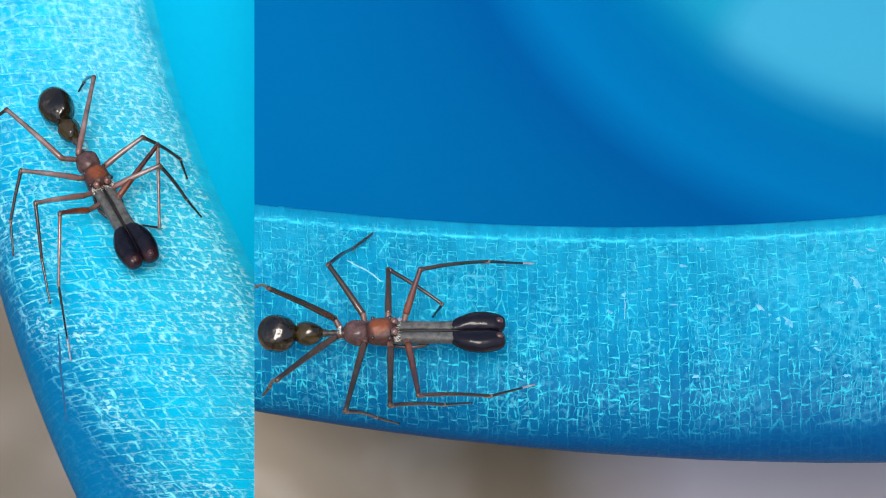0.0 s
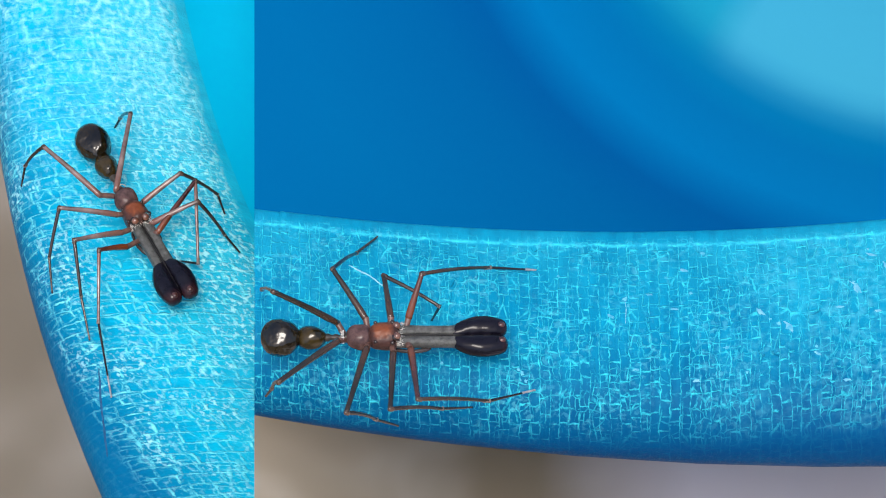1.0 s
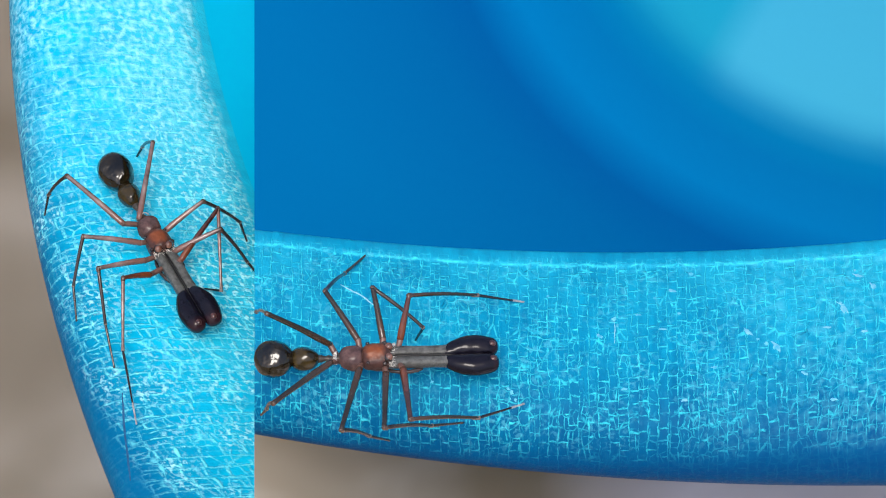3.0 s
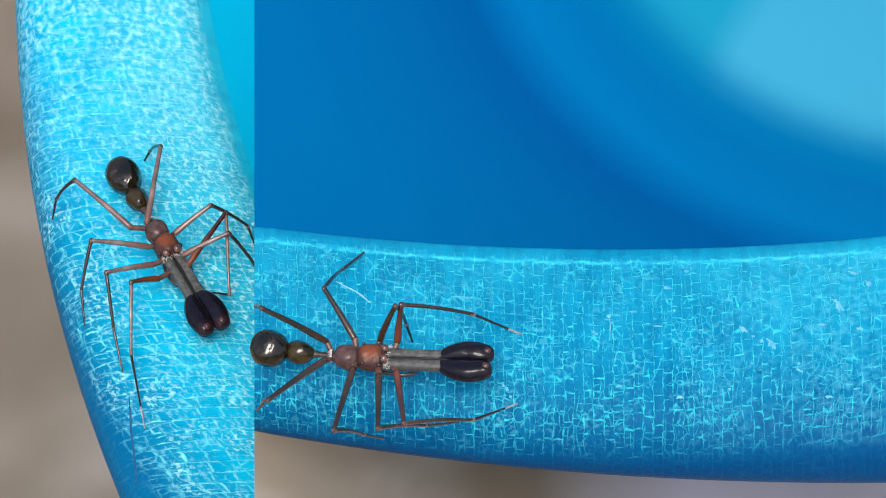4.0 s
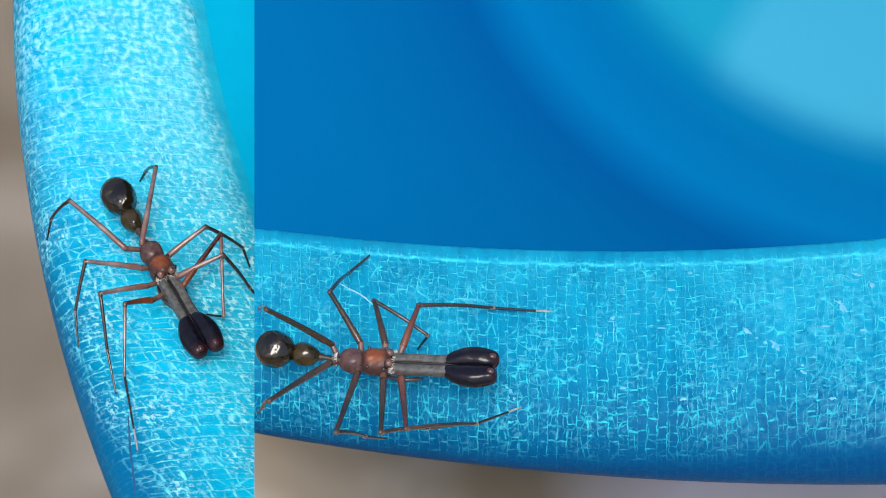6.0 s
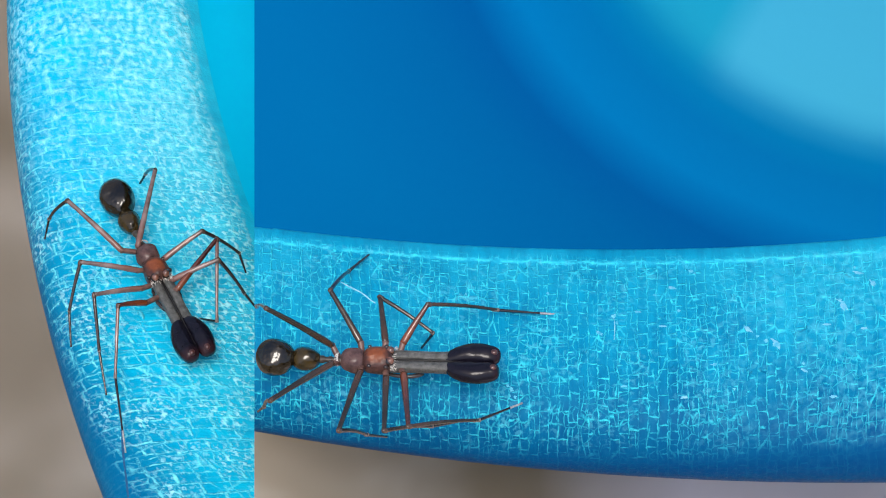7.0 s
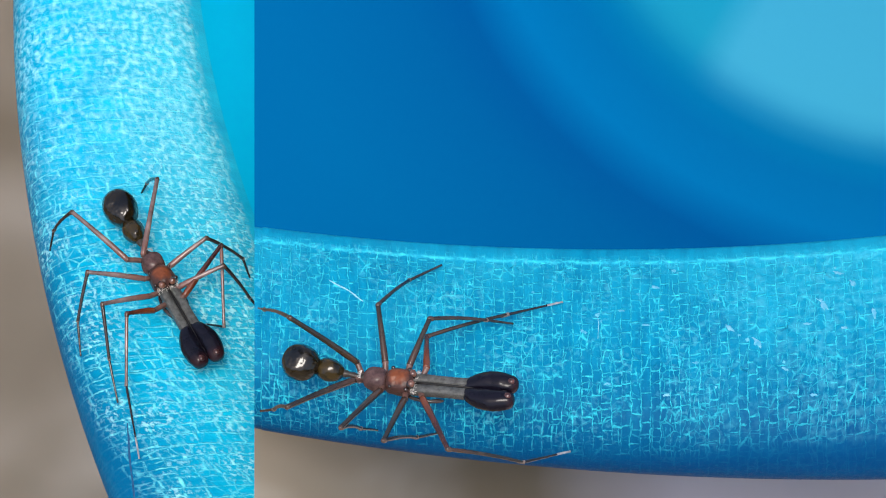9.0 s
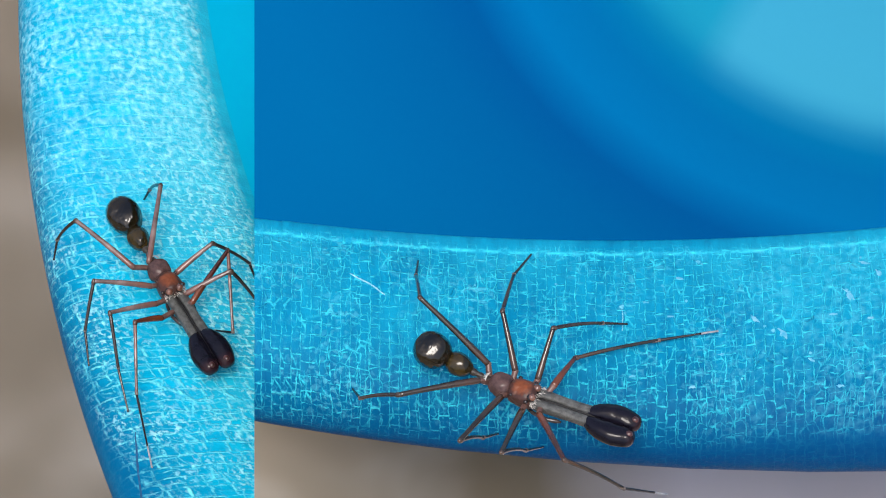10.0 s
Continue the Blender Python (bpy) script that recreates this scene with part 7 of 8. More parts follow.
    # right leg 2
    walk(walker_limbs["R2"][0], [
        (0, pose(0.000507, -0.001090, 0.000250, 0, -7.5, -91.0)),
        (0.25, pose(0.000507, -0.001090, 0.000250, 0, -7.7, -91.5)),
        (0.5, pose(0.000507, -0.001090, 0.000250, 0, -7.8, -91.9)),
        (0.75, pose(0.000507, -0.001090, 0.000250, 0, -8.0, -92.3)),
        (1, pose(0.000507, -0.001090, 0.000250, 0, -8.1, -92.7)),
        (1.25, pose(0.000507, -0.001090, 0.000250, 0, -8.3, -93.1)),
        (1.5, pose(0.000507, -0.001090, 0.000250, 0, -8.4, -93.6)),
        (1.75, pose(0.000507, -0.001090, 0.000250, 0, -8.6, -94.0)),
        (2, pose(0.000507, -0.001090, 0.000250, 0, -8.7, -94.4)),
        (2.25, pose(0.000507, -0.001090, 0.000250, 0, -8.9, -94.8)),
        (2.5, pose(0.000507, -0.001090, 0.000250, 0, -9.0, -95.2)),
        (2.75, pose(0.000507, -0.001090, 0.000250, 0, -9.3, -93.8)),
        (3, pose(0.000507, -0.001090, 0.000250, 0, -9.6, -92.3)),
        (3.25, pose(0.000507, -0.001090, 0.000250, 0, -9.9, -90.8)),
        (3.5, pose(0.000507, -0.001090, 0.000250, 0, -10.1, -89.3)),
        (3.75, pose(0.000507, -0.001090, 0.000250, 0, -10.4, -87.7)),
        (4, pose(0.000507, -0.001090, 0.000250, 0, -10.6, -86.2)),
        (4.25, pose(0.000507, -0.001090, 0.000250, 0, -10.8, -85.6)),
        (4.5, pose(0.000507, -0.001090, 0.000250, 0, -11.0, -85.0)),
        (4.75, pose(0.000507, -0.001090, 0.000250, 0, -10.9, -84.6)),
        (5, pose(0.000507, -0.001090, 0.000250, 0, -10.8, -84.1)),
        (5.25, pose(0.000507, -0.001090, 0.000250, 0, -11.1, -84.2)),
        (5.5, pose(0.000507, -0.001090, 0.000250, 0, -11.5, -84.2)),
        (5.75, pose(0.000507, -0.001090, 0.000250, 0, -11.3, -85.1)),
        (6, pose(0.000507, -0.001090, 0.000250, 0, -11.1, -85.9)),
        (6.25, pose(0.000507, -0.001090, 0.000250, 0, -11.0, -86.8)),
        (6.5, pose(0.000507, -0.001090, 0.000250, 0, -10.8, -87.6)),
        (6.75, pose(0.000507, -0.001090, 0.000250, 0, -10.6, -88.4)),
        (7, pose(0.000507, -0.001090, 0.000250, 0, -10.4, -89.3)),
        (7.25, pose(0.000507, -0.001090, 0.000250, 0, -10.8, -90.6)),
        (7.5, pose(0.000507, -0.001090, 0.000250, 0, -11.2, -92.0)),
        (7.75, pose(0.000507, -0.001090, 0.000250, 0, -12.1, -92.4)),
        (8, pose(0.000507, -0.001090, 0.000250, 0, -13.0, -92.7)),
        (8.2, pose(0.000507, -0.001090, 0.000250, 0, -13.3, -96.6)),
        (8.25, pose(0.000507, -0.001090, 0.000250, 0, -13.7, -96.8)),
        (8.5, pose(0.000507, -0.001090, 0.000250, 0, -15.7, -97.8)),
        (8.7, pose(0.000507, -0.001090, 0.000250, 0, -17.5, -95.9)),
        (8.75, pose(0.000507, -0.001090, 0.000250, 0, -17.9, -96.2)),
        (9, pose(0.000507, -0.001090, 0.000250, 0, -19.8, -97.7)),
        (9.2, pose(0.000507, -0.001090, 0.000250, 0, -17.4, -60.8)),
        (9.25, pose(0.000507, -0.001090, 0.000250, 0, -17.0, -60.1)),
        (9.5, pose(0.000507, -0.001090, 0.000250, 0, -14.9, -56.5)),
        (9.7, pose(0.000507, -0.001090, 0.000250, 0, -18.2, -64.1)),
        (9.75, pose(0.000507, -0.001090, 0.000250, 0, -18.7, -66.8)),
        (10, pose(0.000507, -0.001090, 0.000250, 0, -20.4, -80.8)),
    ])
    walk(walker_limbs["R2"][1], [
        (0, pose(0.000441, -0.004709, 0.000728, 0, 31.2, 24.1)),
        (0.25, pose(0.000415, -0.004707, 0.000737, 0, 31.7, 24.4)),
        (0.5, pose(0.000389, -0.004705, 0.000747, 0, 32.1, 24.7)),
        (0.75, pose(0.000362, -0.004703, 0.000757, 0, 32.6, 25.1)),
        (1, pose(0.000336, -0.004700, 0.000766, 0, 33.1, 25.4)),
        (1.25, pose(0.000309, -0.004698, 0.000776, 0, 33.6, 25.7)),
        (1.5, pose(0.000283, -0.004695, 0.000786, 0, 34.0, 26.0)),
        (1.75, pose(0.000257, -0.004691, 0.000795, 0, 34.5, 26.3)),
        (2, pose(0.000230, -0.004688, 0.000805, 0, 35.0, 26.6)),
        (2.25, pose(0.000204, -0.004684, 0.000814, 0, 35.5, 26.9)),
        (2.5, pose(0.000178, -0.004681, 0.000824, 0, 35.9, 27.2)),
        (2.75, pose(0.000271, -0.004685, 0.000841, 0, 35.8, 28.8)),
        (3, pose(0.000365, -0.004687, 0.000858, 0, 35.7, 30.3)),
        (3.25, pose(0.000459, -0.004687, 0.000875, 0, 35.6, 31.7)),
        (3.5, pose(0.000554, -0.004684, 0.000892, 0, 35.4, 33.1)),
        (3.75, pose(0.000648, -0.004679, 0.000908, 0, 35.3, 34.5)),
        (4, pose(0.000743, -0.004671, 0.000923, 0, 35.1, 35.7)),
        (4.25, pose(0.000781, -0.004666, 0.000934, 0, 36.5, 37.5)),
        (4.5, pose(0.000820, -0.004661, 0.000946, 0, 37.8, 39.3)),
        (4.75, pose(0.000847, -0.004659, 0.000939, 0, 37.4, 39.9)),
        (5, pose(0.000874, -0.004658, 0.000933, 0, 37.0, 40.4)),
        (5.25, pose(0.000871, -0.004654, 0.000955, 0, 35.9, 40.3)),
        (5.5, pose(0.000868, -0.004650, 0.000977, 0, 34.7, 40.3)),
        (5.75, pose(0.000815, -0.004657, 0.000966, 0, 34.6, 39.4)),
        (6, pose(0.000763, -0.004663, 0.000955, 0, 34.5, 38.6)),
        (6.25, pose(0.000710, -0.004669, 0.000944, 0, 34.4, 37.7)),
        (6.5, pose(0.000657, -0.004674, 0.000933, 0, 34.3, 36.8)),
        (6.75, pose(0.000605, -0.004677, 0.000921, 0, 34.2, 35.9)),
        (7, pose(0.000552, -0.004681, 0.000910, 0, 34.1, 35.0)),
        (7.25, pose(0.000468, -0.004676, 0.000934, 0, 34.9, 35.4)),
        (7.5, pose(0.000384, -0.004670, 0.000958, 0, 35.7, 35.7)),
        (7.75, pose(0.000360, -0.004657, 0.001014, 0, 36.4, 37.1)),
        (8, pose(0.000337, -0.004644, 0.001071, 0, 37.0, 38.5)),
        (8.2, pose(0.000096, -0.004620, 0.001087, 0, 36.7, 43.2)),
        (8.25, pose(0.000085, -0.004612, 0.001112, 0, 36.7, 43.6)),
        (8.5, pose(0.000028, -0.004572, 0.001240, 0, 36.2, 45.4)),
        (8.7, pose(0.000147, -0.004554, 0.001346, 0, 38.1, 49.0)),
        (8.75, pose(0.000130, -0.004545, 0.001370, 0, 39.2, 50.2)),
        (9, pose(0.000048, -0.004494, 0.001487, 0, 44.4, 56.5)),
        (9.2, pose(0.002207, -0.004130, 0.001345, 0, 49.1, 76.2)),
        (9.25, pose(0.002250, -0.004115, 0.001319, 0, 48.7, 75.2)),
        (9.5, pose(0.002455, -0.004033, 0.001186, 0, 46.7, 70.6)),
        (9.7, pose(0.002022, -0.004209, 0.001393, 0, 47.5, 80.3)),
        (9.75, pose(0.001868, -0.004269, 0.001421, 0, 47.7, 80.8)),
        (10, pose(0.001054, -0.004468, 0.001524, 0, 49.5, 82.0)),
    ])
    walk(walker_limbs["R2"][2], [
        (0, pose(0.003020, -0.003554, -0.000983, 0, 40.1, 37.4)),
        (0.25, pose(0.002974, -0.003544, -0.000997, 0, 39.6, 36.5)),
        (0.5, pose(0.002928, -0.003534, -0.001010, 0, 39.1, 35.6)),
        (0.75, pose(0.002882, -0.003525, -0.001024, 0, 38.6, 34.7)),
        (1, pose(0.002836, -0.003515, -0.001037, 0, 38.1, 33.9)),
        (1.25, pose(0.002790, -0.003505, -0.001050, 0, 37.6, 33.0)),
        (1.5, pose(0.002743, -0.003496, -0.001063, 0, 37.0, 32.2)),
        (1.75, pose(0.002697, -0.003486, -0.001076, 0, 36.5, 31.3)),
        (2, pose(0.002650, -0.003477, -0.001089, 0, 36.0, 30.5)),
        (2.25, pose(0.002603, -0.003467, -0.001102, 0, 35.4, 29.7)),
        (2.5, pose(0.002556, -0.003458, -0.001115, 0, 34.9, 28.9)),
        (2.75, pose(0.002619, -0.003397, -0.001092, 0, 34.6, 30.3)),
        (3, pose(0.002682, -0.003336, -0.001069, 0, 34.4, 31.7)),
        (3.25, pose(0.002745, -0.003275, -0.001046, 0, 34.1, 33.1)),
        (3.5, pose(0.002808, -0.003214, -0.001023, 0, 33.9, 34.4)),
        (3.75, pose(0.002871, -0.003153, -0.001001, 0, 33.6, 35.8)),
        (4, pose(0.002935, -0.003093, -0.000978, 0, 33.3, 37.1)),
        (4.25, pose(0.002887, -0.003049, -0.001030, 0, 32.5, 36.2)),
        (4.5, pose(0.002837, -0.003007, -0.001080, 0, 31.7, 35.3)),
        (4.75, pose(0.002860, -0.002979, -0.001068, 0, 31.4, 36.2)),
        (5, pose(0.002883, -0.002951, -0.001057, 0, 31.0, 37.1)),
        (5.25, pose(0.002912, -0.002923, -0.000981, 0, 32.4, 38.5)),
        (5.5, pose(0.002940, -0.002896, -0.000905, 0, 33.7, 39.9)),
        (5.75, pose(0.002915, -0.002932, -0.000911, 0, 33.5, 39.6)),
        (6, pose(0.002890, -0.002968, -0.000918, 0, 33.3, 39.4)),
        (6.25, pose(0.002866, -0.003004, -0.000924, 0, 33.1, 39.1)),
        (6.5, pose(0.002841, -0.003040, -0.000931, 0, 33.0, 38.8)),
        (6.75, pose(0.002816, -0.003076, -0.000937, 0, 32.8, 38.5)),
        (7, pose(0.002791, -0.003112, -0.000943, 0, 32.6, 38.3)),
        (7.25, pose(0.002677, -0.003108, -0.000956, 0, 32.1, 36.9)),
        (7.5, pose(0.002563, -0.003104, -0.000969, 0, 31.5, 35.5)),
        (7.75, pose(0.002481, -0.003052, -0.000944, 0, 31.9, 35.9)),
        (8, pose(0.002399, -0.003001, -0.000919, 0, 32.2, 36.2)),
        (8.2, pose(0.002026, -0.002809, -0.000889, 0, 34.4, 45.1)),
        (8.25, pose(0.002005, -0.002786, -0.000859, 0, 33.8, 46.5)),
        (8.5, pose(0.001900, -0.002673, -0.000710, 0, 30.6, 53.1)),
        (8.7, pose(0.001851, -0.002592, -0.000692, 0, 28.8, 52.5)),
        (8.75, pose(0.001770, -0.002578, -0.000716, 0, 30.3, 52.6)),
        (9, pose(0.001352, -0.002525, -0.000822, 0, 37.9, 53.5)),
        (9.2, pose(0.002724, -0.002032, -0.001153, 0, 44.2, 66.5)),
        (9.25, pose(0.002805, -0.002009, -0.001164, 0, 44.8, 66.8)),
        (9.5, pose(0.003207, -0.001897, -0.001218, 0, 47.4, 68.5)),
        (9.7, pose(0.002399, -0.002009, -0.001042, 0, 45.0, 77.6)),
        (9.75, pose(0.002223, -0.002075, -0.001022, 0, 45.2, 78.3)),
        (10, pose(0.001352, -0.002343, -0.000988, 0, 46.2, 81.9)),
    ])
    # right leg 3
    walk(walker_limbs["R3"][0], [
        (0, pose(-0.000751, -0.000771, 0.000250, 0, 2.0, -103.8)),
        (0.25, pose(-0.000751, -0.000771, 0.000250, 0, 1.2, -104.1)),
        (0.5, pose(-0.000751, -0.000771, 0.000250, 0, 0.5, -104.4)),
        (0.75, pose(-0.000751, -0.000771, 0.000250, 0, -0.3, -104.7)),
        (1, pose(-0.000751, -0.000771, 0.000250, 0, -1.1, -104.9)),
        (1.25, pose(-0.000751, -0.000771, 0.000250, 0, -1.8, -105.2)),
        (1.5, pose(-0.000751, -0.000771, 0.000250, 0, -2.6, -105.5)),
        (1.75, pose(-0.000751, -0.000771, 0.000250, 0, -3.4, -105.8)),
        (2, pose(-0.000751, -0.000771, 0.000250, 0, -4.1, -106.0)),
        (2.25, pose(-0.000751, -0.000771, 0.000250, 0, -4.9, -106.3)),
        (2.5, pose(-0.000751, -0.000771, 0.000250, 0, -5.6, -106.6)),
        (2.75, pose(-0.000751, -0.000771, 0.000250, 0, -5.3, -105.4)),
        (3, pose(-0.000751, -0.000771, 0.000250, 0, -4.9, -104.3)),
        (3.25, pose(-0.000751, -0.000771, 0.000250, 0, -4.5, -103.1)),
        (3.5, pose(-0.000751, -0.000771, 0.000250, 0, -4.1, -102.0)),
        (3.75, pose(-0.000751, -0.000771, 0.000250, 0, -3.8, -100.8)),
        (4, pose(-0.000751, -0.000771, 0.000250, 0, -3.4, -99.6)),
        (4.25, pose(-0.000751, -0.000771, 0.000250, 0, -3.0, -99.2)),
        (4.5, pose(-0.000751, -0.000771, 0.000250, 0, -2.7, -98.7)),
        (4.75, pose(-0.000751, -0.000771, 0.000250, 0, -3.1, -98.4)),
        (5, pose(-0.000751, -0.000771, 0.000250, 0, -3.5, -98.0)),
        (5.25, pose(-0.000751, -0.000771, 0.000250, 0, -4.1, -98.1)),
        (5.5, pose(-0.000751, -0.000771, 0.000250, 0, -4.7, -98.2)),
        (5.75, pose(-0.000751, -0.000771, 0.000250, 0, -5.0, -99.0)),
        (6, pose(-0.000751, -0.000771, 0.000250, 0, -5.2, -99.9)),
        (6.25, pose(-0.000751, -0.000771, 0.000250, 0, -5.5, -100.7)),
        (6.5, pose(-0.000751, -0.000771, 0.000250, 0, -5.8, -101.6)),
        (6.75, pose(-0.000751, -0.000771, 0.000250, 0, -6.1, -102.4)),
        (7, pose(-0.000751, -0.000771, 0.000250, 0, -6.3, -103.3)),
        (7.25, pose(-0.000751, -0.000771, 0.000250, 0, -5.9, -103.9)),
        (7.5, pose(-0.000751, -0.000771, 0.000250, 0, -5.6, -104.4)),
        (7.75, pose(-0.000751, -0.000771, 0.000250, 0, -6.9, -105.0)),
        (8, pose(-0.000751, -0.000771, 0.000250, 0, -8.2, -105.6)),
        (8.2, pose(-0.000751, -0.000771, 0.000250, 0, -5.1, -109.6)),
        (8.25, pose(-0.000751, -0.000771, 0.000250, 0, -6.0, -109.9)),
        (8.5, pose(-0.000751, -0.000771, 0.000250, 0, -10.9, -111.2)),
        (8.7, pose(-0.000751, -0.000771, 0.000250, 0, -15.1, -108.9)),
        (8.75, pose(-0.000751, -0.000771, 0.000250, 0, -16.0, -109.4)),
        (9, pose(-0.000751, -0.000771, 0.000250, 0, -20.7, -111.8)),
        (9.2, pose(-0.000751, -0.000771, 0.000250, 0, -23.7, -109.7)),
        (9.25, pose(-0.000751, -0.000771, 0.000250, 0, -23.3, -109.9)),
        (9.5, pose(-0.000751, -0.000771, 0.000250, 0, -21.6, -110.9)),
        (9.7, pose(-0.000751, -0.000771, 0.000250, 0, -24.6, -113.5)),
        (9.75, pose(-0.000751, -0.000771, 0.000250, 0, -23.1, -110.5)),
        (10, pose(-0.000751, -0.000771, 0.000250, 0, -14.5, -95.8)),
    ])
    walk(walker_limbs["R3"][1], [
        (0, pose(-0.001693, -0.004603, 0.000113, 0, 47.4, 30.6)),
        (0.25, pose(-0.001712, -0.004600, 0.000165, 0, 47.7, 30.6)),
        (0.5, pose(-0.001731, -0.004596, 0.000218, 0, 48.1, 30.6)),
        (0.75, pose(-0.001750, -0.004591, 0.000271, 0, 48.4, 30.6)),
        (1, pose(-0.001768, -0.004585, 0.000323, 0, 48.8, 30.5)),
        (1.25, pose(-0.001786, -0.004579, 0.000376, 0, 49.2, 30.5)),
        (1.5, pose(-0.001804, -0.004572, 0.000429, 0, 49.5, 30.4)),
        (1.75, pose(-0.001822, -0.004564, 0.000481, 0, 49.9, 30.3)),
        (2, pose(-0.001839, -0.004556, 0.000533, 0, 50.3, 30.2)),
        (2.25, pose(-0.001857, -0.004546, 0.000585, 0, 50.7, 30.0)),
        (2.5, pose(-0.001874, -0.004537, 0.000637, 0, 51.1, 29.9)),
        (2.75, pose(-0.001798, -0.004561, 0.000612, 0, 50.4, 31.6)),
        (3, pose(-0.001722, -0.004583, 0.000587, 0, 49.6, 33.2)),
        (3.25, pose(-0.001645, -0.004604, 0.000561, 0, 48.9, 34.7)),
        (3.5, pose(-0.001567, -0.004623, 0.000536, 0, 48.1, 36.1)),
        (3.75, pose(-0.001489, -0.004641, 0.000510, 0, 47.4, 37.4)),
        (4, pose(-0.001411, -0.004657, 0.000484, 0, 46.7, 38.7)),
        (4.25, pose(-0.001381, -0.004663, 0.000460, 0, 46.4, 38.7)),
        (4.5, pose(-0.001351, -0.004669, 0.000436, 0, 46.1, 38.8)),
        (4.75, pose(-0.001325, -0.004672, 0.000463, 0, 45.9, 39.3)),
        (5, pose(-0.001299, -0.004674, 0.000490, 0, 45.6, 39.8)),
        (5.25, pose(-0.001305, -0.004670, 0.000532, 0, 46.2, 40.7)),
        (5.5, pose(-0.001310, -0.004666, 0.000574, 0, 46.8, 41.6)),
        (5.75, pose(-0.001368, -0.004656, 0.000592, 0, 47.0, 41.2)),
        (6, pose(-0.001425, -0.004645, 0.000611, 0, 47.2, 40.7)),
        (6.25, pose(-0.001482, -0.004632, 0.000630, 0, 47.4, 40.3)),
        (6.5, pose(-0.001539, -0.004619, 0.000648, 0, 47.6, 39.8)),
        (6.75, pose(-0.001596, -0.004605, 0.000667, 0, 47.9, 39.2)),
        (7, pose(-0.001652, -0.004590, 0.000685, 0, 48.1, 38.7)),
        (7.25, pose(-0.001692, -0.004584, 0.000659, 0, 46.5, 36.7)),
        (7.5, pose(-0.001731, -0.004577, 0.000632, 0, 44.9, 34.7)),
        (7.75, pose(-0.001767, -0.004557, 0.000723, 0, 47.6, 39.1)),
        (8, pose(-0.001803, -0.004535, 0.000813, 0, 50.2, 43.9)),
        (8.2, pose(-0.002073, -0.004475, 0.000598, 0, 46.6, 47.4)),
        (8.25, pose(-0.002088, -0.004463, 0.000665, 0, 47.3, 48.9)),
        (8.5, pose(-0.002156, -0.004385, 0.000994, 0, 50.5, 56.8)),
        (8.7, pose(-0.001986, -0.004378, 0.001278, 0, 50.5, 56.9)),
        (8.75, pose(-0.002010, -0.004351, 0.001339, 0, 50.6, 57.8)),
        (9, pose(-0.002125, -0.004201, 0.001643, 0, 51.1, 62.4)),
        (9.2, pose(-0.001970, -0.004175, 0.001836, 0, 52.5, 68.3)),
        (9.25, pose(-0.001986, -0.004180, 0.001814, 0, 54.0, 71.0)),
        (9.5, pose(-0.002062, -0.004200, 0.001703, 0, 61.0, 88.8)),
        (9.7, pose(-0.002185, -0.004062, 0.001894, 0, 63.8, 105.9)),
        (9.75, pose(-0.002024, -0.004173, 0.001799, 0, 60.9, 97.8)),
        (10, pose(-0.001138, -0.004574, 0.001239, 0, 45.1, 76.1)),
    ])
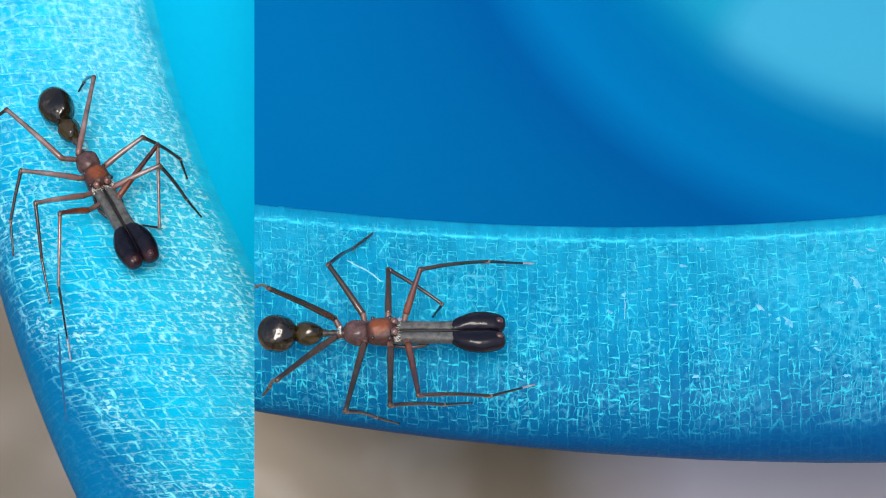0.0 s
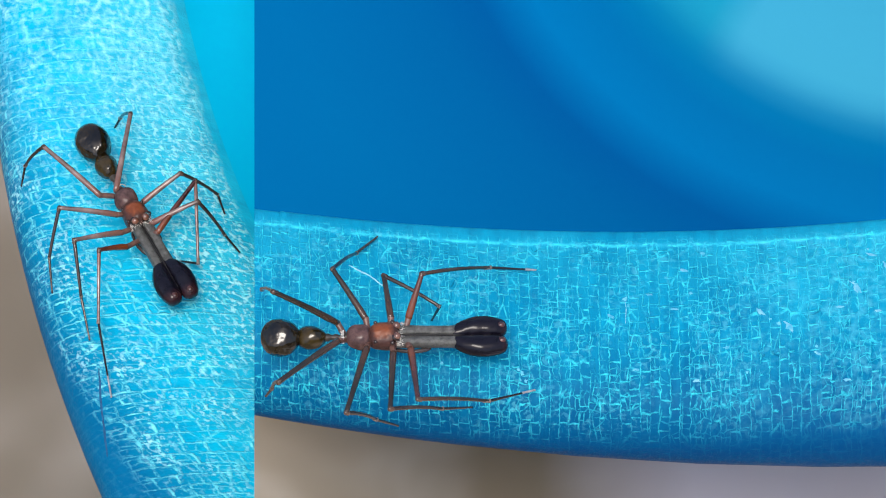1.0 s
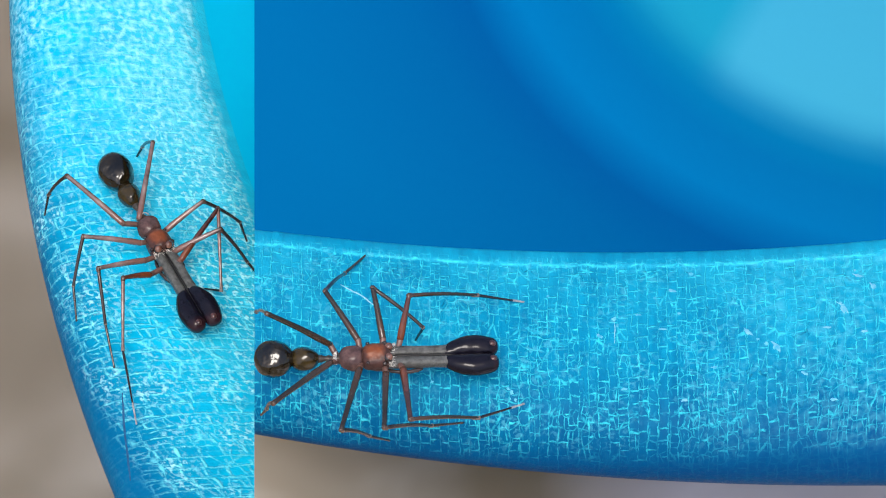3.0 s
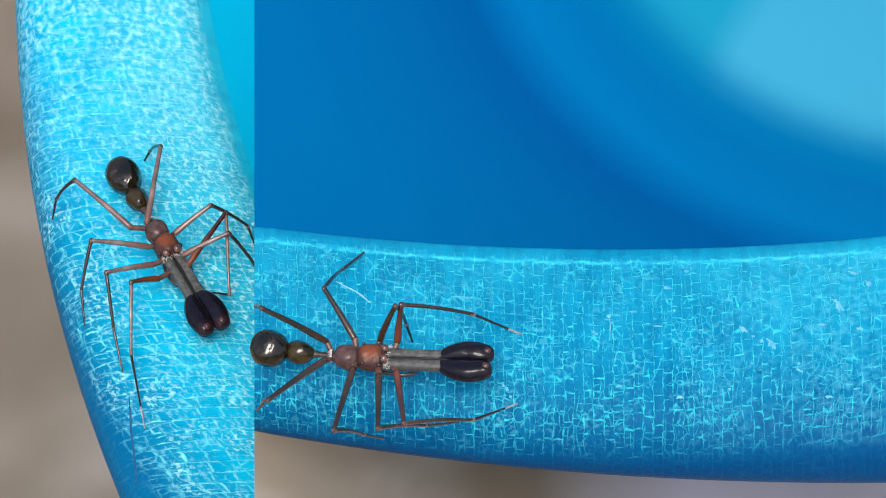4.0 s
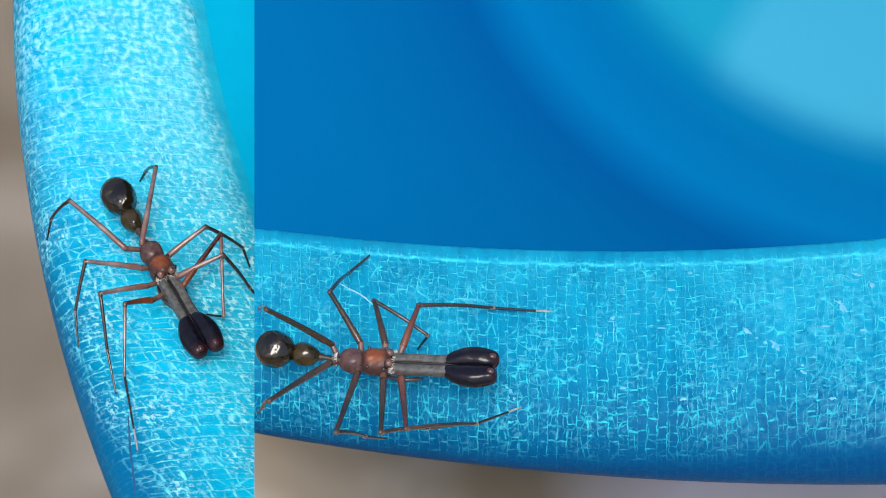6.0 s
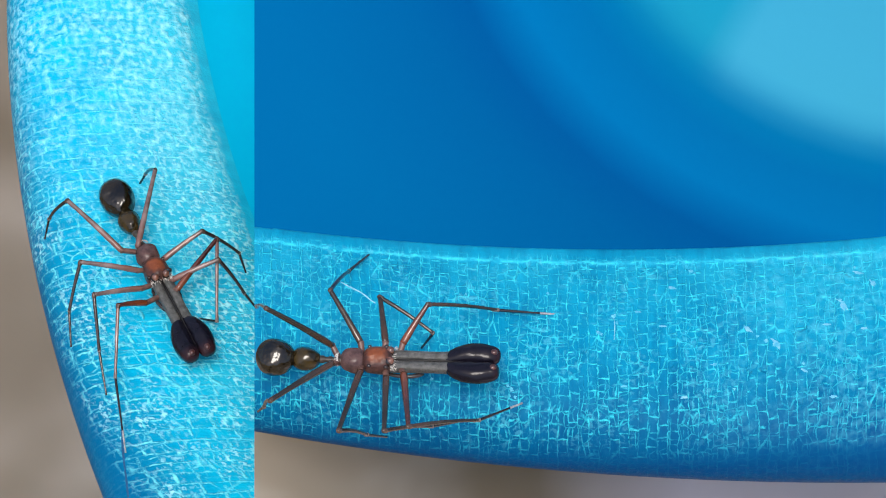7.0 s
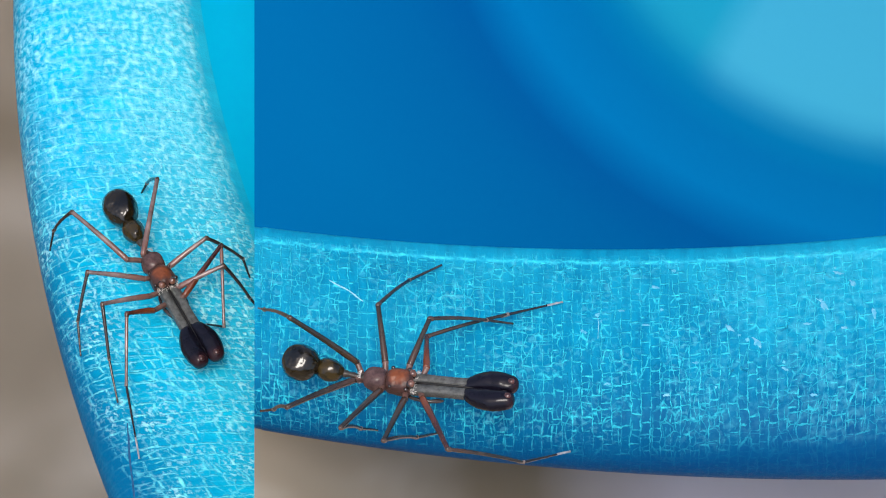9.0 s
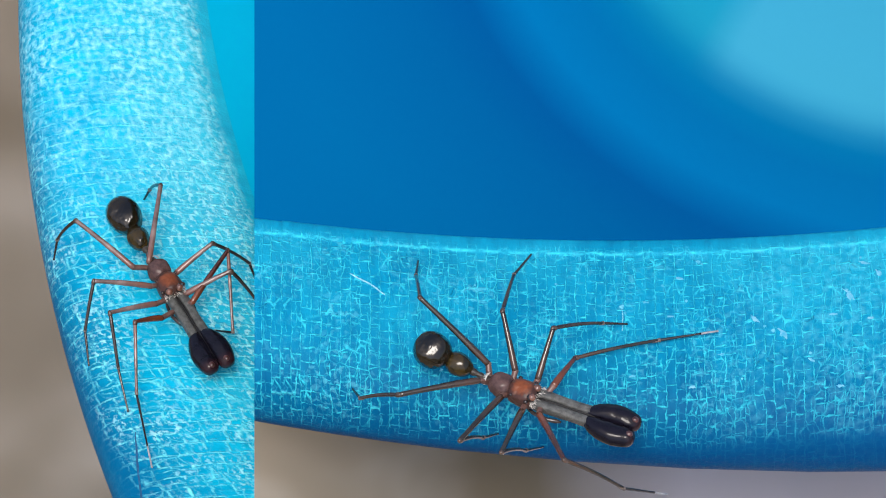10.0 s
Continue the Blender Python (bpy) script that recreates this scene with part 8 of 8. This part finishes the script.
    walk(walker_limbs["R3"][2], [
        (0, pose(-0.000233, -0.003739, -0.001732, 0, 46.4, 21.4)),
        (0.25, pose(-0.000262, -0.003741, -0.001689, 0, 46.7, 22.0)),
        (0.5, pose(-0.000290, -0.003743, -0.001646, 0, 47.0, 22.6)),
        (0.75, pose(-0.000318, -0.003745, -0.001604, 0, 47.3, 23.1)),
        (1, pose(-0.000346, -0.003747, -0.001562, 0, 47.6, 23.7)),
        (1.25, pose(-0.000374, -0.003748, -0.001520, 0, 47.8, 24.3)),
        (1.5, pose(-0.000402, -0.003750, -0.001478, 0, 48.1, 24.9)),
        (1.75, pose(-0.000429, -0.003751, -0.001437, 0, 48.4, 25.5)),
        (2, pose(-0.000456, -0.003752, -0.001395, 0, 48.6, 26.1)),
        (2.25, pose(-0.000483, -0.003753, -0.001355, 0, 48.9, 26.8)),
        (2.5, pose(-0.000510, -0.003754, -0.001314, 0, 49.1, 27.4)),
        (2.75, pose(-0.000437, -0.003725, -0.001318, 0, 48.7, 28.5)),
        (3, pose(-0.000363, -0.003696, -0.001322, 0, 48.3, 29.6)),
        (3.25, pose(-0.000290, -0.003667, -0.001326, 0, 47.8, 30.6)),
        (3.5, pose(-0.000216, -0.003638, -0.001331, 0, 47.3, 31.6)),
        (3.75, pose(-0.000143, -0.003610, -0.001335, 0, 46.9, 32.7)),
        (4, pose(-0.000069, -0.003582, -0.001339, 0, 46.4, 33.6)),
        (4.25, pose(-0.000033, -0.003582, -0.001355, 0, 46.7, 33.4)),
        (4.5, pose(0.000004, -0.003582, -0.001370, 0, 46.9, 33.2)),
        (4.75, pose(0.000025, -0.003567, -0.001336, 0, 46.6, 35.1)),
        (5, pose(0.000047, -0.003553, -0.001301, 0, 46.2, 36.9)),
        (5.25, pose(0.000010, -0.003540, -0.001277, 0, 45.7, 38.8)),
        (5.5, pose(-0.000027, -0.003527, -0.001252, 0, 45.2, 40.7)),
        (5.75, pose(-0.000081, -0.003530, -0.001240, 0, 45.3, 40.2)),
        (6, pose(-0.000135, -0.003534, -0.001227, 0, 45.5, 39.7)),
        (6.25, pose(-0.000188, -0.003537, -0.001215, 0, 45.7, 39.2)),
        (6.5, pose(-0.000241, -0.003540, -0.001203, 0, 45.8, 38.7)),
        (6.75, pose(-0.000294, -0.003543, -0.001192, 0, 46.0, 38.2)),
        (7, pose(-0.000347, -0.003545, -0.001181, 0, 46.1, 37.6)),
        (7.25, pose(-0.000309, -0.003554, -0.001160, 0, 45.7, 36.6)),
        (7.5, pose(-0.000273, -0.003565, -0.001137, 0, 45.3, 35.6)),
        (7.75, pose(-0.000457, -0.003492, -0.001128, 0, 45.0, 36.7)),
        (8, pose(-0.000647, -0.003423, -0.001112, 0, 44.7, 37.8)),
        (8.2, pose(-0.000908, -0.003209, -0.001224, 0, 41.9, 45.1)),
        (8.25, pose(-0.000970, -0.003183, -0.001177, 0, 42.9, 46.3)),
        (8.5, pose(-0.001284, -0.003051, -0.000940, 0, 47.7, 53.3)),
        (8.7, pose(-0.001115, -0.003042, -0.000655, 0, 44.9, 38.5)),
        (8.75, pose(-0.001162, -0.003004, -0.000596, 0, 45.7, 40.8)),
        (9, pose(-0.001395, -0.002806, -0.000307, 0, 48.8, 53.0)),
        (9.2, pose(-0.001405, -0.002757, -0.000151, 0, 50.2, 64.6)),
        (9.25, pose(-0.001507, -0.002788, -0.000214, 0, 52.4, 67.5)),
        (9.5, pose(-0.002036, -0.002984, -0.000488, 0, 62.3, 89.3)),
        (9.7, pose(-0.002489, -0.002996, -0.000353, 0, 65.2, 116.4)),
        (9.75, pose(-0.002189, -0.002964, -0.000389, 0, 62.4, 106.9)),
        (10, pose(-0.000714, -0.002858, -0.000537, 0, 42.9, 79.8)),
    ])
    # right leg 4
    walk(walker_limbs["R4"][0], [
        (0, pose(-0.002107, -0.000368, 0.000250, 0, -8.9, -134.3)),
        (0.25, pose(-0.002107, -0.000368, 0.000250, 0, -9.1, -134.6)),
        (0.5, pose(-0.002107, -0.000368, 0.000250, 0, -9.3, -135.0)),
        (0.75, pose(-0.002107, -0.000368, 0.000250, 0, -9.4, -135.4)),
        (1, pose(-0.002107, -0.000368, 0.000250, 0, -9.6, -135.7)),
        (1.25, pose(-0.002107, -0.000368, 0.000250, 0, -9.8, -136.1)),
        (1.5, pose(-0.002107, -0.000368, 0.000250, 0, -10.0, -136.5)),
        (1.75, pose(-0.002107, -0.000368, 0.000250, 0, -10.2, -136.8)),
        (2, pose(-0.002107, -0.000368, 0.000250, 0, -10.4, -137.2)),
        (2.25, pose(-0.002107, -0.000368, 0.000250, 0, -10.5, -137.6)),
        (2.5, pose(-0.002107, -0.000368, 0.000250, 0, -10.7, -137.9)),
        (2.75, pose(-0.002107, -0.000368, 0.000250, 0, -10.7, -136.6)),
        (3, pose(-0.002107, -0.000368, 0.000250, 0, -10.6, -135.3)),
        (3.25, pose(-0.002107, -0.000368, 0.000250, 0, -10.5, -133.9)),
        (3.5, pose(-0.002107, -0.000368, 0.000250, 0, -10.5, -132.6)),
        (3.75, pose(-0.002107, -0.000368, 0.000250, 0, -10.4, -131.2)),
        (4, pose(-0.002107, -0.000368, 0.000250, 0, -10.3, -129.9)),
        (4.25, pose(-0.002107, -0.000368, 0.000250, 0, -10.5, -129.2)),
        (4.5, pose(-0.002107, -0.000368, 0.000250, 0, -10.6, -128.4)),
        (4.75, pose(-0.002107, -0.000368, 0.000250, 0, -10.8, -128.0)),
        (5, pose(-0.002107, -0.000368, 0.000250, 0, -11.0, -127.6)),
        (5.25, pose(-0.002107, -0.000368, 0.000250, 0, -9.9, -128.9)),
        (5.5, pose(-0.002107, -0.000368, 0.000250, 0, -8.8, -130.1)),
        (5.75, pose(-0.002107, -0.000368, 0.000250, 0, -9.1, -131.1)),
        (6, pose(-0.002107, -0.000368, 0.000250, 0, -9.5, -132.1)),
        (6.25, pose(-0.002107, -0.000368, 0.000250, 0, -9.8, -133.0)),
        (6.5, pose(-0.002107, -0.000368, 0.000250, 0, -10.2, -134.0)),
        (6.75, pose(-0.002107, -0.000368, 0.000250, 0, -10.5, -135.0)),
        (7, pose(-0.002107, -0.000368, 0.000250, 0, -10.9, -136.0)),
        (7.25, pose(-0.002107, -0.000368, 0.000250, 0, -10.7, -136.0)),
        (7.5, pose(-0.002107, -0.000368, 0.000250, 0, -10.5, -136.0)),
        (7.75, pose(-0.002107, -0.000368, 0.000250, 0, -10.1, -136.7)),
        (8, pose(-0.002107, -0.000368, 0.000250, 0, -9.8, -137.3)),
        (8.2, pose(-0.002107, -0.000368, 0.000250, 0, -9.7, -138.8)),
        (8.25, pose(-0.002107, -0.000368, 0.000250, 0, -10.3, -138.4)),
        (8.5, pose(-0.002107, -0.000368, 0.000250, 0, -13.2, -136.5)),
        (8.7, pose(-0.002107, -0.000368, 0.000250, 0, -16.5, -130.7)),
        (8.75, pose(-0.002107, -0.000368, 0.000250, 0, -16.0, -131.6)),
        (9, pose(-0.002107, -0.000368, 0.000250, 0, -13.4, -136.1)),
        (9.2, pose(-0.002107, -0.000368, 0.000250, 0, -5.7, -136.7)),
        (9.25, pose(-0.002107, -0.000368, 0.000250, 0, -8.2, -134.6)),
        (9.5, pose(-0.002107, -0.000368, 0.000250, 0, -20.5, -123.0)),
        (9.7, pose(-0.002107, -0.000368, 0.000250, 0, -25.4, -124.0)),
        (9.75, pose(-0.002107, -0.000368, 0.000250, 0, -21.9, -126.7)),
        (10, pose(-0.002107, -0.000368, 0.000250, 0, -4.3, -138.7)),
    ])
    walk(walker_limbs["R4"][1], [
        (0, pose(-0.004940, -0.003275, 0.000885, 0, 62.7, 110.7)),
        (0.25, pose(-0.004957, -0.003255, 0.000898, 0, 62.6, 110.4)),
        (0.5, pose(-0.004974, -0.003236, 0.000911, 0, 62.6, 110.0)),
        (0.75, pose(-0.004991, -0.003216, 0.000924, 0, 62.6, 109.7)),
        (1, pose(-0.005007, -0.003196, 0.000937, 0, 62.6, 109.3)),
        (1.25, pose(-0.005024, -0.003176, 0.000950, 0, 62.6, 109.0)),
        (1.5, pose(-0.005040, -0.003155, 0.000963, 0, 62.6, 108.7)),
        (1.75, pose(-0.005056, -0.003135, 0.000976, 0, 62.6, 108.4)),
        (2, pose(-0.005072, -0.003114, 0.000989, 0, 62.5, 108.1)),
        (2.25, pose(-0.005088, -0.003093, 0.001002, 0, 62.5, 107.8)),
        (2.5, pose(-0.005104, -0.003073, 0.001015, 0, 62.5, 107.5)),
        (2.75, pose(-0.005041, -0.003142, 0.001011, 0, 62.1, 107.6)),
        (3, pose(-0.004976, -0.003211, 0.001006, 0, 61.7, 107.8)),
        (3.25, pose(-0.004909, -0.003278, 0.001001, 0, 61.3, 108.1)),
        (3.5, pose(-0.004841, -0.003343, 0.000996, 0, 60.9, 108.5)),
        (3.75, pose(-0.004771, -0.003407, 0.000990, 0, 60.6, 108.9)),
        (4, pose(-0.004701, -0.003469, 0.000984, 0, 60.2, 109.5)),
        (4.25, pose(-0.004659, -0.003501, 0.000996, 0, 61.1, 110.6)),
        (4.5, pose(-0.004617, -0.003532, 0.001007, 0, 62.0, 111.9)),
        (4.75, pose(-0.004594, -0.003547, 0.001019, 0, 61.2, 111.3)),
        (5, pose(-0.004570, -0.003562, 0.001031, 0, 60.3, 110.9)),
        (5.25, pose(-0.004647, -0.003520, 0.000954, 0, 61.3, 112.8)),
        (5.5, pose(-0.004722, -0.003475, 0.000876, 0, 62.3, 115.0)),
        (5.75, pose(-0.004772, -0.003427, 0.000901, 0, 62.3, 114.3)),
        (6, pose(-0.004822, -0.003377, 0.000926, 0, 62.3, 113.6)),
        (6.25, pose(-0.004870, -0.003327, 0.000951, 0, 62.3, 113.1)),
        (6.5, pose(-0.004918, -0.003276, 0.000975, 0, 62.3, 112.6)),
        (6.75, pose(-0.004965, -0.003223, 0.001000, 0, 62.4, 112.1)),
        (7, pose(-0.005011, -0.003170, 0.001024, 0, 62.4, 111.7)),
        (7.25, pose(-0.005013, -0.003171, 0.001012, 0, 60.9, 108.1)),
        (7.5, pose(-0.005015, -0.003172, 0.001000, 0, 59.3, 104.8)),
        (7.75, pose(-0.005048, -0.003144, 0.000973, 0, 58.7, 100.8)),
        (8, pose(-0.005081, -0.003116, 0.000947, 0, 58.0, 97.1)),
        (8.2, pose(-0.005154, -0.003035, 0.000944, 0, 59.2, 114.8)),
        (8.25, pose(-0.005131, -0.003050, 0.000985, 0, 59.0, 114.2)),
        (8.5, pose(-0.005010, -0.003120, 0.001189, 0, 57.5, 111.8)),
        (8.7, pose(-0.004677, -0.003353, 0.001419, 0, 54.8, 119.4)),
        (8.75, pose(-0.004731, -0.003320, 0.001383, 0, 55.0, 121.3)),
        (9, pose(-0.004988, -0.003140, 0.001199, 0, 55.1, 131.8)),
        (9.2, pose(-0.005083, -0.003171, 0.000662, 0, 42.8, 168.0)),
        (9.25, pose(-0.004962, -0.003265, 0.000835, 0, 46.4, 162.8)),
        (9.5, pose(-0.004204, -0.003596, 0.001686, 0, 58.5, 134.1)),
        (9.7, pose(-0.004184, -0.003445, 0.002011, 0, 57.2, 145.0)),
        (9.75, pose(-0.004384, -0.003424, 0.001786, 0, 54.9, 153.1)),
        (10, pose(-0.005184, -0.003073, 0.000557, 0, 29.9, -170.2)),
    ])
    walk(walker_limbs["R4"][2], [
        (0, pose(-0.005320, -0.002272, -0.001188, 0, 69.1, 138.1)),
        (0.25, pose(-0.005331, -0.002250, -0.001175, 0, 68.8, 136.6)),
        (0.5, pose(-0.005342, -0.002227, -0.001161, 0, 68.5, 135.1)),
        (0.75, pose(-0.005353, -0.002205, -0.001148, 0, 68.2, 133.7)),
        (1, pose(-0.005363, -0.002182, -0.001135, 0, 67.9, 132.3)),
        (1.25, pose(-0.005374, -0.002159, -0.001122, 0, 67.6, 130.9)),
        (1.5, pose(-0.005385, -0.002137, -0.001108, 0, 67.3, 129.6)),
        (1.75, pose(-0.005396, -0.002114, -0.001095, 0, 67.0, 128.3)),
        (2, pose(-0.005407, -0.002091, -0.001082, 0, 66.6, 127.1)),
        (2.25, pose(-0.005418, -0.002068, -0.001069, 0, 66.3, 125.9)),
        (2.5, pose(-0.005429, -0.002046, -0.001056, 0, 65.9, 124.7)),
        (2.75, pose(-0.005371, -0.002101, -0.001052, 0, 66.0, 125.3)),
        (3, pose(-0.005314, -0.002157, -0.001049, 0, 66.1, 125.9)),
        (3.25, pose(-0.005257, -0.002212, -0.001046, 0, 66.1, 126.5)),
        (3.5, pose(-0.005200, -0.002267, -0.001044, 0, 66.2, 127.2)),
        (3.75, pose(-0.005144, -0.002322, -0.001043, 0, 66.3, 127.8)),
        (4, pose(-0.005087, -0.002376, -0.001042, 0, 66.4, 128.5)),
        (4.25, pose(-0.005056, -0.002446, -0.001049, 0, 66.9, 127.3)),
        (4.5, pose(-0.005024, -0.002516, -0.001055, 0, 67.4, 126.0)),
        (4.75, pose(-0.005003, -0.002499, -0.001026, 0, 68.4, 129.3)),
        (5, pose(-0.004982, -0.002483, -0.000997, 0, 69.3, 132.8)),
        (5.25, pose(-0.005081, -0.002487, -0.001094, 0, 67.6, 131.3)),
        (5.5, pose(-0.005181, -0.002491, -0.001190, 0, 65.8, 130.0)),
        (5.75, pose(-0.005219, -0.002437, -0.001165, 0, 65.4, 129.1)),
        (6, pose(-0.005257, -0.002383, -0.001141, 0, 65.0, 128.3)),
        (6.25, pose(-0.005295, -0.002329, -0.001116, 0, 64.5, 127.5)),
        (6.5, pose(-0.005334, -0.002275, -0.001092, 0, 64.1, 126.8)),
        (6.75, pose(-0.005372, -0.002221, -0.001068, 0, 63.7, 126.1)),
        (7, pose(-0.005411, -0.002166, -0.001045, 0, 63.2, 125.4)),
        (7.25, pose(-0.005365, -0.002092, -0.001028, 0, 63.4, 128.1)),
        (7.5, pose(-0.005319, -0.002020, -0.001007, 0, 63.4, 130.7)),
        (7.75, pose(-0.005276, -0.001953, -0.001021, 0, 63.4, 113.6)),
        (8, pose(-0.005233, -0.001889, -0.001033, 0, 61.5, 97.5)),
        (8.2, pose(-0.005656, -0.001952, -0.001062, 0, 56.2, 125.7)),
        (8.25, pose(-0.005626, -0.001953, -0.001015, 0, 55.3, 126.0)),
        (8.5, pose(-0.005476, -0.001957, -0.000780, 0, 50.7, 127.2)),
        (8.7, pose(-0.005337, -0.002182, -0.000489, 0, 49.5, 137.6)),
        (8.75, pose(-0.005427, -0.002175, -0.000528, 0, 49.1, 140.2)),
        (9, pose(-0.005878, -0.002145, -0.000716, 0, 46.6, 152.3)),
        (9.2, pose(-0.006758, -0.002815, -0.000925, 0, 47.9, 140.3)),
        (9.25, pose(-0.006501, -0.002789, -0.000854, 0, 50.4, 140.9)),
        (9.5, pose(-0.005053, -0.002720, -0.000304, 0, 62.4, 150.3)),
        (9.7, pose(-0.005219, -0.002720, 0.000048, 0, 53.7, 172.3)),
        (9.75, pose(-0.005582, -0.002816, -0.000123, 0, 50.9, 165.7)),
        (10, pose(-0.007179, -0.003419, -0.000605, 0, 32.1, 136.5)),
    ])


motions()
